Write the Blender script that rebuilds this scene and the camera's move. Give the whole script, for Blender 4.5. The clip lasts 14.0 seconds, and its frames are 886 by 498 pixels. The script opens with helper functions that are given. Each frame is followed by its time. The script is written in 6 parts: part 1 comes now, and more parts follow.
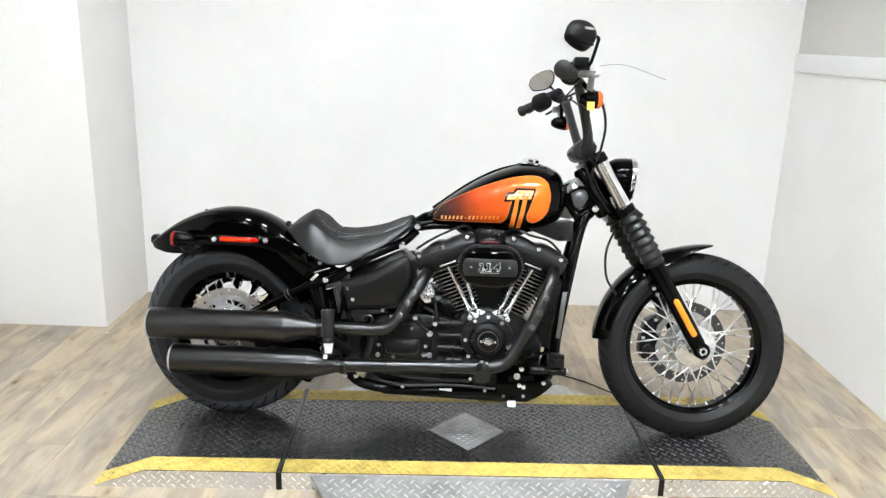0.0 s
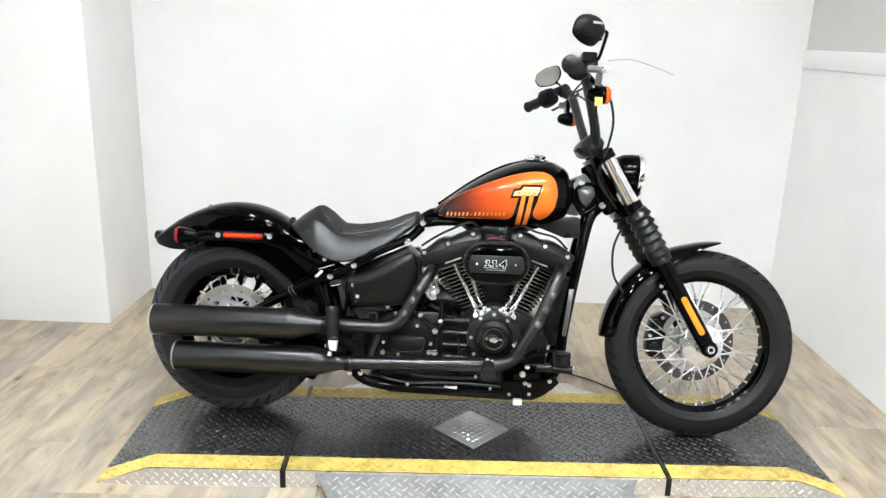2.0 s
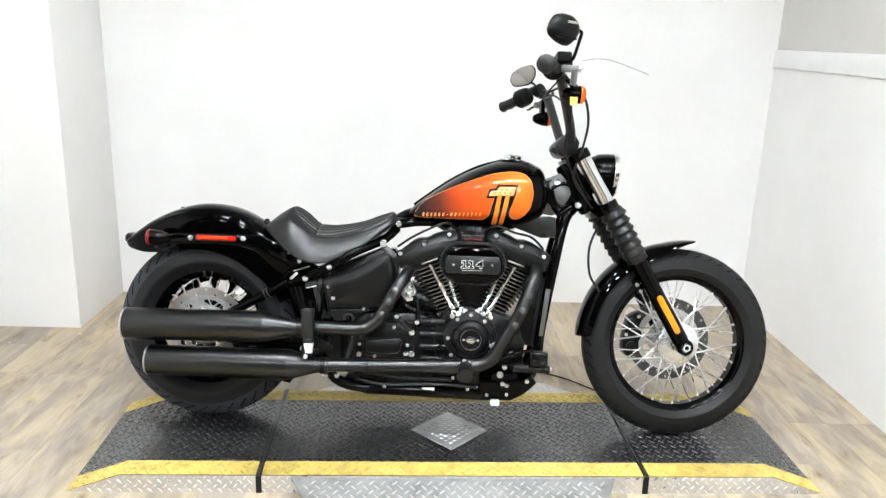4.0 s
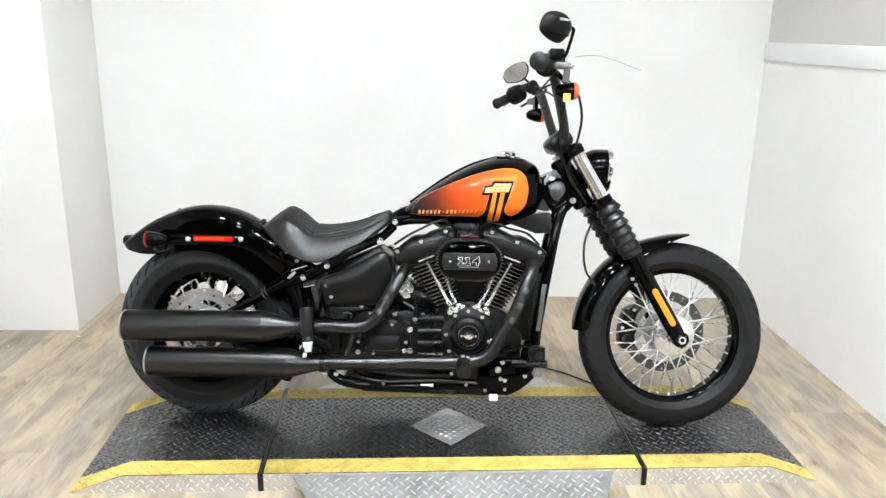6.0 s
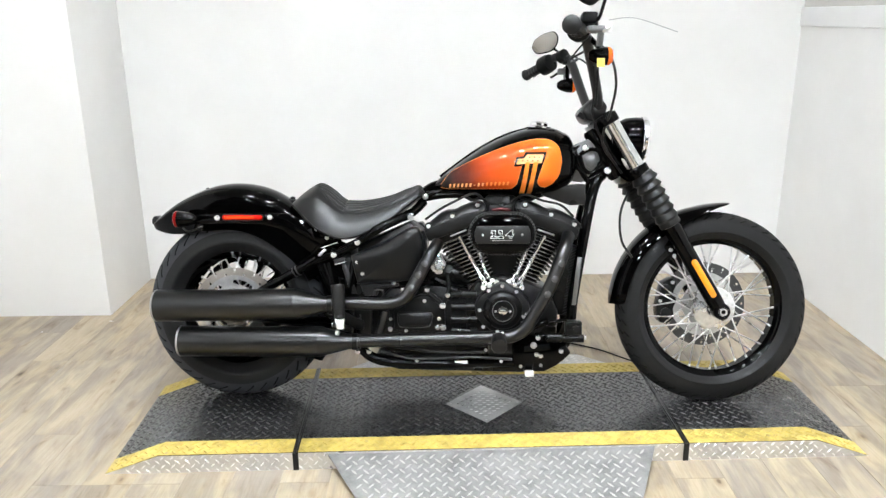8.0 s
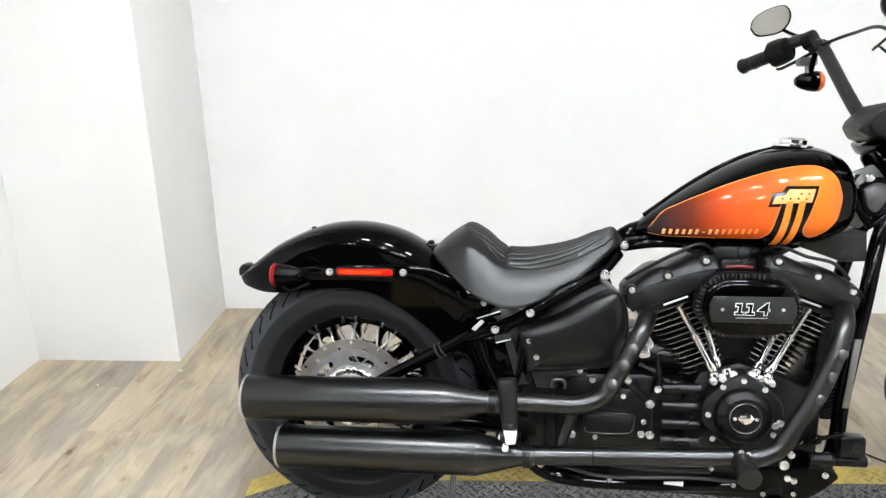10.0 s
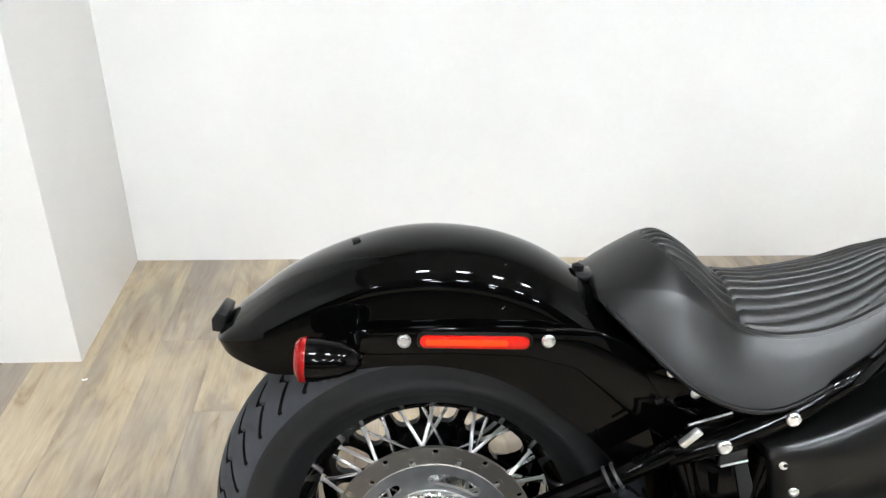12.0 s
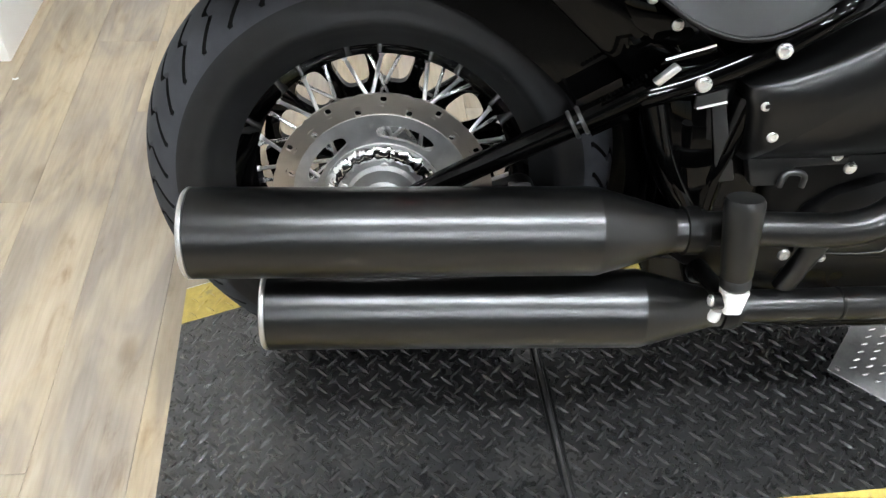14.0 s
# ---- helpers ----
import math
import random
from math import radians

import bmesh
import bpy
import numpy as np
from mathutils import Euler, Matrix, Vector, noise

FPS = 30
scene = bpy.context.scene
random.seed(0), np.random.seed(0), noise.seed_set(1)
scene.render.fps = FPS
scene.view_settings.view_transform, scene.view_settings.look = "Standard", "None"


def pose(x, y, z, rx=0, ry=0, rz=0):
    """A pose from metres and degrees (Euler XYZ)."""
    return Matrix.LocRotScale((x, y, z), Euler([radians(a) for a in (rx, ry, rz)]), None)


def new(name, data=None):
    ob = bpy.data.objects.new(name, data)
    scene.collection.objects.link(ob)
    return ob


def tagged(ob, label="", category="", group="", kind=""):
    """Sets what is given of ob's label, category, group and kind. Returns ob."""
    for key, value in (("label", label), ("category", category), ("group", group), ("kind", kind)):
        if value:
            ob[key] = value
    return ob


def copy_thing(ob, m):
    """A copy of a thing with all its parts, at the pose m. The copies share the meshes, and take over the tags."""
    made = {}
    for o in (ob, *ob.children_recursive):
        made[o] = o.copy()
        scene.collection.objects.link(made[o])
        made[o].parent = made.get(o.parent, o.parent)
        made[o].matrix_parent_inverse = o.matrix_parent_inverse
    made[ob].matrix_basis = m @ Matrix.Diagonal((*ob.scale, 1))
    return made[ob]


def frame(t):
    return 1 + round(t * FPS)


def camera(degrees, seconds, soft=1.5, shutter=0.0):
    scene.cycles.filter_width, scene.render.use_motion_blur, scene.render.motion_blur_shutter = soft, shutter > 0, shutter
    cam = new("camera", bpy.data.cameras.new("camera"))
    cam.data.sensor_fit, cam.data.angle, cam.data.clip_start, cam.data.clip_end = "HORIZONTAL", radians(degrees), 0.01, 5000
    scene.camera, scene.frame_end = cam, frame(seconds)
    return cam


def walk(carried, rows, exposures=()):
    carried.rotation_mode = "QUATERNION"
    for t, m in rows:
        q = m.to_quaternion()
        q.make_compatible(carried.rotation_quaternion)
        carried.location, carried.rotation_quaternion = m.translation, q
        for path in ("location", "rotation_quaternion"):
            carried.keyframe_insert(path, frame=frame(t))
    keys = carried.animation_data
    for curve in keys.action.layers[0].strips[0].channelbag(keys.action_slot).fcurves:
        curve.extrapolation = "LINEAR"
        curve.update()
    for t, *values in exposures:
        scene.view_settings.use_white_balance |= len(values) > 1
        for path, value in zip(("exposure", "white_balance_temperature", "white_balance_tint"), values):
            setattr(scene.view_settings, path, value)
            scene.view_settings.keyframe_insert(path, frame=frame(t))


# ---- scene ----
cam = camera(60.1, 14.0, soft=1.4)
# seconds, eye in metres, turn in degrees
PATH = [
    (0, 0.000, 0.000, 1.424, 74.49, -1.73, 0.48),
    (0.5, -0.005, 0.009, 1.431, 74.12, -1.63, 0.56),
    (1, -0.008, 0.012, 1.423, 74.27, -1.82, 0.51),
    (1.5, -0.005, 0.018, 1.418, 74.38, -1.91, 0.82),
    (2, -0.010, 0.020, 1.415, 74.30, -1.82, 0.71),
    (2.5, -0.016, 0.024, 1.425, 73.93, -1.61, 0.15),
    (3, -0.004, 0.030, 1.416, 74.56, -1.75, 0.10),
    (3.5, -0.008, 0.038, 1.413, 74.36, -2.21, -0.72),
    (5.8, -0.015, 0.005, 1.417, 74.39, -1.16, -1.96),
    (6, -0.017, 0.017, 1.423, 74.06, -1.07, -1.77),
    (6.5, -0.024, 0.021, 1.419, 74.24, -1.03, -2.12),
    (7, -0.021, 0.030, 1.422, 74.45, -1.09, -1.82),
    (7.2, -0.003, 0.033, 1.413, 74.71, -0.93, -1.29),
    (9.3, -0.199, 0.362, 1.329, 69.88, 1.40, 0.07),
    (9.5, -0.228, 0.522, 1.334, 70.83, 0.28, 2.19),
    (9.7, -0.273, 0.668, 1.358, 71.34, 0.79, 4.91),
    (10, -0.403, 0.861, 1.352, 71.62, 1.07, 3.71),
    (10.2, -0.460, 1.007, 1.338, 68.64, 1.26, 0.73),
    (10.5, -0.531, 1.213, 1.332, 67.40, 2.10, 0.32),
    (10.7, -0.572, 1.358, 1.305, 68.16, 2.29, 5.36),
    (11, -0.629, 1.536, 1.325, 66.76, 1.86, 5.51),
    (11.2, -0.676, 1.622, 1.306, 64.78, 0.98, 4.04),
    (11.5, -0.752, 1.737, 1.308, 63.47, -0.22, -1.80),
    (11.7, -0.793, 1.780, 1.298, 62.40, -0.24, -3.36),
    (12, -0.829, 1.811, 1.285, 60.90, -1.76, -3.98),
    (12.5, -0.834, 1.822, 1.213, 55.65, -3.78, -3.17),
    (13, -0.822, 1.825, 1.157, 50.37, -3.60, -3.29),
    (13.5, -0.810, 1.810, 1.110, 45.69, -4.06, -2.90),
    (14, -0.788, 1.805, 1.088, 43.70, -3.00, -5.15),
]
walk(cam, [(r[0], pose(*r[1:])) for r in PATH], exposures=[(0.0, 0.0), (1.5, 0.01), (3.5, 0.09), (6.0, 0.04), (7.0, 0.0), (9.5, 0.05), (11.5, 0.09), (12.5, 0.09), (14.0, 0.05)])

# ---- world and lamps ----
world = bpy.data.worlds.new("world")
scene.world = world
world.use_nodes = True
wn = world.node_tree
sky = wn.nodes.new("ShaderNodeTexSky")
sky.sky_type, sky.sun_disc = "NISHITA", False
sky.sun_elevation, sky.sun_rotation = radians(40), radians(200)
wn.links.new(sky.outputs[0], wn.nodes["Background"].inputs[0])
wn.nodes["Background"].inputs[1].default_value = 0.1
PANEL_LIGHT = 331.0


# ---- materials ----
def nodes_of(name):
    m = bpy.data.materials.new(name)
    m.use_nodes = True
    nt = m.node_tree
    return m, nt, nt.nodes["Principled BSDF"]


def add(nt, kind, **values):
    n = nt.nodes.new("ShaderNode" + kind)
    for key, v in values.items():
        n.inputs[key].default_value = v
    return n


def coords(nt, scale=(1, 1, 1), random_shift=False):
    tc = nt.nodes.new("ShaderNodeTexCoord")
    mp = add(nt, "Mapping", Scale=scale)
    nt.links.new(tc.outputs["Object"], mp.inputs["Vector"])
    if random_shift:
        oi = nt.nodes.new("ShaderNodeObjectInfo")
        mul = nt.nodes.new("ShaderNodeVectorMath")
        mul.operation = "SCALE"
        comb = nt.nodes.new("ShaderNodeCombineXYZ")
        for i in range(3):
            nt.links.new(oi.outputs["Random"], comb.inputs[i])
        nt.links.new(comb.outputs[0], mul.inputs[0])
        mul.inputs["Scale"].default_value = 37.0
        nt.links.new(mul.outputs[0], mp.inputs["Location"])
    return mp


def ramp(nt, source, stops):
    r = nt.nodes.new("ShaderNodeValToRGB")
    el = r.color_ramp.elements
    while len(el) < len(stops):
        el.new(0.5)
    for e, (p, c) in zip(el, stops):
        e.position, e.color = p, (*c, 1) if len(c) == 3 else c
    nt.links.new(source, r.inputs["Fac"])
    return r


def grey(v):
    return (v, v, v)


def surface(name, colour, rough, metal=0.0, spec=0.5, coat=0.0, vary=0.15, grain=60.0, rough_vary=0.1, bump=0.0, bump_scale=400.0, stretch=(1, 1, 1)):
    """A paint, metal or rubber with two scales of variation in colour and gloss, and fine relief."""
    m, nt, p = nodes_of(name)
    mp = coords(nt, stretch)
    n1 = add(nt, "TexNoise", Scale=grain, Detail=4.0)
    n2 = add(nt, "TexNoise", Scale=grain / 9, Detail=3.0)
    nt.links.new(mp.outputs[0], n1.inputs["Vector"])
    nt.links.new(mp.outputs[0], n2.inputs["Vector"])
    mix = nt.nodes.new("ShaderNodeMath")
    mix.operation = "ADD"
    nt.links.new(n1.outputs["Fac"], mix.inputs[0])
    nt.links.new(n2.outputs["Fac"], mix.inputs[1])
    lo = tuple(c * (1 - vary) for c in colour)
    hi = tuple(min(1, c * (1 + vary)) for c in colour)
    half = nt.nodes.new("ShaderNodeMath")
    half.operation = "MULTIPLY"
    half.inputs[1].default_value = 0.5
    nt.links.new(mix.outputs[0], half.inputs[0])
    cr = ramp(nt, half.outputs[0], [(0.3, lo), (0.7, hi)])
    nt.links.new(cr.outputs[0], p.inputs["Base Color"])
    rr = ramp(nt, n2.outputs["Fac"], [(0.3, grey(max(0.02, rough - rough_vary))), (0.7, grey(min(1, rough + rough_vary)))])
    nt.links.new(rr.outputs[0], p.inputs["Roughness"])
    p.inputs["Metallic"].default_value = metal
    p.inputs["Specular IOR Level"].default_value = spec
    p.inputs["Coat Weight"].default_value = coat
    p.inputs["Coat Roughness"].default_value = 0.03
    if bump:
        nb = add(nt, "TexNoise", Scale=bump_scale, Detail=2.0)
        nt.links.new(mp.outputs[0], nb.inputs["Vector"])
        b = add(nt, "Bump", Strength=bump, Distance=0.002)
        nt.links.new(nb.outputs["Fac"], b.inputs["Height"])
        nt.links.new(b.outputs[0], p.inputs["Normal"])
    return m


GLOSS = surface("gloss_black_paint", grey(0.0008), 0.03, spec=0.13, rough_vary=0.012, grain=30)
SATIN = surface("satin_black_coat", grey(0.003), 0.3, metal=0.1, spec=0.28, vary=0.2, rough_vary=0.05, bump=0.12, bump_scale=900)
BAR_COAT = surface("black_bar_coat", grey(0.012), 0.36, spec=0.4, vary=0.1, rough_vary=0.04)
FORK_METAL = surface("polished_fork_steel", grey(0.8), 0.2, metal=1.0, vary=0.06, rough_vary=0.03)
WRINKLE = surface("dark_grey_powder_coat", grey(0.006), 0.36, metal=0.15, spec=0.34, vary=0.12, rough_vary=0.04, bump=0.2, bump_scale=1200)
HEAD_COAT = surface("grey_black_casting_coat", grey(0.006), 0.34, metal=0.1, spec=0.32, vary=0.15, rough_vary=0.04, bump=0.2, bump_scale=1200)
FRAME_SILVER = surface("silver_grey_frame_coat", grey(0.20), 0.36, metal=0.8, vary=0.2)
EXHAUST = surface("matt_black_ceramic", grey(0.050), 0.28, metal=0.97, spec=0.3, vary=0.02, grain=12, rough_vary=0.0)
COVER_COAT = surface("satin_black_cover", grey(0.005), 0.28, metal=0.2, spec=0.38, vary=0.08, grain=12, rough_vary=0.01, bump=0.02, bump_scale=1500)
BOLT = surface("plated_bolt", grey(0.86), 0.3, metal=0.92, vary=0.06)
CHROME = surface("chrome", grey(0.85), 0.1, metal=1.0, vary=0.04, rough_vary=0.04)
STEEL = surface("brushed_steel", grey(0.66), 0.38, metal=1.0, vary=0.12, grain=90)
ALLOY = surface("cast_alloy", (0.75, 0.75, 0.75), 0.26, metal=1.0, vary=0.22, grain=70, bump=0.35, bump_scale=90)
RUBBER = surface("tyre_rubber", (0.0080, 0.0082, 0.0087), 0.48, spec=0.24, vary=0.25, grain=40, bump=0.12, bump_scale=700)
TREAD_RUBBER = surface("tyre_tread_rubber", (0.034, 0.036, 0.041), 0.7, spec=0.25, vary=0.18, grain=50, bump=0.15, bump_scale=600)
FRONT_RUBBER = surface("front_tread_rubber", grey(0.011), 0.65, spec=0.2, vary=0.2, grain=50, bump=0.15, bump_scale=600)
# darker than the tread, so the shade inside the cuts is in the colour
GROOVE_RUBBER = surface("groove_shade_rubber", grey(0.003), 0.8, spec=0.1, vary=0.2)
SPOKE = surface("plated_spoke", grey(0.85), 0.28, metal=0.9, vary=0.08)
SOFT_RUBBER = surface("black_rubber", grey(0.006), 0.4, spec=0.35, vary=0.2, bump=0.1)
LEATHER = surface("black_vinyl", grey(0.003), 0.37, spec=0.42, vary=0.15, grain=80, rough_vary=0.03, bump=0.07, bump_scale=1300)
PLASTIC = surface("black_plastic", grey(0.0025), 0.4, spec=0.18, vary=0.2, bump=0.1)
GREY_PLATE = surface("dark_grey_plate", grey(0.020), 0.36, metal=0.3, spec=0.3, vary=0.15)
FIN_BLACK = surface("matt_black_fin", grey(0.0012), 0.6, spec=0.06, vary=0.2)
FIN_EDGE = surface("machined_fin_edge", grey(0.5), 0.25, metal=0.9, vary=0.15)
MIRROR = surface("mirror_glass", grey(0.85), 0.02, metal=1.0, vary=0.02, rough_vary=0.01)
WHITE_TAG = surface("white_tag", grey(0.75), 0.5)
YELLOW_TAG = surface("yellow_tag", (0.8, 0.62, 0.12), 0.5)
CREAM = surface("cream_orange_ink", (0.84, 0.36, 0.12), 0.3)
INK = surface("black_ink", grey(0.003), 0.2, spec=0.3)
WHITE_INK = surface("white_ink", grey(0.8), 0.35)
PALE_ORANGE = surface("pale_orange_pinstripe", (0.80, 0.25, 0.07), 0.3)
ORANGE_INK = surface("orange_ink", (0.84, 0.22, 0.025), 0.3)
CLEAR_GREY = surface("lamp_glass", grey(0.6), 0.05, vary=0.05)


def lens(name, colour, gloss=1.0):
    m = surface(name, colour, 0.14, coat=0.8 * gloss, spec=0.5 * gloss, vary=0.12, grain=250, bump=0.4, bump_scale=500)
    return m


RED_LENS = lens("red_lens", (0.46, 0.008, 0.004), 0.35)
RED_CORE = lens("orange_red_core", (0.70, 0.045, 0.004), 0.35)
RED_RIM = lens("red_rim", (0.20, 0.003, 0.003), 0.3)
SIGNAL_LENS = lens("orange_lens", (0.80, 0.13, 0.008), 0.6)
CAST = surface("polished_casting", grey(0.62), 0.3, metal=1.0, vary=0.3, grain=45, rough_vary=0.12, bump=1.0, bump_scale=60)
DULL_ALLOY = surface("dull_alloy", grey(0.55), 0.4, metal=1.0, vary=0.2, grain=50, bump=0.3, bump_scale=80)
ROTOR = surface("brown_tinted_steel", (0.52, 0.48, 0.43), 0.34, metal=1.0, vary=0.12, grain=40)
AMBER_LENS = lens("amber_lens", (0.85, 0.27, 0.008))
DARK_LENS = lens("dark_red_lens", (0.16, 0.004, 0.006))


def tank_paint():
    """Metallic orange that fades to black at the tail of the panel, with clear lacquer."""
    m, nt, p = nodes_of("fading_orange_paint")
    tc = nt.nodes.new("ShaderNodeTexCoord")
    sep = nt.nodes.new("ShaderNodeSeparateXYZ")
    nt.links.new(tc.outputs["Object"], sep.inputs[0])
    mr = nt.nodes.new("ShaderNodeMapRange")
    mr.inputs["From Min"].default_value, mr.inputs["From Max"].default_value = 0.70, 1.09
    nt.links.new(sep.outputs["X"], mr.inputs["Value"])
    no = add(nt, "TexNoise", Scale=900.0, Detail=1.0)
    nt.links.new(tc.outputs["Object"], no.inputs["Vector"])
    ad = nt.nodes.new("ShaderNodeMath")
    ad.operation = "MULTIPLY_ADD"
    ad.inputs[1].default_value = 0.10
    nt.links.new(no.outputs["Fac"], ad.inputs[0])
    nt.links.new(mr.outputs[0], ad.inputs[2])
    cr = ramp(nt, ad.outputs[0], [(0.13, (0.006, 0.002, 0.002)), (0.30, (0.10, 0.012, 0.004)), (0.50, (0.50, 0.060, 0.008)), (0.75, (0.70, 0.105, 0.010)), (1.0, (0.82, 0.165, 0.014))])
    nt.links.new(cr.outputs[0], p.inputs["Base Color"])
    p.inputs["Roughness"].default_value = 0.55
    p.inputs["Specular IOR Level"].default_value = 0.1
    p.inputs["Coat Weight"].default_value = 0.4
    p.inputs["Coat Roughness"].default_value = 0.012
    return m


ORANGE = tank_paint()


def wall_paint():
    m, nt, p = nodes_of("white_wall_paint")
    mp = coords(nt)
    n1 = add(nt, "TexNoise", Scale=1.3, Detail=5.0, Roughness=0.6)
    n2 = add(nt, "TexNoise", Scale=260.0, Detail=2.0)
    for n in (n1, n2):
        nt.links.new(mp.outputs[0], n.inputs["Vector"])
    cr = ramp(nt, n1.outputs["Fac"], [(0.3, (0.80, 0.79, 0.775)), (0.7, (0.87, 0.865, 0.855))])
    nt.links.new(cr.outputs[0], p.inputs["Base Color"])
    p.inputs["Roughness"].default_value = 0.55
    b = add(nt, "Bump", Strength=0.12, Distance=0.002)
    nt.links.new(n2.outputs["Fac"], b.inputs["Height"])
    nt.links.new(b.outputs[0], p.inputs["Normal"])
    return m


WALL = wall_paint()
CEILING = surface("ceiling_paint", grey(0.75), 0.8, vary=0.05, grain=5)
TRIM = surface("white_trim_paint", grey(0.86), 0.4, vary=0.03, grain=8)


def plank_vinyl():
    """Limed oak vinyl: honey and grey streaks along the plank, knots, and a tone of its own for each plank."""
    m, nt, p = nodes_of("limed_oak_vinyl")

    def times(x, y):
        mul = nt.nodes.new("ShaderNodeMix")
        mul.data_type, mul.blend_type = "RGBA", "MULTIPLY"
        mul.inputs["Factor"].default_value = 1.0
        nt.links.new(x, mul.inputs["A"])
        nt.links.new(y, mul.inputs["B"])
        return mul.outputs["Result"]
    broad = coords(nt, (9.5, 2.4, 1), random_shift=True)
    streak = coords(nt, (19, 4.6, 1), random_shift=True)
    fine = coords(nt, (170, 9, 1), random_shift=True)
    dots = coords(nt, (6.5, 3.2, 1), random_shift=True)
    n1 = add(nt, "TexNoise", Scale=1.0, Detail=3.0, Roughness=0.62, Distortion=0.8)
    n2 = add(nt, "TexNoise", Scale=1.0, Detail=5.0, Roughness=0.65, Distortion=0.7)
    n3 = add(nt, "TexNoise", Scale=1.0, Detail=3.0)
    vo = add(nt, "TexVoronoi", Scale=1.0)
    for mp, n in ((broad, n1), (streak, n2), (fine, n3), (dots, vo)):
        nt.links.new(mp.outputs[0], n.inputs["Vector"])
    base = ramp(nt, n1.outputs["Fac"], [(0.30, (0.310, 0.265, 0.210)), (0.43, (0.345, 0.295, 0.235)), (0.50, (0.415, 0.350, 0.260)), (0.60, (0.470, 0.393, 0.282)), (0.70, (0.485, 0.412, 0.310)), (0.80, (0.440, 0.385, 0.325))])
    dark = ramp(nt, n2.outputs["Fac"], [(0.28, (0.66, 0.60, 0.53)), (0.40, (0.93, 0.905, 0.88)), (0.55, (1.0, 1.0, 1.0)), (0.72, (1.05, 1.05, 1.05))])
    grain = ramp(nt, n3.outputs["Fac"], [(0.3, grey(0.90)), (0.6, grey(1.03))])
    knot = ramp(nt, vo.outputs["Distance"], [(0.03, (0.28, 0.23, 0.18)), (0.06, (0.72, 0.67, 0.61)), (0.14, (1.0, 1.0, 1.0))])
    oi = nt.nodes.new("ShaderNodeObjectInfo")
    tone = ramp(nt, oi.outputs["Random"], [(0.0, (0.86, 0.86, 0.90)), (0.35, (0.92, 0.91, 0.92)), (0.7, (0.95, 0.925, 0.87)), (1.0, (0.98, 0.975, 0.97))])
    out = times(times(times(base.outputs[0], dark.outputs[0]), times(grain.outputs[0], knot.outputs[0])), tone.outputs[0])
    nt.links.new(out, p.inputs["Base Color"])
    rr = ramp(nt, n2.outputs["Fac"], [(0.3, grey(0.52)), (0.7, grey(0.38))])
    nt.links.new(rr.outputs[0], p.inputs["Roughness"])
    b = add(nt, "Bump", Strength=0.12, Distance=0.001)
    nt.links.new(n3.outputs["Fac"], b.inputs["Height"])
    nt.links.new(b.outputs[0], p.inputs["Normal"])
    return m


VINYL = plank_vinyl()


def worn_paint(name, colour, worn, rough, metal=0.0, amount=0.62, scale=14.0, spec=0.3, coat=0.0):
    """Paint that has been scuffed and dirtied by tyres and boots."""
    m, nt, p = nodes_of(name)
    mp = coords(nt)
    n1 = add(nt, "TexNoise", Scale=scale, Detail=7.0, Roughness=0.68)
    n2 = add(nt, "TexNoise", Scale=2.2, Detail=3.0)
    n3 = add(nt, "TexNoise", Scale=140.0, Detail=3.0)
    for n in (n1, n2, n3):
        nt.links.new(mp.outputs[0], n.inputs["Vector"])
    cr = ramp(nt, n1.outputs["Fac"], [(0.30, tuple(c * 0.7 for c in colour)), (0.5, colour), (amount, tuple(c * 1.15 for c in colour)), (amount + 0.12, worn)])
    tone = ramp(nt, n2.outputs["Fac"], [(0.3, grey(0.78)), (0.7, grey(1.15))])
    mul = nt.nodes.new("ShaderNodeMix")
    mul.data_type, mul.blend_type = "RGBA", "MULTIPLY"
    mul.inputs["Factor"].default_value = 1.0
    nt.links.new(cr.outputs[0], mul.inputs["A"])
    nt.links.new(tone.outputs[0], mul.inputs["B"])
    nt.links.new(mul.outputs["Result"], p.inputs["Base Color"])
    rr = ramp(nt, n3.outputs["Fac"], [(0.3, grey(rough - 0.1)), (0.7, grey(rough + 0.12))])
    nt.links.new(rr.outputs[0], p.inputs["Roughness"])
    p.inputs["Metallic"].default_value = metal
    p.inputs["Specular IOR Level"].default_value = spec
    p.inputs["Coat Weight"].default_value = coat
    p.inputs["Coat Roughness"].default_value = 0.3
    b = add(nt, "Bump", Strength=0.2, Distance=0.001)
    nt.links.new(n3.outputs["Fac"], b.inputs["Height"])
    nt.links.new(b.outputs[0], p.inputs["Normal"])
    return m


DECK = worn_paint("worn_black_deck_paint", grey(0.006), (0.030, 0.028, 0.026), 0.29, amount=0.57, scale=7.0, spec=1.0, coat=0.45)
YELLOW = worn_paint("worn_yellow_paint", (0.53, 0.405, 0.105), (0.36, 0.29, 0.13), 0.45, amount=0.58, scale=22.0)
SKIRT = surface("aluminium_skirt_plate", (0.72, 0.71, 0.69), 0.36, metal=0.9, vary=0.1, grain=25)
DARK_STEEL = surface("dull_steel", grey(0.10), 0.4, metal=0.9, vary=0.12)
TREAD = worn_paint("aluminium_tread_plate", (0.45, 0.447, 0.44), grey(0.34), 0.38, metal=0.75)


def glow(name, colour, strength):
    m, nt, p = nodes_of(name)
    p.inputs["Base Color"].default_value = (*colour, 1)
    p.inputs["Emission Color"].default_value = (*colour, 1)
    p.inputs["Emission Strength"].default_value = strength
    return m


PANEL = glow("lamp_diffuser", (0.888, 0.945, 1.0), PANEL_LIGHT)


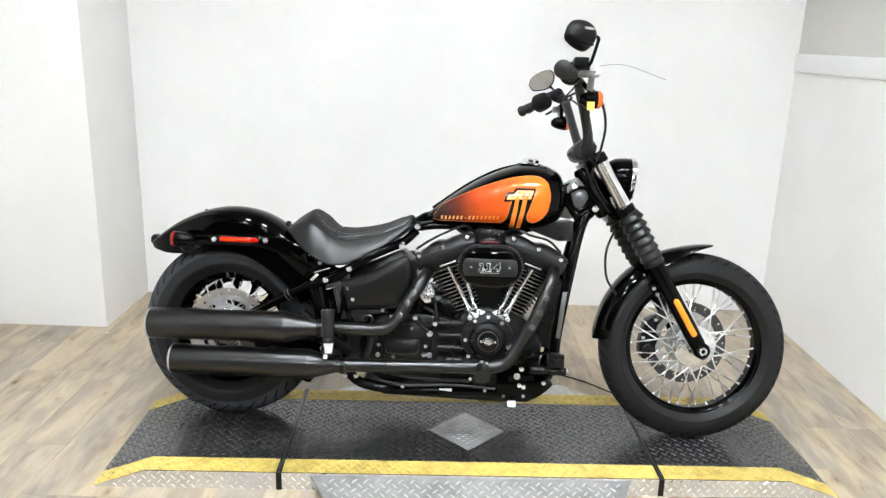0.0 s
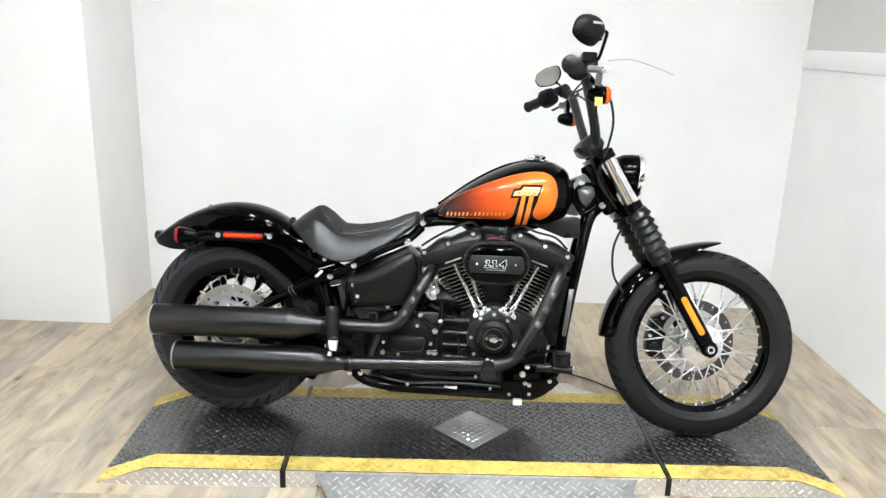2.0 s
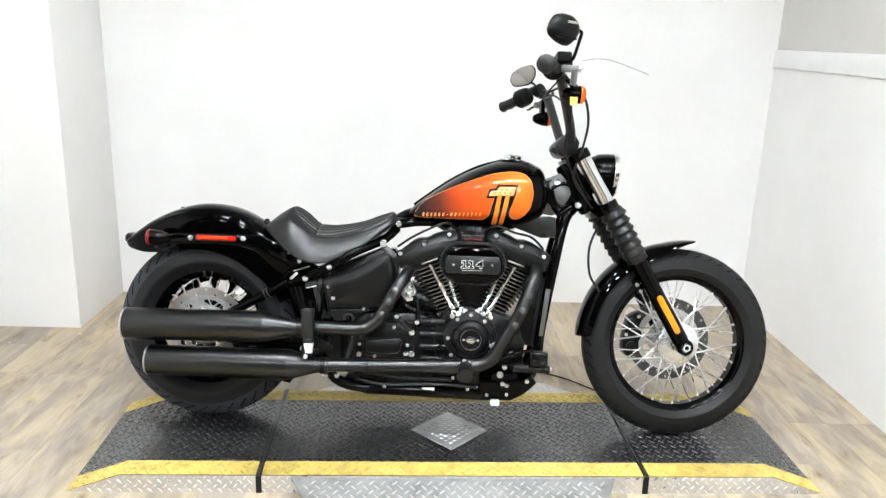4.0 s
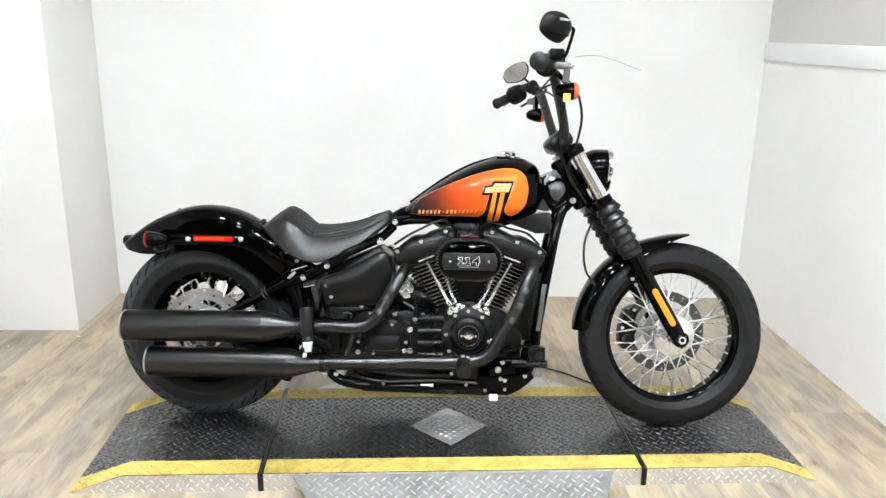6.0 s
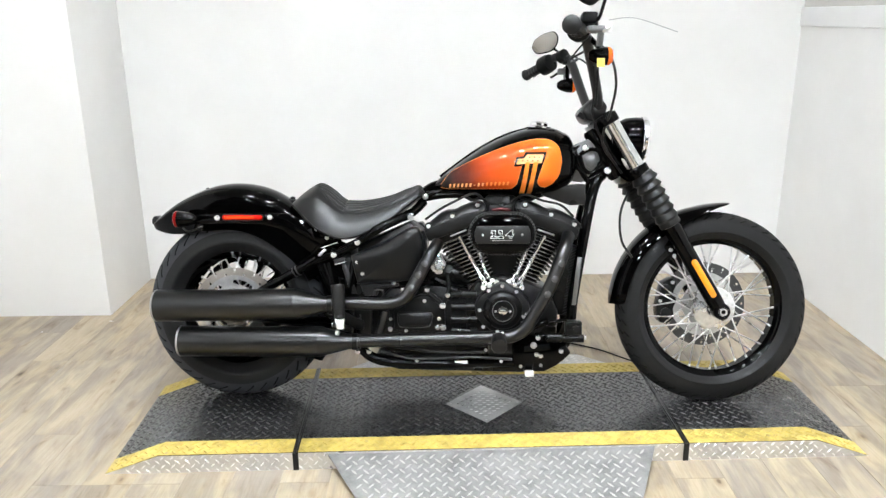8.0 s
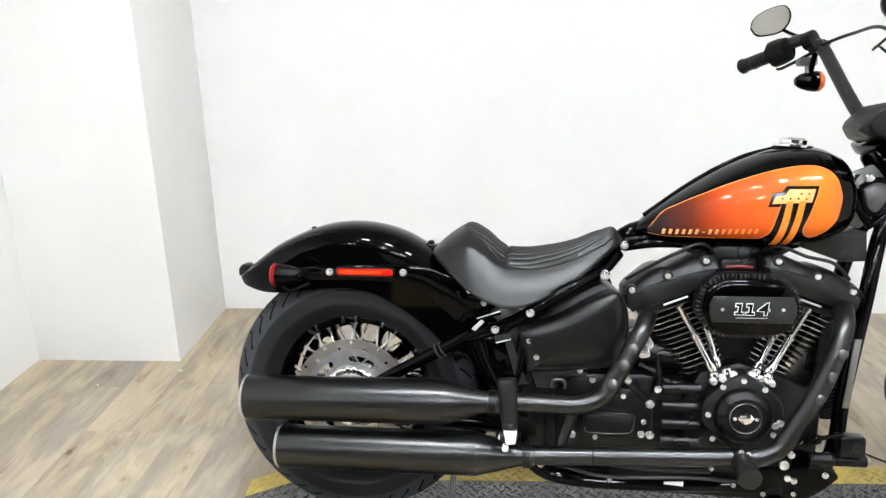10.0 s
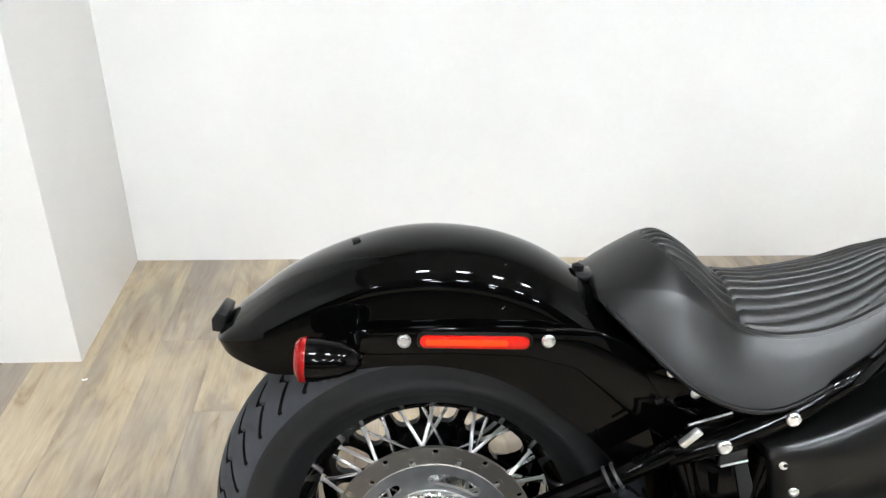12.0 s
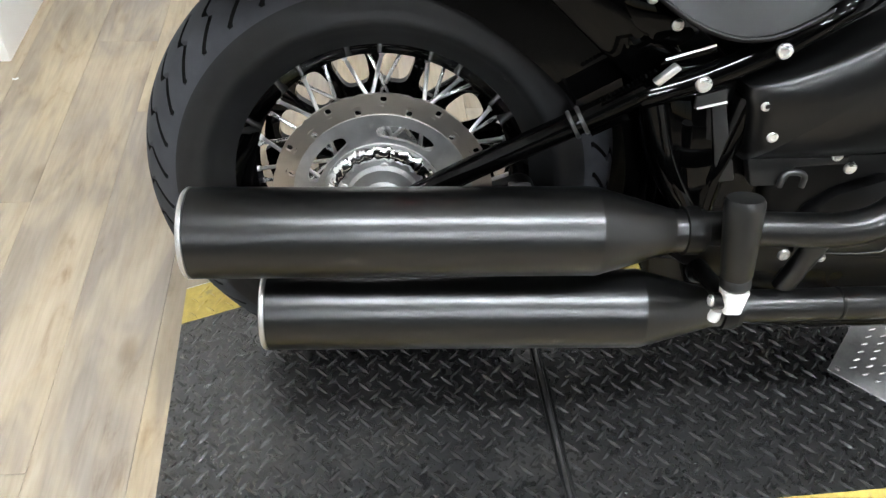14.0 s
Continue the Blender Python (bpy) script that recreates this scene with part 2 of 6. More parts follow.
# ---- mesh tools ----
def finish(name, mesh, mat, parent=None, label="", sharp=38):
    ob = new(name, mesh)
    mesh.materials.append(mat)
    for poly in mesh.polygons:
        poly.use_smooth = True
    mesh.set_sharp_from_angle(angle=radians(sharp))
    if parent:
        ob.parent = parent
    if label:
        ob["label"] = label
    return ob


def part(name, bm, mat, parent=None, label="", m=None, sharp=38):
    """Link a bmesh as one mesh object, under a thing or under a part."""
    if m is not None:
        bm.transform(m)
    bmesh.ops.recalc_face_normals(bm, faces=bm.faces)
    mesh = bpy.data.meshes.new(name)
    bm.to_mesh(mesh)
    bm.free()
    return finish(name, mesh, mat, parent, label, sharp)


def join(*bms):
    """One bmesh out of several."""
    out = bmesh.new()
    for b in bms:
        tmp = bpy.data.meshes.new("tmp")
        b.to_mesh(tmp)
        b.free()
        out.from_mesh(tmp)
        bpy.data.meshes.remove(tmp)
    return out


def rings(loops, closed=True, caps=True):
    """Skin through loops of points, all of the same count."""
    bm = bmesh.new()
    vs = [[bm.verts.new(p) for p in loop] for loop in loops]
    n = len(vs[0])
    for a, b in zip(vs, vs[1:]):
        for i in range(n if closed else n - 1):
            j = (i + 1) % n
            bm.faces.new((a[i], a[j], b[j], b[i]))
    if caps:
        for loop in (vs[0], vs[-1]):
            bm.faces.new(loop)
    return bm


def spline(points, steps=6):
    """Catmull-Rom through points."""
    pts = [Vector(p) for p in points]
    if len(pts) < 3 or steps < 2:
        return pts
    out = []
    ext = [2 * pts[0] - pts[1]] + pts + [2 * pts[-1] - pts[-2]]
    for a, b, c, d in zip(ext, ext[1:], ext[2:], ext[3:]):
        for k in range(steps):
            t = k / steps
            out.append(0.5 * ((2 * b) + (c - a) * t + (2 * a - 5 * b + 4 * c - d) * t * t + (3 * b - a - 3 * c + d) * t ** 3))
    out.append(pts[-1])
    return out


def tube(points, r, seg=14, steps=6, flat=1.0):
    """A round bar along points; r a number or one for each point."""
    radii = [r] * len(points) if isinstance(r, (int, float)) else r
    pts = spline([(*p, ) for p in points], steps)
    if len(pts) != len(radii):
        k = (len(pts) - 1) / (len(radii) - 1)
        rad = [float(np.interp(i / k, range(len(radii)), radii)) for i in range(len(pts))]
    else:
        rad = radii
    loops = []
    side = None
    for i, p in enumerate(pts):
        d = (pts[min(i + 1, len(pts) - 1)] - pts[max(i - 1, 0)]).normalized()
        if side is None:
            side = d.orthogonal().normalized()
        side = (side - d * side.dot(d)).normalized()
        up = d.cross(side)
        loops.append([p + rad[i] * (math.cos(a) * side + flat * math.sin(a) * up) for a in np.linspace(0, 2 * math.pi, seg, endpoint=False)])
    return rings(loops)


def lathe(profile, centre=(0, 0, 0), axis=(0, 1, 0), seg=32, closed=False):
    """Turn (radius, along) round an axis. closed: the profile is a loop."""
    d = Vector(axis).normalized()
    u = d.orthogonal().normalized()
    w = d.cross(u)
    c = Vector(centre)
    bm = bmesh.new()
    loops = []
    for r, s in profile:
        loops.append([bm.verts.new(c + d * s + max(r, 1e-5) * (math.cos(a) * u + math.sin(a) * w)) for a in np.linspace(0, 2 * math.pi, seg, endpoint=False)])
    pairs = list(zip(loops, loops[1:]))
    if closed:
        pairs.append((loops[-1], loops[0]))
    for a, b in pairs:
        for i in range(seg):
            j = (i + 1) % seg
            bm.faces.new((a[i], a[j], b[j], b[i]))
    if not closed:
        bm.faces.new(loops[0])
        bm.faces.new(loops[-1])
    return bm


def bevelled(bm, width, segments=2):
    if width:
        bmesh.ops.recalc_face_normals(bm, faces=bm.faces)
        edges = [e for e in bm.edges if len(e.link_faces) == 2 and e.calc_face_angle(0) > 0.5]
        bmesh.ops.bevel(bm, geom=edges, offset=width, segments=segments, affect="EDGES", profile=0.5, clamp_overlap=True)
    return bm


def prism(outline, y0, y1, bevel=0.003):
    """An outline in x and z, drawn out from y0 to y1, with rounded edges."""
    return bevelled(rings([[(x, y0, z) for x, z in outline], [(x, y1, z) for x, z in outline]]), bevel)


def slab(outline, z0, z1, bevel=0.003):
    """An outline in x and y, drawn up from z0 to z1."""
    return bevelled(rings([[(x, y, z0) for x, y in outline], [(x, y, z1) for x, y in outline]]), bevel)


def box(x0, x1, y0, y1, z0, z1, bevel=0.0):
    return slab([(x0, y0), (x1, y0), (x1, y1), (x0, y1)], z0, z1, bevel)


def turned(outline, angle, cx, cz):
    """An outline in x and z turned by an angle in degrees about its own zero and moved to cx, cz."""
    c, s = math.cos(radians(angle)), math.sin(radians(angle))
    return [(cx + x * c - z * s, cz + x * s + z * c) for x, z in outline]


def rounded(w, h, r, n=5):
    """A rounded rectangle about zero."""
    out = []
    for cx, cz, a0 in ((w / 2 - r, h / 2 - r, 0), (-w / 2 + r, h / 2 - r, 90), (-w / 2 + r, -h / 2 + r, 180), (w / 2 - r, -h / 2 + r, 270)):
        for k in range(n + 1):
            a = radians(a0 + 90 * k / n)
            out.append((cx + r * math.cos(a), cz + r * math.sin(a)))
    return out


def interp(x, xs, ys):
    return float(np.interp(x, xs, ys))


def smooth_curve(xs, ys):
    """A smooth function through points (monotone-ish cubic)."""
    xs, ys = np.array(xs, float), np.array(ys, float)
    d = np.gradient(ys, xs)

    def at(x):
        x = min(max(x, xs[0]), xs[-1])
        i = min(int(np.searchsorted(xs, x, side="right")) - 1, len(xs) - 2)
        h = xs[i + 1] - xs[i]
        t = (x - xs[i]) / h
        return float((2 * t ** 3 - 3 * t * t + 1) * ys[i] + (t ** 3 - 2 * t * t + t) * h * d[i] + (-2 * t ** 3 + 3 * t * t) * ys[i + 1] + (t ** 3 - t * t) * h * d[i + 1])
    return at


def thing(name, label, category, m=None, group="", kind=""):
    ob = new(name)
    ob.empty_display_size = 0.1
    if m is not None:
        ob.matrix_basis = m
    return tagged(ob, label, category, group, kind)


# ---- the room ----
BACK, LEFT, RIGHT, FRONT, TOP = 4.05, -2.215, 1.78, -8.0, 3.3


def structure(name, bm, mat, label, category):
    return tagged(part(name, bm, mat), label, category, kind="structure")


BAY, HALL = -0.6, 6.5
HALL_PAINT = surface("hall_paint", (0.04, 0.039, 0.038), 0.7, vary=0.1, grain=4)
floor = structure("floor", box(-HALL, HALL, FRONT - 0.15, BACK + 0.15, -0.06, -0.004), surface("screed", (0.11, 0.095, 0.075), 0.7), "limed oak vinyl plank floor with grey-brown grain", "floor")
structure("wall_north", box(LEFT - 0.15, RIGHT + 0.15, BACK, BACK + 0.15, -0.004, TOP), WALL, "plain white painted wall behind the motorcycle", "wall")
structure("wall_west", box(LEFT - 0.15, LEFT, BAY, BACK, -0.004, TOP), WALL, "plain white painted side wall", "wall")
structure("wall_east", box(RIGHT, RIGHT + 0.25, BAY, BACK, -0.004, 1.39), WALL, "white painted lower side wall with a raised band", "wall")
# upper wall toned beige: its shade is put into the paint colour
structure("wall_east_upper", box(RIGHT + 0.004, RIGHT + 0.25, BAY, BACK, 1.39, TOP), surface("shade_toned_wall_paint", (0.60, 0.585, 0.55), 0.6, vary=0.06, grain=3), "upper side wall above the white band, its shade painted in as pale beige", "wall")
structure("wall_bay", join(box(-HALL, LEFT - 0.15, BAY, BAY + 0.15, -0.004, TOP), box(RIGHT + 0.15, HALL, BAY, BAY + 0.15, -0.004, TOP)), HALL_PAINT, "dark grey painted showroom wall", "wall")
structure("wall_hall", join(box(-HALL - 0.15, -HALL, FRONT, BAY, -0.004, TOP), box(HALL, HALL + 0.15, FRONT, BAY, -0.004, TOP)), HALL_PAINT, "dark grey painted showroom side wall", "wall")
structure("pillar", box(LEFT, -1.637, 3.51, BACK, -0.004, TOP, 0.004), WALL, "square white painted pillar in the corner", "pillar")
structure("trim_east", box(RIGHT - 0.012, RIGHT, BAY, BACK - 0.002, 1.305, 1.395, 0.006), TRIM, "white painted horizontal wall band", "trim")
structure("ceiling", join(box(LEFT - 0.15, RIGHT + 0.15, BAY, BACK + 0.15, TOP, TOP + 0.12)), CEILING, "plain white ceiling", "ceiling")
structure("ceiling_hall", box(-HALL, HALL, FRONT - 0.15, BAY, TOP, TOP + 0.12), HALL_PAINT, "dark showroom ceiling", "ceiling")

WX0, WX1, WZ0, WZ1 = -3.2, 2.8, 0.4, 2.4
south = join(box(-HALL, WX0, FRONT - 0.15, FRONT, -0.004, TOP), box(WX1, HALL, FRONT - 0.15, FRONT, -0.004, TOP),
             box(WX0, WX1, FRONT - 0.15, FRONT, -0.004, WZ0), box(WX0, WX1, FRONT - 0.15, FRONT, WZ1, TOP))
structure("wall_south", south, HALL_PAINT, "dark grey painted wall with a wide shop window", "wall")
window = thing("window_1", "wide shop window with four dark-framed panes", "window", kind="structure")
FRAME_PAINT = surface("dark_window_frame", grey(0.05), 0.4)
glass, _, gp = nodes_of("window_glass")
gp.inputs["Transmission Weight"].default_value = 1.0
gp.inputs["Roughness"].default_value = 0.0
gp.inputs["IOR"].default_value = 1.05
bars = [box(WX0, WX1, FRONT - 0.1, FRONT - 0.03, WZ0, WZ0 + 0.06), box(WX0, WX1, FRONT - 0.1, FRONT - 0.03, WZ1 - 0.06, WZ1)]
for i in range(5):
    bx = WX0 + (WX1 - WX0 - 0.06) * i / 4
    bars.append(box(bx, bx + 0.06, FRONT - 0.1, FRONT - 0.03, WZ0 + 0.06, WZ1 - 0.06))
part("window_frame", join(*bars), FRAME_PAINT, window)
for i in range(4):
    bx = WX0 + (WX1 - WX0 - 0.06) * i / 4 + 0.06
    pane = part("pane", box(bx, bx + (WX1 - WX0 - 0.3) / 4, FRONT - 0.07, FRONT - 0.064, WZ0 + 0.06, WZ1 - 0.06), glass, window)
    pane.visible_shadow = False

# ceiling lamps
LAMP_HOUSING = surface("white_lamp_housing", grey(0.8), 0.5, vary=0.04)


def ceiling_lamp(x, y):
    lamp = thing("ceiling_lamp", "unseen small square white ceiling downlight, lit", "ceiling lamp", pose(x, y, TOP), group="ceiling lamps")
    part("housing", join(box(-0.12, -0.1, -0.12, 0.12, -0.065, 0.0), box(0.1, 0.12, -0.12, 0.12, -0.065, 0.0), box(-0.1, 0.1, -0.12, -0.1, -0.065, 0.0), box(-0.1, 0.1, 0.1, 0.12, -0.065, 0.0)), LAMP_HOUSING, lamp)
    part("diffuser", box(-0.1, 0.1, -0.1, 0.1, -0.04, -0.02), PANEL, lamp, "glowing white diffuser")
    return lamp


first_lamp = ceiling_lamp(-1.0, 1.5)
# the row at y -2.2 is added, unseen, to brighten faces turned forward
for x, y in ((-0.33, 1.5), (0.33, 1.5), (1.0, 1.5), (-1.0, -0.95), (-0.33, -0.95), (0.33, -0.95), (1.0, -0.95), (-2.2, -2.2), (-0.9, -2.2), (0.4, -2.2), (1.7, -2.2)):
    copy_thing(first_lamp, pose(x, y, TOP))

# ---- the lift ----
DECK_Z, HALF, RAMP, WIDE = 0.06, 1.045, 1.215, 0.297
SEAMS = (-0.617, 0.622)
LIFT = pose(0.105, 2.486, 0, 0, 0, 1.4)
lift = thing("motorcycle_lift", "low black lift platform with yellow painted edges and sloping ends", "lift", LIFT)


def deck_z(u):
    return DECK_Z if abs(u) < HALF else max(0.0, DECK_Z * (RAMP - abs(u)) / (RAMP - HALF))


def over_deck(u0, u1, v0, v1, h0, h1):
    """A sheet from u0 to u1 and v0 to v1 that follows the deck, between two heights over it."""
    us = [u0] + [u for u in (-HALF, HALF) if u0 < u < u1] + [u1]
    return rings([[(u, v0, deck_z(u) + h0), (u, v1, deck_z(u) + h0), (u, v1, deck_z(u) + h1), (u, v0, deck_z(u) + h1)] for u in us])


def lugs(name, spots, mat, parent, height=None, long=0.0142, wide=0.0033, high=0.0030):
    """Raised lozenges of tread plate at (u, v, angle)."""
    verts, faces = [], []
    for u, v, a in spots:
        c, s = math.cos(a), math.sin(a)
        k = len(verts)
        for p, q, h in ((-long, 0, 0), (-long / 3, -wide, 0), (long / 3, -wide, 0), (long, 0, 0), (long / 3, wide, 0), (-long / 3, wide, 0), (-long / 2, 0, high), (long / 2, 0, high)):
            x, y = u + p * c - q * s, v + p * s + q * c
            verts.append((x, y, height(x, y) + h))
        faces += [(k, k + 1, k + 6), (k + 1, k + 2, k + 7, k + 6), (k + 2, k + 3, k + 7), (k + 3, k + 4, k + 7), (k + 4, k + 5, k + 6, k + 7), (k + 5, k, k + 6)]
    mesh = bpy.data.meshes.new(name)
    mesh.from_pydata(verts, [], faces)
    return tagged(finish(name, mesh, mat, parent, sharp=20), kind="stuff")


def herringbone(u0, u1, v0, v1, pitch=0.0233, keep=None):
    """Lozenges on a lattice turned by 45 degrees, each pointing at its neighbour's flank."""
    out = []
    step = pitch / math.sqrt(2)
    for i in range(int((u1 - u0) / step)):
        for j in range(int((v1 - v0) / step)):
            if (i + j) % 2:
                continue
            u, v = u0 + (i + 0.5) * step, v0 + (j + 0.5) * step
            if keep is None or keep(u, v):
                out.append((u, v, radians(45 if i % 2 else -45)))
    return out


STRIPE = 0.08
DIA = 0.135
# lugs lighter than the deck: edge glints in the colour, plus random scuffs
LUG_TOP = worn_paint("worn_lugs_with_glint", grey(0.05), grey(0.14), 0.32, metal=0.55, amount=0.58, scale=30)
sections = ((-RAMP, SEAMS[0] - 0.004), (SEAMS[0] + 0.004, SEAMS[1] - 0.004), (SEAMS[1] + 0.004, RAMP))
for u0, u1 in sections:
    outline = [(u0, 0.0), (u1, 0.0)] + ([(u1, deck_z(u1))] if deck_z(u1) > 0 else []) + ([(HALF, DECK_Z)] if u1 > HALF else []) + ([(-HALF, DECK_Z)] if u0 < -HALF else []) + ([(u0, deck_z(u0))] if deck_z(u0) > 0 else [])
    deck = part("deck_plate", prism(outline, -WIDE, WIDE, 0.0), DECK, lift, "black tread plate, scuffed grey")
    for v0, v1 in ((-WIDE, -WIDE + STRIPE), (WIDE - STRIPE, WIDE)):
        stripe = part("yellow_stripe", over_deck(u0, u1, v0, v1, 0.0003, 0.0015), YELLOW, deck, "yellow painted edge stripe")
        lugs("stripe_tread", herringbone(u0 + 0.01, u1 - 0.01, v0 + 0.004, v1 - 0.004), YELLOW, deck, lambda x, y: deck_z(x) + 0.0014)
    inside = lambda u, v: abs(u) / DIA + abs(v + 0.007) / DIA > 1.1
    lugs("deck_tread", herringbone(u0 + 0.008, u1 - 0.008, -WIDE + STRIPE, WIDE - STRIPE, keep=inside), LUG_TOP, deck, lambda x, y: deck_z(x) - 0.0001)
    # bright side skirts
    for side in (-1, 1):
        y0 = side * (WIDE + 0.0005)
        y1 = side * (WIDE + 0.003)
        skirt = part("skirt", prism([(u, z if z == 0 else z - 0.002) for u, z in outline], min(y0, y1), max(y0, y1), 0.0), SKIRT, lift, "bright aluminium tread-plate skirt")
        if side < 0:
            verts, faces = [], []
            for i in range(int((u1 - u0) / 0.0155)):
                for j in range(4):
                    u, z = u0 + 0.012 + i * 0.0155, 0.0065 + j * 0.0155
                    if (i + j) % 2 or deck_z(u - 0.01) < z + 0.006 or deck_z(u + 0.01) < z + 0.006 or u > u1 - 0.01:
                        continue
                    a = radians(45 if i % 2 else -45)
                    c, s = math.cos(a), math.sin(a)
                    k = len(verts)
                    for p, q, h in ((-0.0115, 0, 0), (0, -0.0032, 0), (0.0115, 0, 0), (0, 0.0032, 0), (-0.006, 0, 0.0022), (0.006, 0, 0.0022)):
                        verts.append((u + p * c - q * s, y1 - h, z + p * s + q * c))
                    faces += [(k, k + 1, k + 5, k + 4), (k + 1, k + 2, k + 5), (k + 2, k + 3, k + 4, k + 5), (k + 3, k, k + 4)]
            mesh = bpy.data.meshes.new("skirt_tread")
            mesh.from_pydata(verts, [], faces)
            tagged(finish("skirt_tread", mesh, BOLT, skirt, sharp=20), kind="stuff")

insert = part("diamond_plate", slab([(-DIA, -0.007), (0, -DIA - 0.007), (DIA, -0.007), (0, DIA - 0.007)], DECK_Z + 0.0002, DECK_Z + 0.003, 0.0008), TREAD, lift, "diamond-shaped bare aluminium tread plate")
spots = []
for i in range(-6, 7):
    for j in range(-8, 9):
        u, v = i * 0.03 + (0.015 if j % 2 else 0), j * 0.015 - 0.007
        if abs(u) / DIA + abs(v + 0.007) / DIA < 0.86:
            spots.append((u, v, radians(8)))
lugs("insert_tread", spots, BOLT, insert, lambda x, y: DECK_Z + 0.0029, long=0.0085, wide=0.0019, high=0.0014)
for c in ((-0.118, -0.007), (0.118, -0.007), (0, 0.111), (0, -0.125)):
    part("rivet", lathe([(0, 0.0012), (0.003, 0.001), (0.0045, 0)], (c[0], c[1], DECK_Z + 0.003), (0, 0, 1), 12), STEEL, insert)
for s in SEAMS:
    part("hinge_rod", tube([(s, -WIDE, DECK_Z + 0.0015), (s, WIDE, DECK_Z + 0.0015)], 0.0042, 10, 1), DARK_STEEL, lift)
    part("seam_edge", join(box(s - 0.0085, s - 0.0043, -WIDE, WIDE, DECK_Z - 0.001, DECK_Z + 0.0035, 0.0008), box(s + 0.0043, s + 0.0085, -WIDE, WIDE, DECK_Z - 0.001, DECK_Z + 0.0035, 0.0008)), SATIN, lift)
    part("seam_end", box(s - 0.009, s + 0.009, -WIDE - 0.008, -WIDE - 0.0031, 0.0, DECK_Z + 0.001, 0.002), SOFT_RUBBER, lift)


def side_plate(side):
    """A sloping aluminium tread plate along the middle of one side."""
    z = lambda x, y: 0.055 - 0.05 * (abs(y) - WIDE) / 0.21
    edge = [(-0.515, WIDE + 0.004), (0.52, WIDE + 0.004), (0.43, WIDE + 0.205), (-0.40, WIDE + 0.205)]
    bm = rings([[(x, side * y, z(x, y) - 0.004) for x, y in edge], [(x, side * y, z(x, y)) for x, y in edge]])
    plate = part("side_plate", bm, TREAD, lift, "sloping bare aluminium tread plate")
    ok = lambda u, v: -0.49 + 0.55 * (abs(v) - WIDE) < u < 0.495 - 0.4 * (abs(v) - WIDE)
    lugs("side_tread", herringbone(-0.51, 0.51, min(side * (WIDE + 0.008), side * (WIDE + 0.2)), max(side * (WIDE + 0.008), side * (WIDE + 0.2)), pitch=0.026, keep=ok), SKIRT, plate, lambda x, y: z(x, y) - 0.0001)


side_plate(-1)
side_plate(1)

# ---- the motorcycle: x forward from the rear axle, y to its left, z up from the deck ----
BIKE = pose(-0.748, 2.58, DECK_Z, -11.0, 0, -2.8)
bike = thing("motorcycle", "black cruiser motorcycle with an orange tank panel, leaning on the lift", "motorcycle", BIKE)
AXLE_R, AXLE_F, RAD_R, RAD_F = -0.014, 1.645, 0.323, 0.331
HEAD = Vector((1.262, 0, 0.971))
RAKE = (Vector((AXLE_F, 0, RAD_F)) - HEAD).normalized()
STEER = Matrix.Translation(HEAD) @ Matrix.Rotation(radians(-3.5), 4, RAKE) @ Matrix.Translation(-HEAD)


def fork(s, y=0.0, off=0.0):
    """A point s metres down the fork line, off metres in front of it."""
    side = Vector((-RAKE.z, 0, RAKE.x))
    return HEAD + RAKE * s + side * off + Vector((0, y, 0))


bolt_meshes = {}


def bolts(places, r=0.009, mat=BOLT, parent=bike, name="bolt", axis=(0, -1, 0), m=None, high=0.6):
    """Domed screw heads that share one mesh."""
    r = r * 0.84
    key = (r, mat.name, high)
    if key not in bolt_meshes:
        b = lathe([(r, 0), (r, r * high * 0.5), (r * 0.8, r * high * 0.9), (r * 0.45, r * high), (r * 0.4, r * high * 0.7), (0, r * high * 0.65)], axis=(0, 0, 1), seg=14)
        bmesh.ops.recalc_face_normals(b, faces=b.faces)
        mesh = bpy.data.meshes.new(name)
        b.to_mesh(mesh)
        b.free()
        mesh.materials.append(mat)
        for poly in mesh.polygons:
            poly.use_smooth = True
        mesh.set_sharp_from_angle(angle=radians(38))
        bolt_meshes[key] = mesh
    turn = Vector(axis).to_track_quat("Z", "Y").to_matrix().to_4x4()
    for p in places:
        ob = new(name, bolt_meshes[key])
        ob.parent = parent
        ob.matrix_basis = (m if m is not None else Matrix()) @ Matrix.Translation(p) @ turn


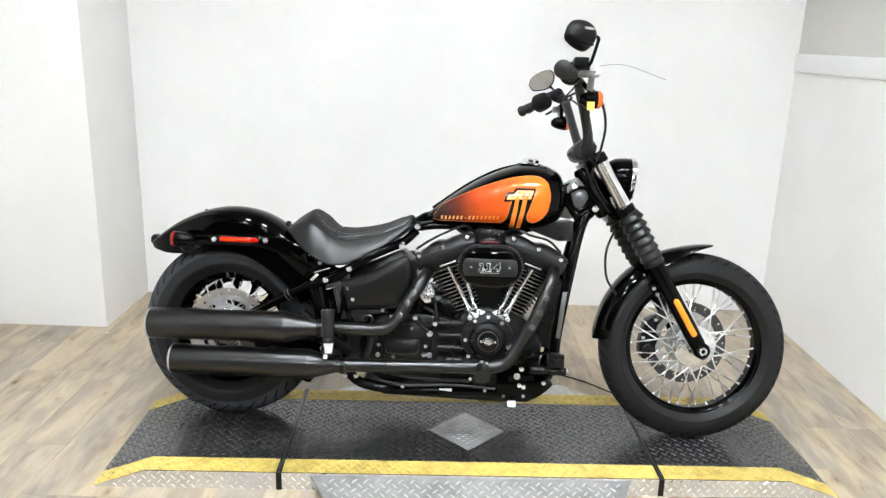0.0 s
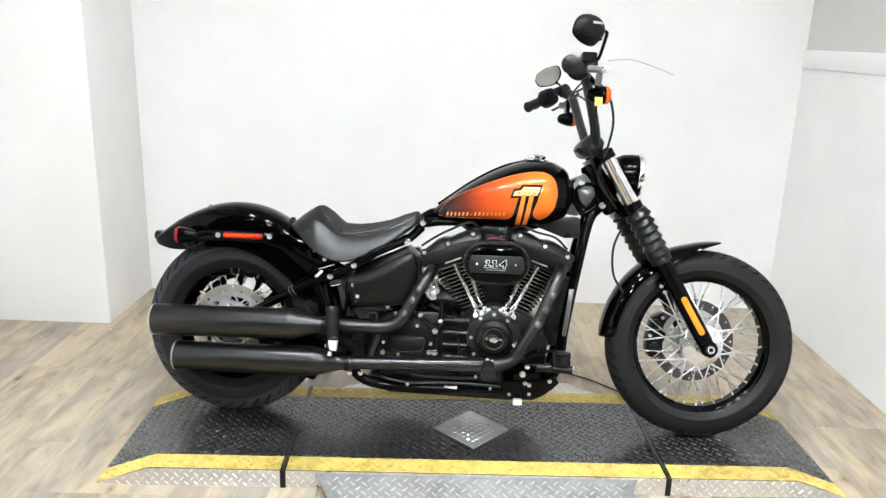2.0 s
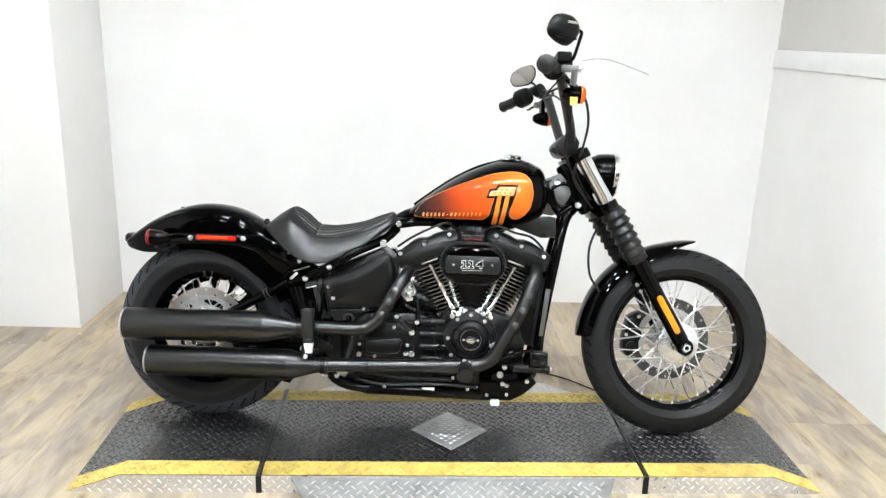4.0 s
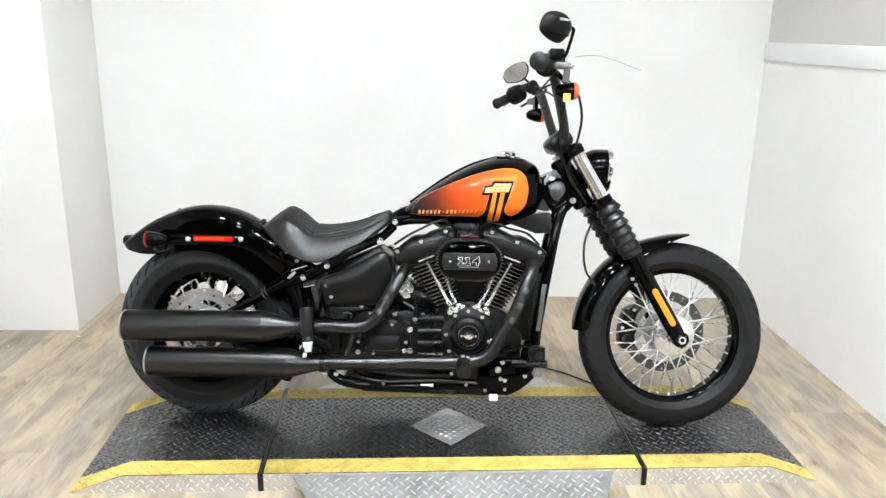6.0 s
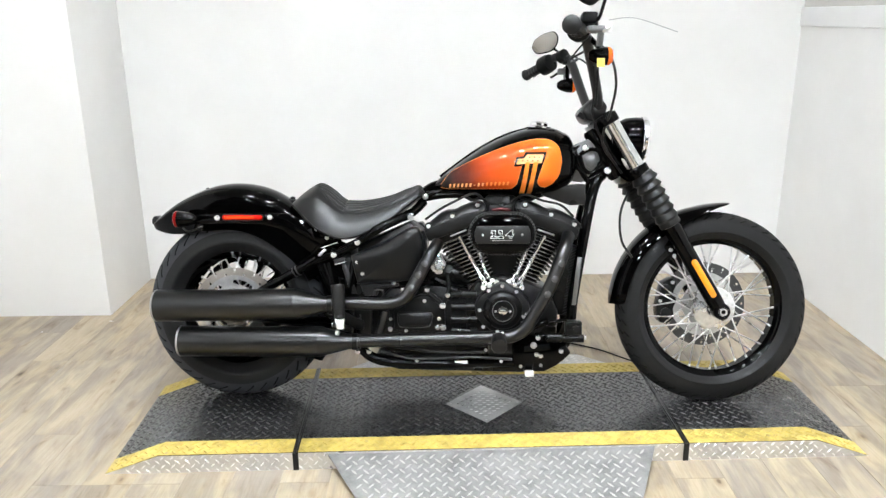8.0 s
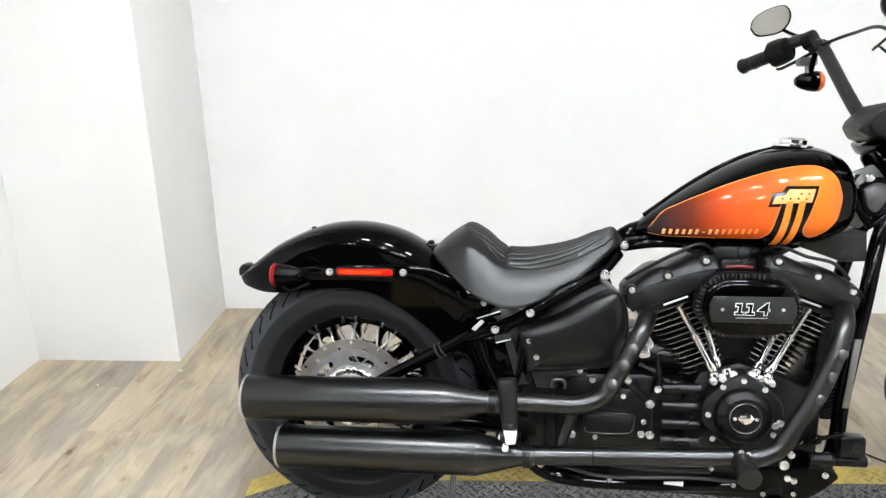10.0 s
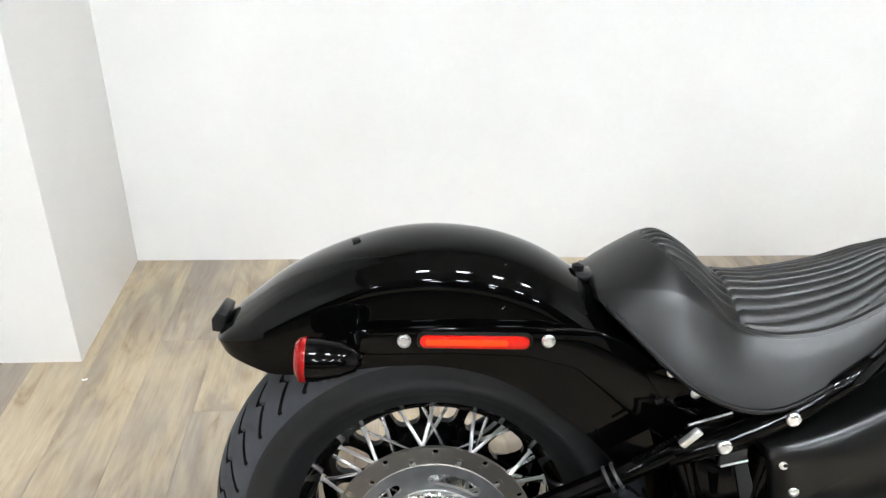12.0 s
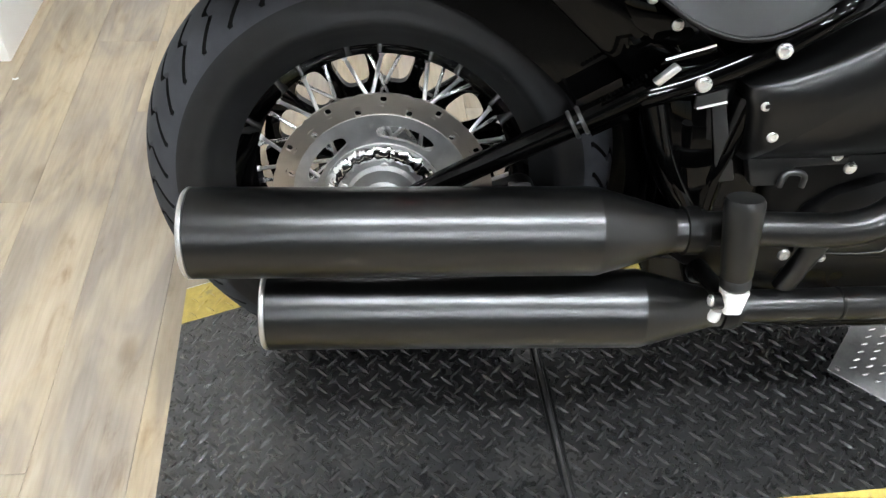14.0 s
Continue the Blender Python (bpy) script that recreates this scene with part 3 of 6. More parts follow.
# wheels
def tyre(name, cx, R, h, w, parent, blocks, m=None, seg=840, across=56, edge=66, cut=1.0, crown=TREAD_RUBBER):
    """A tyre with slanting hooked grooves cut into its crown."""
    a = np.linspace(-112, 112, across + 1)
    th = np.linspace(0, 2 * np.pi, seg, endpoint=False)
    A, col = np.meshgrid(np.radians(a), th)
    deg = np.degrees(np.abs(A))
    y = w * np.sign(np.sin(A)) * np.abs(np.sin(A)) ** 0.9 * (1 - 0.32 * np.clip((deg - 90) / 22, 0, 1))
    r = R - h + h * np.sign(np.cos(A)) * np.abs(np.cos(A)) ** 0.92
    # ribs on the side wall
    r = r + 0.0008 * (np.abs(deg - 84) < 2) + 0.0008 * (np.abs(deg - 97) < 1.5)
    y = y + np.sign(A) * (0.0012 * (np.abs(deg - 90) < 4))
    # the columns of the mesh run along the slanting, hooked cuts
    bend = np.interp(np.minimum(deg, edge), [0, 14, 30, 36, 56, 70], [0, 0, -0.60, -0.36, -1.10, -1.10])
    T = col - bend * 2 * np.pi / blocks
    side = np.where(A > 0, 0.5, 0.0)
    phase = (col * blocks / (2 * np.pi) + side) % 1.0
    groove = (np.abs(phase - 0.5) < 0.088 * cut) & (deg > 13) & (deg < edge - 8)
    r = r - 0.0045 * groove
    X = cx + r * np.cos(T)
    Z = R + r * np.sin(T)
    verts = np.stack([X, y, Z], -1).reshape(-1, 3)
    n = across + 1
    i, j = np.meshgrid(np.arange(seg), np.arange(across), indexing="ij")
    k = (i + 1) % seg
    faces = np.stack([i * n + j, i * n + j + 1, k * n + j + 1, k * n + j], -1).reshape(-1, 4)
    mesh = bpy.data.meshes.new(name)
    mesh.from_pydata(verts.tolist(), [], faces.tolist())
    if m is not None:
        mesh.transform(m)
    ob = finish(name, mesh, RUBBER, parent, "black rubber tyre with hooked tread grooves", 30)
    mesh.materials.append(crown)
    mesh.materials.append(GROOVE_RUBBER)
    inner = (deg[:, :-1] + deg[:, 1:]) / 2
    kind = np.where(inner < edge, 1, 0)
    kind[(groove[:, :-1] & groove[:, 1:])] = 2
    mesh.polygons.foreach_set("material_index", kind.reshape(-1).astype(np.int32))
    return ob


def wheel(name, cx, R, rim_r, half, m=None, well=0.022):
    """A black rim with its tyre, hub, laced spokes and brake disc."""
    c = (cx, 0, R)
    mm = m if m is not None else Matrix()
    loop = [(rim_r + 0.008, half), (rim_r + 0.011, half - 0.003), (rim_r + 0.006, half - 0.006), (rim_r - 0.004, half - 0.010), (rim_r - well * 0.4, 0.024), (rim_r - well + 0.006, 0.016),
            (rim_r - well + 0.006, -0.016), (rim_r - well * 0.4, -0.024), (rim_r - 0.004, -half + 0.010), (rim_r + 0.006, -half + 0.006), (rim_r + 0.011, -half + 0.003), (rim_r + 0.008, -half),
            (rim_r - 0.004, -half + 0.001), (rim_r - well * 0.55, -0.030), (rim_r - well, -0.018), (rim_r - well, 0.018), (rim_r - well * 0.55, 0.030), (rim_r - 0.004, half - 0.001)]
    rim = part(name, lathe(loop, c, (0, 1, 0), 96, closed=True), GLOSS, bike, "gloss black steel rim with bright laced spokes", m=m)
    part("hub", lathe([(0.012, -0.062), (0.026, -0.06), (0.03, -0.05), (0.052, -0.048), (0.052, -0.040), (0.032, -0.034), (0.03, 0), (0.032, 0.034), (0.052, 0.040), (0.052, 0.048), (0.03, 0.05), (0.026, 0.06), (0.012, 0.062)], c, (0, 1, 0), 40), ALLOY, rim, "bright cast alloy hub", m=m)
    lengths = []
    for side in (-1, 1):
        for lean in (-1, 1):
            a = Vector((0.047 * math.cos(lean * 1.05), side * (0.044 + 0.003 * lean), 0.047 * math.sin(lean * 1.05)))
            b = Vector((rim_r - well + 0.008, side * 0.010, 0))
            d = (b - a)
            bm = join(tube([a, b - d * 0.07], 0.0027, 7, 1), tube([b - d * 0.075, b], 0.0040, 7, 1))
            bmesh.ops.recalc_face_normals(bm, faces=bm.faces)
            mesh = bpy.data.meshes.new("spoke")
            bm.to_mesh(mesh)
            bm.free()
            mesh.materials.append(SPOKE)
            for poly in mesh.polygons:
                poly.use_smooth = True
            lengths.append((mesh, (0 if lean < 0 else 0.5) + (0.25 if side > 0 else 0)))
    for mesh, shift in lengths:
        for k in range(10):
            ob = new("spoke", mesh)
            ob.parent = rim
            ob.matrix_basis = mm @ Matrix.Translation(c) @ Matrix.Rotation((k + shift) * 2 * math.pi / 10, 4, "Y")
    return rim


def windowed(cx, R, y0, y1, r_in, r_out, w_in, w_out, n, share):
    """A wheel-like disc with n rounded windows; share: how much of a sector the window takes."""
    bm = bmesh.new()
    m = 28 if n > 8 else 96
    for k in range(n):
        mid, half = 2 * math.pi * k / n, math.pi / n
        rows = []
        for q in range(m):
            t = 2 * math.pi * q / m
            c, s = math.cos(t), math.sin(t)
            e = 1 / max(abs(c), abs(s))
            edge = (mid + half * c * e, (r_in + r_out) / 2 + (r_out - r_in) / 2 * s * e)
            hole = (mid + half * share * math.copysign(abs(c) ** 0.6, c), (w_in + w_out) / 2 + (w_out - w_in) / 2 * math.copysign(abs(s) ** 0.6, s))
            rows.append([bm.verts.new((cx + r * math.cos(a), y, R + r * math.sin(a))) for y, (a, r) in ((y0, edge), (y0, hole), (y1, hole), (y1, edge))])
        for q in range(m):
            p, o = rows[q], rows[(q + 1) % m]
            t = 2 * math.pi * (q + 0.5) / m
            for i in range(3 if abs(math.cos(t)) > abs(math.sin(t)) else 4):
                bm.faces.new((p[i], o[i], o[(i + 1) % 4], p[(i + 1) % 4]))
    bmesh.ops.remove_doubles(bm, verts=list(bm.verts), dist=1e-5)
    return bm


def brake_disc(cx, R, y, outer, inner, parent, m=None, holes=24, metal=CAST, rotor=ROTOR, boss_r=0.064):
    c = (cx, y, R)
    half = (outer + inner) / 2
    def row(r0, r1):
        m = (r0 + r1) / 2
        return windowed(cx, R, y - 0.0025, y + 0.0025, r0, r1, m - 0.0042, m + 0.0042, holes // 2, 0.0042 / (m * math.pi / (holes // 2)))
    turned_row = row(inner, half)
    bmesh.ops.rotate(turned_row, verts=list(turned_row.verts), cent=c, matrix=Matrix.Rotation(2 * math.pi / holes, 3, "Y"))
    disc = part("brake_disc", join(row(half, outer), turned_row), rotor, parent, "drilled steel brake disc", m=m)
    # carrier: a plate with small windows, and a stepped boss
    plate = windowed(cx, R, y - 0.004, y + 0.003, 0.02, inner + 0.003, inner * (0.74 if y < 0 else 0.66), inner * (0.90 if y < 0 else 0.84), 5, 0.65)
    o = math.copysign(1, y)
    boss = lathe([(boss_r, 0.0), (boss_r - 0.002, o * 0.006), (0.05, o * 0.009), (0.046, o * 0.016), (0.03, o * 0.018), (0.028, o * 0.03), (0.0, o * 0.03)], (cx, y, R), (0, 1, 0), 40)
    arms = [plate, boss]
    if y < 0:
        loops = []
        for k in range(120):
            a = 2 * math.pi * k / 120
            ring = []
            for q in range(14):
                b = 2 * math.pi * q / 14
                p = Vector((math.cos(a), math.sin(a), 0.4 * math.sin(b)))
                lump = 0.5 + 0.5 * noise.noise(p * 7.0) + 0.35 * noise.noise(p * 17.0)
                r = 0.066 + (0.006 + 0.010 * lump) * math.cos(b)
                ring.append((cx + r * math.cos(a), y - 0.004 - (0.004 + 0.011 * lump) * math.sin(b), R + r * math.sin(a)))
            loops.append(ring)
        bm = rings(loops + [loops[0]], caps=False)
        bmesh.ops.remove_doubles(bm, verts=list(bm.verts), dist=1e-6)
        part("carrier_ring", bm, CHROME, disc, "rough bright cast ring", m=m, sharp=60)
        for k in range(5):
            a = 2 * math.pi * (k + 0.15) / 5
            part("carrier_boss", lathe([(0.010, 0.0), (0.009, 0.006), (0.006, 0.008), (0.005, 0.006), (0, 0.006)], (cx + 0.070 * math.cos(a), y - 0.004, R + 0.064 * math.sin(a)), (0, -1, 0), 16), CAST, disc, m=m)
    part("disc_carrier", join(*arms), DULL_ALLOY if y < 0 else metal, parent, "disc carrier", m=m)
    for k in range(7 if y > 0 else 0):
        a = 2 * math.pi * k / 7
        part("disc_button", lathe([(0.007, -0.0045), (0.008, -0.003), (0.008, 0.003), (0.007, 0.0045)], (cx + (inner - 0.003) * math.cos(a), y, R + (inner - 0.003) * math.sin(a)), (0, 1, 0), 14), STEEL, disc, m=m)
    bolts([(cx + 0.055 * math.cos(a), y - 0.007 if y < 0 else y + 0.007, R + 0.048 * math.sin(a)) for a in np.linspace(0.3, 0.3 + 2 * math.pi, 5, endpoint=False)], 0.007, BOLT, disc, m=m, axis=(0, math.copysign(1, y), 0))
    return disc


rear_wheel = wheel("rear_wheel", AXLE_R, RAD_R, 0.206, 0.05, well=0.030)
tyre("tyre", AXLE_R, RAD_R, 0.088, 0.075, rear_wheel, 38, seg=38 * 34, across=80, cut=0.75)
brake_disc(AXLE_R, RAD_R, -0.074, 0.146, 0.116, rear_wheel, boss_r=0.081)
# belt pulley beyond the spokes, with windows
part("belt_pulley", windowed(AXLE_R, RAD_R, 0.062, 0.076, 0.045, 0.176, 0.104, 0.156, 13, 0.74), GLOSS, rear_wheel, "black belt pulley with rounded windows")
part("rear_axle", lathe([(0, -0.105), (0.012, -0.104), (0.014, -0.09), (0.016, 0.09), (0.012, 0.1), (0, 0.1)], (AXLE_R, 0, RAD_R), (0, 1, 0), 20), STEEL, bike)
part("rear_caliper", bevelled(rings([[(x, -0.055, z) for x, z in turned(rounded(0.12, 0.07, 0.02), 25, 0.14, 0.30)], [(x, -0.105, z) for x, z in turned(rounded(0.11, 0.06, 0.018), 25, 0.14, 0.30)]]), 0.004), SATIN, bike, "black rear brake caliper")

front_wheel = wheel("front_wheel", AXLE_F, RAD_F, 0.243, 0.038, STEER)
tyre("tyre", AXLE_F, RAD_F, 0.068, 0.052, front_wheel, 46, STEER, seg=46 * 28, across=68, edge=60, cut=0.85, crown=FRONT_RUBBER)
brake_disc(AXLE_F, RAD_F, 0.07, 0.150, 0.112, front_wheel, STEER, metal=STEEL, rotor=DARK_STEEL, boss_r=0.070)
flange = part("hub_flange", lathe([(0.0, -0.064), (0.028, -0.064), (0.031, -0.058), (0.046, -0.054), (0.062, -0.050), (0.072, -0.046), (0.074, -0.042), (0.072, -0.038), (0.03, -0.034)], (AXLE_F, 0, RAD_F), (0, 1, 0), 48), ALLOY, front_wheel, "bright cast hub flange", m=STEER)
for k in range(10):
    t = 2 * math.pi * (k + 0.3) / 10
    part("flange_hole", lathe([(0.0048, 0.0), (0.0048, 0.0014), (0.0036, 0.0018), (0.0, 0.0006)], (AXLE_F + 0.062 * math.cos(t), -0.0495, RAD_F + 0.062 * math.sin(t)), (0, -1, 0), 12), STEEL, front_wheel, m=STEER)
caliper = [(1.476, 0.320), (1.488, 0.385), (1.497, 0.410), (1.530, 0.428), (1.548, 0.405), (1.535, 0.372), (1.548, 0.345), (1.536, 0.315), (1.540, 0.280), (1.520, 0.262), (1.489, 0.264), (1.478, 0.290)]
calip = part("front_caliper", prism(caliper, 0.052, 0.105, 0.006), SATIN, bike, "black front brake caliper", m=STEER)
for x, z in ((1.495, 0.385), (1.496, 0.30)):
    part("piston_cap", lathe([(0.019, 0.0), (0.019, 0.006), (0.015, 0.009), (0, 0.009)], (x + 0.012, 0.053, z), (0, -1, 0), 20), WRINKLE, calip, m=STEER)
bolts([(1.487, 0.050, 0.343), (1.530, 0.050, 0.41)], 0.008, BOLT, calip, m=STEER)
part("front_axle", lathe([(0, -0.124), (0.0075, -0.124), (0.0075, -0.136), (0.012, -0.136), (0.0125, -0.131), (0.016, -0.131), (0.016, -0.12), (0.010, -0.118), (0.010, 0.125), (0, 0.125)], (AXLE_F, 0, RAD_F), (0, 1, 0), 24), CHROME, bike, "bright axle end", m=STEER)

# front fork
FORK_LEN = (Vector((AXLE_F, 0, RAD_F)) - HEAD).length
for y in (-0.105, 0.105):
    tube_up = lathe([(0.0, -0.012), (0.02, -0.012), (0.024, -0.004), (0.024, 0.0), (0.0245, 0.19)], fork(0.0, y), RAKE, 28)
    part("fork_tube", tube_up, FORK_METAL, bike, "polished upper fork tube", m=STEER)
    part("fork_cap", lathe([(0, -0.026), (0.012, -0.026), (0.014, -0.02), (0.027, -0.018), (0.029, -0.012), (0.029, 0.012), (0.026, 0.014)], fork(0.0, y), RAKE, 24), GLOSS, bike, m=STEER)
    profile = [(0.027, 0.205), (0.036, 0.21)]
    for k in range(6):
        s = 0.218 + k * 0.029
        profile += [(0.0345 if k else 0.037, s), (0.0450 - 0.001 * k, s + 0.0165), (0.0450 - 0.001 * k, s + 0.0185), (0.0345, s + 0.0272)]
    profile += [(0.036, 0.397), (0.036, 0.408), (0.03, 0.41)]
    part("fork_boot", lathe(profile, fork(0, y), RAKE, 30), SOFT_RUBBER, bike, "ribbed black rubber fork boot", m=STEER, sharp=18)
    part("fork_collar", lathe([(0.028, 0.182), (0.032, 0.184), (0.032, 0.206), (0.028, 0.21)], fork(0, y), RAKE, 24), GLOSS, bike, m=STEER)
    leg = join(lathe([(0.030, 0.40), (0.0305, 0.45), (0.0275, 0.48), (0.0275, FORK_LEN - 0.03), (0.022, FORK_LEN + 0.012), (0.012, FORK_LEN + 0.032), (0.0, FORK_LEN + 0.036)], fork(0, y), RAKE, 26),
               lathe([(0.0, -0.026), (0.024, -0.026), (0.028, -0.02), (0.028, 0.02), (0.024, 0.026), (0, 0.026)], (AXLE_F, y, RAD_F), (0, 1, 0), 24))
    part("fork_leg", leg, GLOSS, bike, "gloss black lower fork leg", m=STEER)
# amber side reflector on each leg
for y in (-0.136, 0.136):
    a, b = fork(FORK_LEN - 0.194), fork(FORK_LEN - 0.068)
    d = (b - a).normalized()
    side = Vector((-d.z, 0, d.x))
    out = []
    for k in range(9):
        t = radians(90 + 180 * k / 8)
        out.append(a + 0.0105 * (math.cos(t) * d + math.sin(t) * side))
    for k in range(9):
        t = radians(-90 + 180 * k / 8)
        out.append(b + 0.0105 * (math.cos(t) * d + math.sin(t) * side))
    part("fork_reflector", prism([(p.x, p.z) for p in out], min(y, y * 0.95), max(y, y * 0.95), 0.002), AMBER_LENS, bike, "amber side reflector", m=STEER)


def yoke(s, h, front):
    pts = []
    for k in range(36):
        t = 2 * math.pi * k / 36
        y = 0.14 * math.cos(t)
        pts.append((y, 0.043 * math.copysign(abs(math.sin(t)) ** 0.7, math.sin(t)) - 0.012 + front * math.sin(t)))
    top = [fork(s - h, y, o) for y, o in pts]
    low = [fork(s + h, y, o) for y, o in pts]
    return bevelled(rings([top, low]), 0.004)


part("upper_yoke", yoke(0.0, 0.013, 0.0), GLOSS, bike, "gloss black upper fork yoke", m=STEER)
part("lower_yoke", yoke(0.197, 0.017, 0.005), GLOSS, bike, "gloss black lower fork yoke", m=STEER)
part("steering_neck", lathe([(0.03, -0.01), (0.036, 0.0), (0.036, 0.17), (0.03, 0.18)], fork(0.01, 0, -0.045), RAKE, 28), GLOSS, bike, "gloss black steering head")

# headlamp
lamp_c = Vector((1.370, 0, 0.913))
lamp_d = Vector((1, 0, -0.08)).normalized()
shell = part("headlamp", lathe([(0.0, -0.075), (0.03, -0.072), (0.056, -0.058), (0.069, -0.035), (0.074, -0.005), (0.075, 0.018), (0.074, 0.022)], lamp_c, lamp_d, 40), GLOSS, bike, "gloss black round headlamp with a chrome ring", m=STEER)
part("headlamp_ring", lathe([(0.076, 0.016), (0.079, 0.02), (0.079, 0.03), (0.074, 0.036), (0.068, 0.036), (0.068, 0.02)], lamp_c, lamp_d, 44, closed=True), CHROME, shell, "chrome ring", m=STEER)
part("headlamp_lens", lathe([(0.07, 0.024), (0.07, 0.03), (0.05, 0.036), (0, 0.039)], lamp_c, lamp_d, 40), CLEAR_GREY, shell, m=STEER)
part("headlamp_bracket", tube([fork(0.09, 0, 0.03), lamp_c + Vector((-0.05, 0, 0.0))], 0.02, 14, 1), SATIN, bike, m=STEER)
part("neck_gusset", join(tube([(1.245, -0.03, 0.86), (1.205, -0.04, 0.89), (1.165, -0.045, 0.88), (1.172, -0.05, 0.83), (1.205, -0.05, 0.775), (1.25, -0.05, 0.80)], 0.009, 12, 5),
                         prism([(1.175, 0.80), (1.182, 0.875), (1.225, 0.905), (1.262, 0.88), (1.29, 0.80), (1.26, 0.765), (1.2, 0.765)], -0.035, 0.04, 0.006)), GLOSS, bike, "gloss black steering head gusset")
NECK_CAST = surface("silver_grey_neck_casting", grey(0.13), 0.34, metal=0.7, vary=0.25, grain=50, bump=0.2, bump_scale=200)
neck = part("neck_plate", prism([(1.158, 0.892), (1.206, 0.912), (1.226, 0.890), (1.252, 0.846), (1.248, 0.812), (1.214, 0.790), (1.186, 0.764), (1.148, 0.770), (1.160, 0.826)], -0.052, -0.034, 0.004), NECK_CAST, bike, "silver-grey steering head casting")
ring_out = [(1.178, 0.858), (1.208, 0.876), (1.238, 0.872), (1.250, 0.848), (1.246, 0.826), (1.219, 0.796), (1.192, 0.812)]
ring_mid = (1.217, 0.840)
frame_ring = [Vector((x, 0, z)) for x, z in ring_out]
edge = spline([(p.x, 0, p.z) for p in frame_ring + frame_ring[:1]], 3)
part("neck_frame", tube([(p.x, -0.055, p.z) for p in edge], 0.0068, 10, 1), GLOSS, neck, "black raised frame")
part("neck_inlay", prism([(ring_mid[0] + (x - ring_mid[0]) * 0.72, ring_mid[1] + (z - ring_mid[1]) * 0.72) for x, z in ring_out], -0.056, -0.050, 0.002), NECK_CAST, neck, "bright inlay")
part("neck_pipe", tube([(1.160, -0.056, 0.842), (1.172, -0.058, 0.812), (1.196, -0.058, 0.790), (1.205, -0.056, 0.765)], 0.0065, 10, 5), GLOSS, neck)
bolts([(1.197, -0.055, 0.880), (1.271, -0.06, 0.805)], 0.0135, BOLT)
# front fender
def front_fender():
    loops = []
    for deg in np.linspace(178, 82, 44):
        t = radians(deg)
        e = min(1, (deg - 82) / 12, (178 - deg) / 6)
        w = 0.030 + 0.036 * max(0.0, e) ** 0.5
        R = RAD_F + 0.012 + 0.012 * max(0, (100 - deg) / 18)
        sides = min(1.0, 0.12 + 0.88 * max(0.0, (deg - 82) / 30))
        ring = []
        for s in np.linspace(-1, 1, 17):
            drop = 0.045 * sides * abs(s) ** 2.6
            rr = R + 0.012 - drop
            ring.append((AXLE_F + rr * math.cos(t), w * math.sin(s * 1.35) / math.sin(1.35), RAD_F + rr * math.sin(t)))
        loops.append(ring)
    bm = rings(loops, closed=False, caps=False)
    bmesh.ops.recalc_face_normals(bm, faces=bm.faces)
    bmesh.ops.solidify(bm, geom=list(bm.faces), thickness=0.0028)
    return bm


part("front_fender", front_fender(), GLOSS, bike, "gloss black cut-down front fender", m=STEER)
for y in (-0.072, 0.072):
    part("fender_bracket", prism([(1.462, 0.545), (1.50, 0.60), (1.53, 0.585), (1.515, 0.52), (1.49, 0.505)], min(y, y * 0.9), max(y, y * 0.9), 0.002), GLOSS, bike, m=STEER)
bolts([(1.482, -0.075, 0.535), (1.505, -0.075, 0.56), (1.495, -0.075, 0.515)], 0.008, BOLT, m=STEER)

# handlebar
riser = join(prism([(1.176, 1.000), (1.184, 1.016), (1.222, 1.052), (1.238, 1.050), (1.262, 1.018), (1.256, 0.992), (1.218, 0.966), (1.192, 0.972)], -0.075, 0.075, 0.008),
             prism([(1.160, 0.986), (1.170, 1.000), (1.192, 0.990), (1.184, 0.972)], -0.065, -0.035, 0.003),
             tube([(1.255, -0.03, 0.97), (1.235, -0.03, 1.01)], 0.02, 16, 1), tube([(1.255, 0.03, 0.97), (1.235, 0.03, 1.01)], 0.02, 16, 1))
part("handlebar_riser", riser, WRINKLE, bike, "black handlebar clamp", m=STEER)
FAR_STEM = [(1.150, 0.27, 1.240), (1.164, 0.32, 1.258), (1.166, 0.39, 1.280), (1.158, 0.432, 1.298), (1.135, 0.440, 1.310)]
BAR_END = {-1: (1.098, -0.385, 1.216), 1: (1.066, 0.395, 1.196)}
bar = [[(1.230, 0.0, 1.008), (1.232, -0.055, 1.008), (1.225, -0.082, 1.050), (1.200, -0.14, 1.112), (1.175, -0.20, 1.159), (1.154, -0.25, 1.200), (1.137, -0.29, 1.217), BAR_END[-1]],
       [(1.230, 0.0, 1.008), (1.230, 0.055, 1.008), (1.221, 0.088, 1.040), (1.210, 0.14, 1.100), (1.198, 0.195, 1.170), (1.187, 0.23, 1.214), (1.163, 0.268, 1.243), (1.128, 0.312, 1.236), BAR_END[1]]]
part("handlebar", join(*[tube(b, 0.0165, 16, 6) for b in bar]), BAR_COAT, bike, "tall black handlebar", m=STEER)
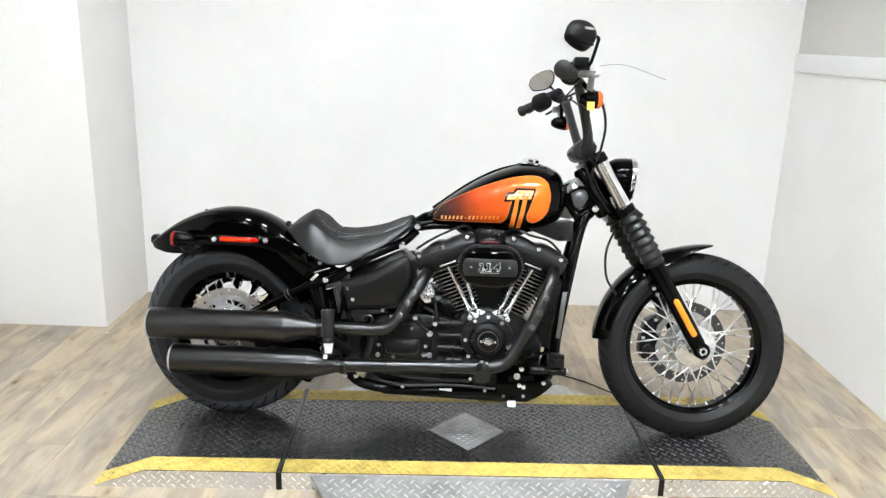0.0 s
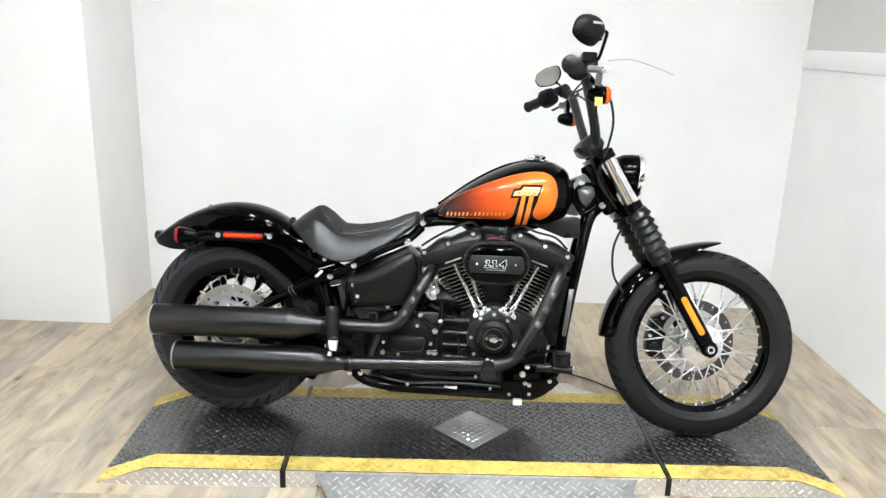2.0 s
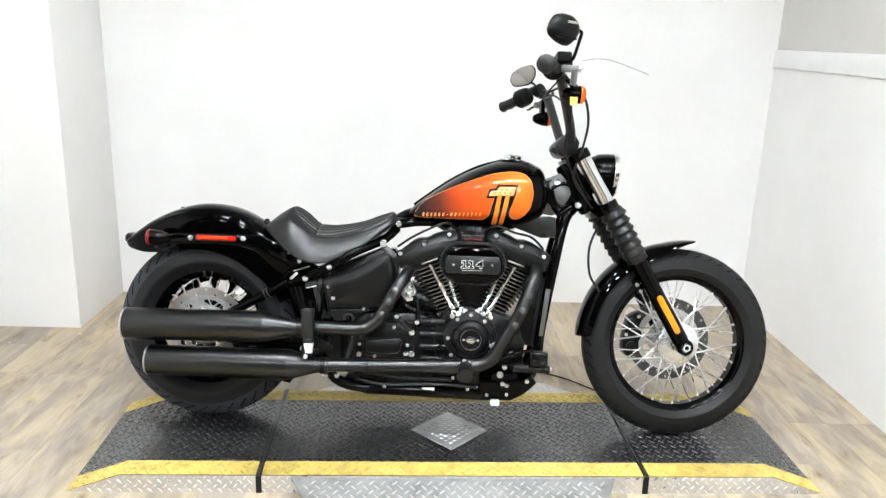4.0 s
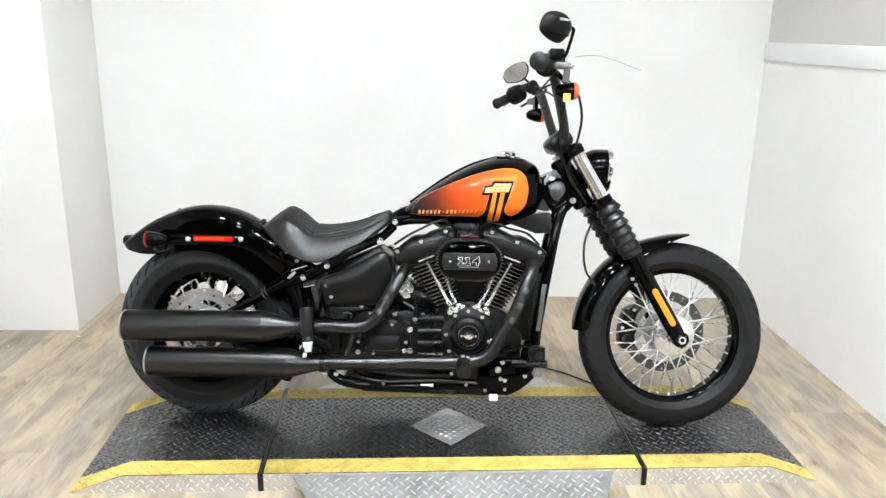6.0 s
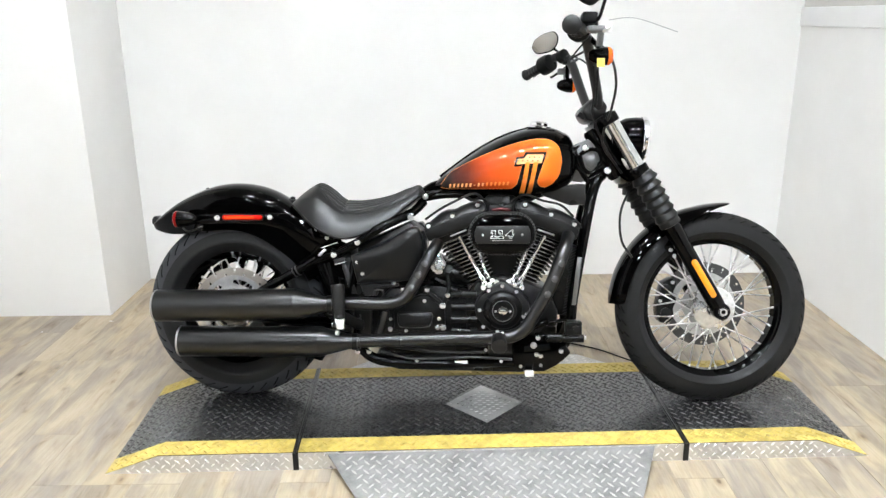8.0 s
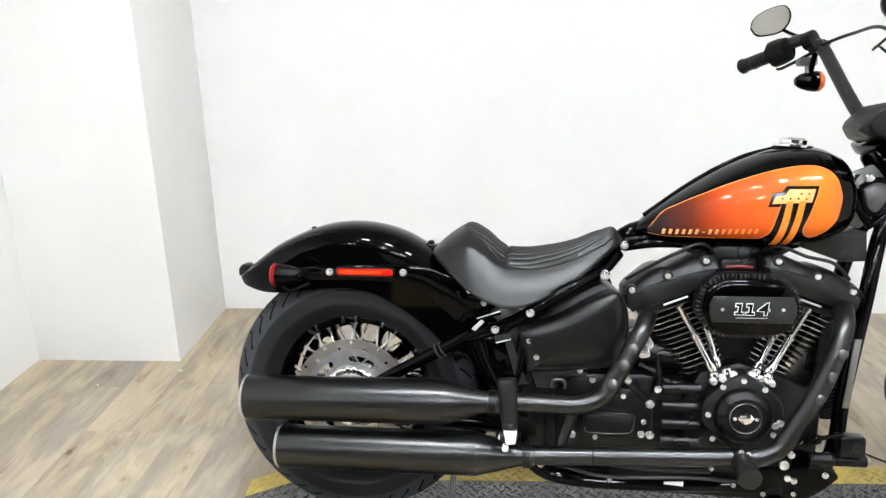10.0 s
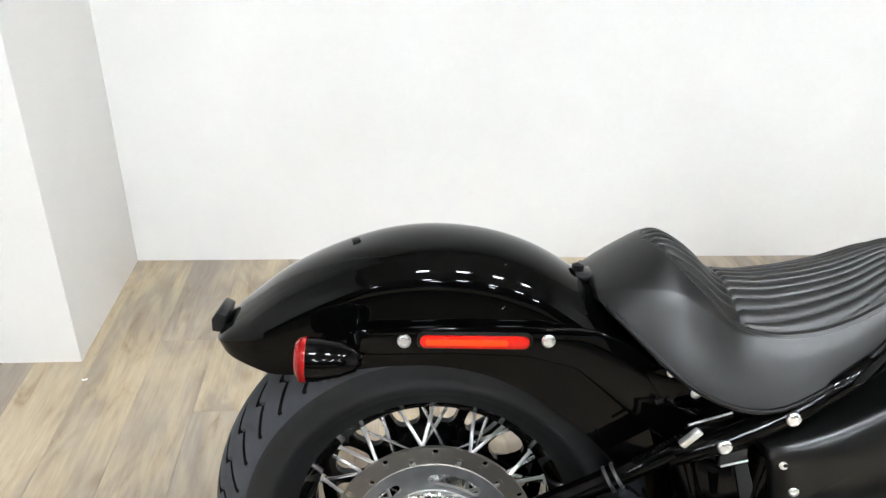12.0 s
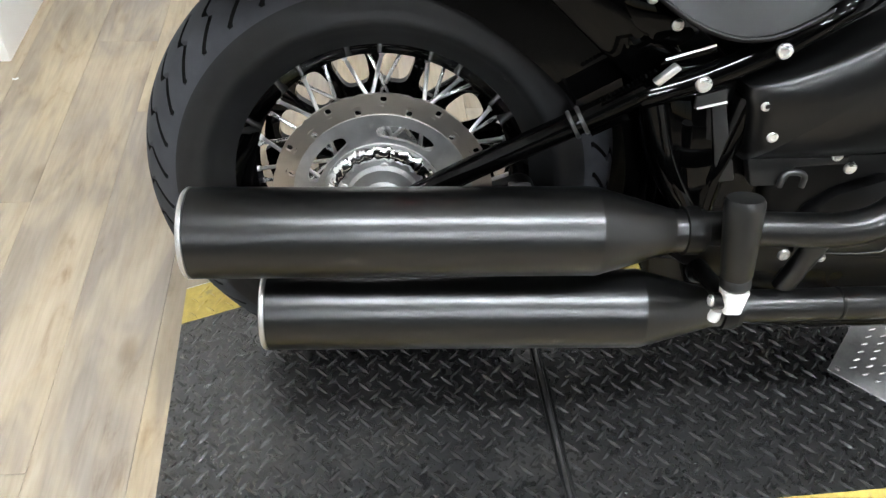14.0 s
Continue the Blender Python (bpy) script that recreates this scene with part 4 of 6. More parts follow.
for s in (-1, 1):
    g0, g1 = Vector((1.118, s * 0.30, 1.221)), (Vector((1.076, -0.428, 1.208)) if s < 0 else Vector((1.036, 0.42, 1.190)))
    d = (g1 - g0).normalized()
    prof = [(0.0195, 0.0), (0.025, 0.002), (0.025, 0.008), (0.019, 0.01)]
    for k in range(7):
        prof += [(0.0175, 0.014 + k * 0.015), (0.0188, 0.016 + k * 0.015), (0.0188, 0.026 + k * 0.015)]
    prof += [(0.019, 0.126), (0.0215 if s > 0 else 0.028, 0.130), (0.0215 if s > 0 else 0.028, 0.138), (0.017 if s > 0 else 0.022, 0.143), (0, 0.144)]
    part("grip", lathe(prof, g0, d, 24), SOFT_RUBBER, bike, "black rubber grip", m=STEER)
    gh = g0 + d * (0.04 if s > 0 else 0.0)
    hous = lathe([(0.02, -0.055), (0.032, -0.05), (0.036, -0.03), (0.036, -0.005), (0.028, 0.0)], gh, d, 20)
    part("switch_housing", join(hous, bevelled(rings([[gh - d * 0.048 + Vector((x, 0, z)) for x, z in rounded(0.046, 0.044, 0.012)], [gh - d * 0.002 + Vector((x, 0, z)) for x, z in rounded(0.05, 0.045, 0.012)]]), 0.003)), PLASTIC, bike, "black switch housing", m=STEER)
    clamp = g0 - d * 0.075
    part("lever_clamp", join(lathe([(0.02, -0.015), (0.024, -0.013), (0.024, 0.013), (0.02, 0.015)], clamp, d, 20), box(clamp.x + 0.0, clamp.x + (0.05 if s < 0 else 0.026), clamp.y - 0.018, clamp.y + 0.018, clamp.z - (0.0 if s < 0 else 0.03), clamp.z + (0.04 if s < 0 else 0.0), 0.006)), PLASTIC if s > 0 else SATIN, bike, "black lever clamp and reservoir", m=STEER)
    lever = [clamp + Vector((0.035, 0, 0.0)), clamp + Vector((0.06, s * 0.03, -0.004)), g0 + Vector((0.07, s * 0.02, -0.010)), g1 + Vector((0.112, -s * 0.03, -0.004)), g1 + Vector((0.106, s * 0.0, -0.004))]
    if s < 0:
        perch = part("lever_perch", join(box(1.136, 1.192, -0.358, -0.335, 1.202, 1.222, 0.005), tube([(1.178, -0.345, 1.204), (1.176, -0.335, 1.165)], 0.010, 12, 1)), FRAME_SILVER, bike, "bright lever perch", m=STEER)
        part("reservoir", box(1.122, 1.168, -0.352, -0.305, 1.232, 1.264, 0.006), PLASTIC, perch, "black brake fluid reservoir", m=STEER)
        part("perch_screw", lathe([(0.009, -0.004), (0.009, 0.006), (0, 0.008)], (1.197, -0.352, 1.210), (0.4, -1, 0), 14), BOLT, perch, m=STEER)
    else:
        part("lever_perch", join(box(1.150, 1.200, 0.28, 0.31, 1.178, 1.200, 0.005), tube([(1.180, 0.295, 1.190), (1.182, 0.298, 1.160)], 0.009, 12, 1)), FRAME_SILVER, bike, "bright lever perch", m=STEER)
    part("lever", tube(lever, [k * (1.0 if s < 0 else 0.55) for k in (0.008, 0.010, 0.009, 0.008, 0.0085)], 12, 6, flat=0.6), BOLT if s < 0 else SATIN, bike, "bright hand lever" if s < 0 else "black hand lever", m=STEER)
    # mirror
    top = Vector((1.122, s * 0.425, 1.309 if s < 0 else 1.322))
    stem = [(1.166, -0.352, 1.238), (1.172, -0.362, 1.250), (1.182, -0.398, 1.302), (1.181, -0.402, 1.309), (1.174, -0.408, 1.312), (1.140, -0.420, 1.312)] if s < 0 else FAR_STEM
    part("mirror_stem", tube(stem, 0.0052, 12, 6), GLOSS, bike, "thin black mirror stem", m=STEER)
    axis = Vector((-0.42, -s * 0.9, 0.10)).normalized()
    u = Vector((0, 0, 1)).cross(axis).normalized()
    w = axis.cross(u)
    shape = [(2.8, -0.3), (2.4, 1.2), (1.6, 2.2), (0.2, 2.6), (-1.4, 2.4), (-2.5, 1.4), (-2.8, 0.0), (-2.0, -1.6), (-0.8, -2.5), (0.8, -2.2), (2.4, -1.2)] if s < 0 else [(-2.4, -0.8), (-2.1, 0.4), (-0.9, 1.3), (0.3, 1.7), (1.4, 1.8), (2.1, 1.0), (2.1, -0.2), (1.5, -1.2), (0.5, -1.7), (-1.5, -1.8)]
    gauge = 0.0178 if s < 0 else 0.0235
    ring = spline([(a * gauge, 0, b * gauge) for a, b in shape + shape[:1]], 4)[:-1]

    def mirror_loop(k, depth):
        return [top + axis * depth + u * p.x * k * (1.12 if s < 0 else 1.0) + w * p.z * k for p in ring]
    shell = part("mirror_shell", rings([mirror_loop(0.25, -0.026), mirror_loop(0.6, -0.024), mirror_loop(0.9, -0.013), mirror_loop(1.0, 0.0), mirror_loop(0.97, 0.004)]), PLASTIC if s < 0 else GLOSS, bike, "black mirror housing", m=STEER)
    # upper ridge in bright metal paints a highlight, the lower one is plain gloss
    for k, lift_up in ((0.55, 0.5), (0.45, -0.55)):
        row = [top + axis * (-0.024 + 0.006 * abs(t) ** 2) + u * (0.045 * t) + w * (0.043 * lift_up) for t in (np.linspace(-0.8, 0.8, 9) if lift_up < 0 else np.linspace(-0.75, 0.05, 9))]
        part("mirror_ridge", tube(row, 0.0028 if lift_up < 0 else 0.0042, 8, 2, flat=1.0), GLOSS if lift_up < 0 else BOLT, shell, m=STEER)
    part("mirror_glass", rings([mirror_loop(0.93, 0.0042), mirror_loop(0.92, 0.0055)]), MIRROR, shell, "mirror glass", m=STEER)
    # front turn signal
    tc = Vector((1.188 if s < 0 else 1.187, s * 0.30, 1.142 if s < 0 else 1.138))
    body = part("front_turn_signal", lathe([(0.0, -0.040), (0.010, -0.038), (0.019, -0.026), (0.0265, -0.002), (0.0280, 0.018)], tc, (1, 0, 0), 28), GLOSS, bike, "gloss black bullet turn signal with an amber lens", m=STEER)
    part("signal_lens", lathe([(0.0272, 0.018), (0.027, 0.026), (0.020, 0.034), (0, 0.037)], tc, (1, 0, 0), 28), SIGNAL_LENS, body, "orange lens", m=STEER)
    part("signal_stalk", tube([tc + Vector((0, 0, 0.02)), clamp + Vector((0.02, 0, -0.01))], 0.008, 12, 1), GLOSS, body, m=STEER)
part("yellow_label", box(1.170, 1.193, -0.334, -0.332, 1.104, 1.130), YELLOW_TAG, bike, "small yellow paper tag", m=STEER)
part("tie_tail", tube([(1.20, -0.35, 1.238), (1.25, -0.36, 1.243), (1.30, -0.36, 1.236), (1.405, -0.35, 1.204)], 0.0012, 6, 6), surface("grey_wire", grey(0.35), 0.5), bike, "thin grey wire end", m=STEER)
# cables and brake hose
for pts, r in (([(1.18, -0.24, 1.215), (1.235, -0.27, 1.16), (1.262, -0.24, 1.08), (1.262, -0.16, 1.0), (1.245, -0.1, 0.90), (1.30, -0.07, 0.82)], 0.0042),
               ([(1.19, -0.25, 1.13), (1.20, -0.2, 1.05), (1.21, -0.12, 0.98), (1.27, -0.09, 0.86), (1.345, -0.06, 0.76)], 0.0036),
               ([(1.17, 0.22, 1.215), (1.21, 0.14, 1.23), (1.20, -0.06, 1.215), (1.215, -0.16, 1.14), (1.222, -0.1, 1.02)], 0.0042),
               ([(1.16, -0.27, 1.20), (1.13, -0.24, 1.165), (1.125, -0.20, 1.15), (1.16, -0.14, 1.165), (1.19, -0.12, 1.15)], 0.0028),
               ([(1.345, -0.05, 0.735), (1.312, -0.09, 0.66), (1.318, -0.09, 0.57), (1.358, -0.075, 0.51)], 0.0042)):
    part("control_cable", tube(pts, r, 10, 7), SOFT_RUBBER, bike, "black control cable")

# fuel tank
TX = [0.683, 0.70, 0.738, 0.818, 0.917, 1.037, 1.117, 1.150, 1.170]
TANK_TOP = smooth_curve(TX, [0.762, 0.780, 0.811, 0.868, 0.922, 0.953, 0.940, 0.915, 0.868])
TANK_LOW = smooth_curve(TX, [0.742, 0.733, 0.728, 0.722, 0.719, 0.722, 0.742, 0.765, 0.805])
TANK_HALF = smooth_curve(TX, [0.022, 0.045, 0.078, 0.118, 0.142, 0.150, 0.138, 0.112, 0.055])


def tank_side(x, z):
    """Half width of the tank at x and z."""
    zt, zb, w = TANK_TOP(x), TANK_LOW(x), TANK_HALF(x)
    zc = zb + 0.45 * (zt - zb)
    q = abs((z - zc) / ((zt - zc) if z > zc else (zc - zb)))
    n = 2.1 if z > zc else 2.8
    return w * max(0.0, 1 - min(1, q) ** n) ** (1 / n)


def tank_body():
    loops = []
    xs = [0.683 + 0.487 * (0.5 - 0.5 * math.cos(math.pi * k / 44)) for k in range(45)]
    for x in xs:
        zt, zb, w = TANK_TOP(x), TANK_LOW(x), TANK_HALF(x)
        zc = zb + 0.45 * (zt - zb)
        ring = []
        for a in np.linspace(0, 2 * math.pi, 56, endpoint=False):
            c, s = math.cos(a), math.sin(a)
            n = 2.1 if s > 0 else 2.8
            y = w * math.copysign(abs(c) ** (2 / n), c)
            z = zc + ((zt - zc) if s > 0 else (zc - zb)) * math.copysign(abs(s) ** (2 / n), s)
            ring.append((x, y, z))
        loops.append(ring)
    return rings(loops)


tank = part("fuel_tank", tank_body(), GLOSS, bike, "gloss black teardrop fuel tank with an orange panel", sharp=60)
PANEL_X = [0.706, 0.735, 0.77, 0.822, 0.90, 0.996, 1.040, 1.070, 1.090, 1.102, 1.108]
PANEL_HI = smooth_curve(PANEL_X, [0.758, 0.795, 0.817, 0.843, 0.876, 0.904, 0.909, 0.905, 0.892, 0.872, 0.845])
PANEL_LO = smooth_curve(PANEL_X, [0.748, 0.744, 0.744, 0.744, 0.745, 0.746, 0.748, 0.757, 0.776, 0.800, 0.833])


def tank_panel(side, grow, off):
    loops = []
    for k in range(61):
        x = 0.706 + (1.108 - 0.706) * (0.5 - 0.5 * math.cos(math.pi * k / 60))
        lo, hi = PANEL_LO(x) - grow, PANEL_HI(x) + grow
        loops.append([(x, side * (tank_side(x, z) + off), z) for z in np.linspace(lo, hi, 25)])
    return rings(loops, closed=False, caps=False)


def tank_patch(outline, side, off, cuts=3):
    """A flat outline in x and z laid onto the tank's side."""
    bm = bmesh.new()
    bm.faces.new([bm.verts.new((x, 0, z)) for x, z in outline])
    bmesh.ops.triangulate(bm, faces=bm.faces)
    for _ in range(cuts):
        bmesh.ops.subdivide_edges(bm, edges=list(bm.edges), cuts=1, use_grid_fill=True)
        bmesh.ops.triangulate(bm, faces=bm.faces)
    for v in bm.verts:
        v.co.y = side * (tank_side(v.co.x, v.co.z) + off)
    return bm


for side in (-1, 1):
    panel = part("orange_panel", tank_panel(side, 0, 0.0008), ORANGE, tank, "orange paint panel fading to black")
    part("panel_edge", tank_panel(side, 0.0014, 0.0004), PALE_ORANGE, panel, "pale orange pinstripe")
    left_edge = [(0.977, 0.824), (0.970, 0.797), (0.963, 0.768), (0.957, 0.756), (0.945, 0.747)]
    right_edge = [(1.051, 0.840), (1.040, 0.805), (1.030, 0.775), (1.031, 0.762), (1.039, 0.753), (1.056, 0.749)]
    low_l, low_r = [(0.938, 0.728)] + left_edge[::-1], [(1.064, 0.728)] + right_edge[::-1]
    rows = []
    for z in np.linspace(0.728, 0.832, 40):
        x0, x1 = interp(z, [p[1] for p in low_l], [p[0] for p in low_l]), interp(z, [p[1] for p in low_r], [p[0] for p in low_r])
        rows.append([(x, side * (tank_side(x, z) + 0.0018), z) for x in np.linspace(x0, x1, 25)])
    part("emblem_ground", rings(rows, closed=False, caps=False), INK, panel, "black ground between the painted lobes")
    for line in (left_edge, right_edge):
        pts = [(p.x, p.z) for p in spline([(x, 0, z) for x, z in line], 4)]
        part("pinstripe", tube([(x, side * (tank_side(x, z) + 0.0016), z) for x, z in pts], 0.0009, 6, 1), PALE_ORANGE, panel, "pale orange pinstripe")
    part("emblem_outline", tank_patch([(0.950, 0.818), (0.959, 0.849), (0.980, 0.852), (0.989, 0.865), (1.057, 0.866), (1.047, 0.826), (0.978, 0.819)], side, 0.0020, 4), INK, panel, "black emblem shape")
    part("emblem_flag", tank_patch([(0.958, 0.825), (0.965, 0.842), (0.985, 0.845), (0.994, 0.858), (1.049, 0.859), (1.041, 0.830), (0.986, 0.827)], side, 0.0028, 4), CREAM, panel, "orange and cream emblem flag")
    part("emblem_leg", tank_patch([(0.989, 0.832), (1.002, 0.832), (0.988, 0.728), (0.971, 0.728)], side, 0.0030, 4), ORANGE_INK, panel, "orange emblem stripe")
    part("emblem_leg", tank_patch([(1.015, 0.832), (1.029, 0.832), (1.011, 0.728), (0.995, 0.728)], side, 0.0030, 4), ORANGE_INK, panel, "orange emblem stripe")
    dots = []
    for i in range(4):
        for j in range(2):
            x, z = 0.979 + i * 0.0165 + j * 0.006, 0.8375 + j * 0.011
            dots.append(tank_patch([(x + 0.0024 * math.cos(t), z + 0.0024 * math.sin(t)) for t in np.linspace(0, 2 * math.pi, 8, endpoint=False)], side, 0.0038, 1))
    part("emblem_dots", join(*dots), INK, panel)
    # a line of small letters as slanting bars, six, a dash and eight
    for i in range(15):
        x, z = 0.734 + i * 0.0138, 0.7475 + 0.00062 * i
        if i == 6:
            outline = [(x + 0.001, z + 0.004), (x + 0.008, z + 0.004), (x + 0.0085, z + 0.0065), (x + 0.0015, z + 0.0065)]
        else:
            outline = [(x, z), (x + 0.0066, z), (x + 0.0090, z + 0.0125), (x + 0.0024, z + 0.0125)]
        part("letter_bar", tank_patch(outline, side, 0.0016, 2), CREAM if i < 9 else ORANGE_INK, panel, "small cream bar")
cap = part("fuel_cap", lathe([(0.036, -0.006), (0.036, 0.003), (0.031, 0.005), (0.031, 0.012), (0.026, 0.017), (0.0, 0.019)], (1.042, 0, 0.955), (0.08, 0, 1), 36), CHROME, bike, "chrome fuel cap")
part("cap_flange", lathe([(0.042, -0.008), (0.046, -0.004), (0.046, 0.0), (0.036, 0.003)], (1.042, 0, 0.955), (0.08, 0, 1), 36), CHROME, cap)
part("tank_strip", tube([(0.70, 0, 0.785), (0.82, 0, 0.872), (0.92, 0, 0.926), (1.0, 0, 0.950)], 0.004, 10, 8), GLOSS, tank)
part("tank_bracket", prism([(0.634, 0.708), (0.655, 0.734), (0.705, 0.742), (0.712, 0.732), (0.68, 0.718), (0.656, 0.700)], -0.05, 0.05, 0.004), GLOSS, bike)
bolts([(0.652, -0.053, 0.716)], 0.012, BOLT)

# seat
SEAT_X = [0.192, 0.215, 0.244, 0.279, 0.322, 0.362, 0.41, 0.457, 0.538, 0.60, 0.635, 0.652]
SEAT_TOP = smooth_curve(SEAT_X, [0.700, 0.722, 0.744, 0.761, 0.742, 0.708, 0.700, 0.704, 0.722, 0.746, 0.750, 0.728])
SEAT_LOW = smooth_curve(SEAT_X, [0.690, 0.673, 0.648, 0.619, 0.594, 0.581, 0.581, 0.599, 0.643, 0.692, 0.717, 0.722])
SEAT_HALF = smooth_curve(SEAT_X, [0.075, 0.103, 0.127, 0.147, 0.159, 0.164, 0.162, 0.154, 0.126, 0.089, 0.062, 0.040])


PLEAT_EDGE = smooth_curve([0.26, 0.272, 0.290, 0.32, 0.372, 0.45, 0.54, 0.61, 0.652], [0.0, 0.035, 0.062, 0.083, 0.101, 0.108, 0.092, 0.064, 0.03])


def seam(x, y):
    """Depth of the stitched groove round the pleats."""
    return 0.0026 * math.exp(-((abs(y) - PLEAT_EDGE(x)) / 0.0022) ** 2) if x > 0.262 else 0.0


def flank(x, e):
    """The seat's side from its upper edge (e = 0) down to its lower one (e = 1)."""
    w, zt = SEAT_HALF(x), SEAT_TOP(x)
    y = w * (0.70 + 0.30 * (0.72 * e + 0.28 * math.sin(e * math.pi / 2)))
    return y, zt - (zt - SEAT_LOW(x)) * (0.34 + 0.66 * (0.78 * e + 0.22 * e * e)) - seam(x, y)


def seat_z(x, y):
    """Height of the seat's upper side at x and y, with its stitched lengthwise pleats."""
    if abs(y) > 0.70 * SEAT_HALF(x):
        lo, hi = 0.0, 1.0
        for _ in range(12):
            e = (lo + hi) / 2
            lo, hi = (e, hi) if flank(x, e)[0] < abs(y) else (lo, e)
        return flank(x, lo)[1]
    zt, h = SEAT_TOP(x), SEAT_TOP(x) - SEAT_LOW(x)
    z = zt - 0.34 * h * min(1.0, abs(y) / (0.70 * SEAT_HALF(x))) ** 2.1
    edge = PLEAT_EDGE(x)
    fade = min(1.0, max(0.0, (edge - abs(y)) / 0.006), max(0.0, (x - 0.262) / 0.016), (0.648 - x) / 0.02)
    z += fade * (0.0050 * abs(math.sin(6 * math.pi * y / (0.70 * SEAT_HALF(x)))) ** 0.6 - 0.004)
    z -= seam(x, y)
    if abs(y) < edge:
        z -= 0.005 * math.exp(-((x - 0.374) / 0.004) ** 2)
    return z


def seat_body():
    loops = []
    n = 200
    for k in range(161):
        x = 0.192 + 0.46 * k / 160
        zt, zl, w = SEAT_TOP(x), SEAT_LOW(x), SEAT_HALF(x)
        ring = []
        for i in range(n + 1):
            s = -1 + 2 * i / n
            q = abs(s)
            if q < 0.7201:
                y = 0.70 * w * q / 0.72
                z = seat_z(x, y)
            else:
                y, z = flank(x, (q - 0.72) / 0.28)
            ring.append((x, math.copysign(y, s), z))
        ring += [(x, w * 0.9 * math.cos(t), zl - 0.010 * math.sin(t)) for t in (0.6, 1.57, 2.54)]
        loops.append(ring)
    return rings(loops)


seat = part("seat", seat_body(), LEATHER, bike, "black pleated vinyl solo seat with a raised back", sharp=65)
for side in (-1, 1):
    pts = [(x, side * (SEAT_HALF(x) + 0.001), SEAT_LOW(x) + 0.001) for x in np.linspace(0.20, 0.645, 24)]
    part("seat_piping", tube(pts, 0.0036, 8, 1), PLASTIC, seat)
    made = []
    for off in (0.0045, 0.0085):
        for x in np.linspace(0.275, 0.60, 70):
            y0, y1 = PLEAT_EDGE(x - 0.0016) + off, PLEAT_EDGE(x + 0.0016) + off
            made.append(tube([(x - 0.0016, side * y0, seat_z(x - 0.0016, y0) - 0.0004), (x + 0.0016, side * y1, seat_z(x + 0.0016, y1) - 0.0004)], 0.0007, 5, 1))
    part("seat_stitching", join(*made), surface("grey_thread", grey(0.02), 0.7), seat)
part("seat_tab", join(box(0.168, 0.20, -0.02, 0.02, 0.694, 0.704, 0.003), lathe([(0.009, 0), (0.009, 0.009), (0, 0.012)], (0.178, 0, 0.703), (0, 0, 1), 16)), SATIN, bike)

# rear fender
FEN = [(-0.314, 0.612), (-0.300, 0.632), (-0.262, 0.664), (-0.215, 0.699), (-0.151, 0.731), (-0.085, 0.753), (-0.018, 0.761), (0.052, 0.755), (0.115, 0.736), (0.175, 0.703), (0.235, 0.660), (0.285, 0.604), (0.318, 0.540), (0.332, 0.47)]
LOW = [(-0.312, 0.608), (-0.285, 0.598), (-0.235, 0.588), (-0.185, 0.587), (-0.135, 0.593), (-0.080, 0.600), (-0.020, 0.602), (0.040, 0.592), (0.095, 0.569), (0.145, 0.536), (0.185, 0.505), (0.215, 0.475), (0.237, 0.450), (0.250, 0.425)]


def rear_fender():
    top = spline([(x, 0, z) for x, z in FEN], 5)
    low = spline([(x, 0, z) for x, z in LOW], 5)
    loops = []
    for k, (a, b) in enumerate(zip(top, low)):
        e = k / (len(top) - 1)
        w = 0.094 * min(1.0, 0.30 + (e / 0.16) ** 0.7 * 0.7) if e < 0.16 else 0.094
        ring = []
        for s in np.linspace(-1, 1, 33):
            t = abs(s)
            # crown over the first part of the way, then the flat side
            ang = min(1.0, t / 0.62) * math.pi / 2
            y = w * math.sin(ang) ** 0.92
            down = (1 - math.cos(ang)) * 0.34 if t <= 0.62 else 0.34 + 0.66 * (t - 0.62) / 0.38
            p = a.lerp(b, down)
            ring.append((p.x, math.copysign(y, s) if t else 0.0, p.z))
        loops.append(ring)
    bm = rings(loops, closed=False, caps=False)
    bmesh.ops.recalc_face_normals(bm, faces=bm.faces)
    bmesh.ops.solidify(bm, geom=list(bm.faces), thickness=0.003)
    return bm


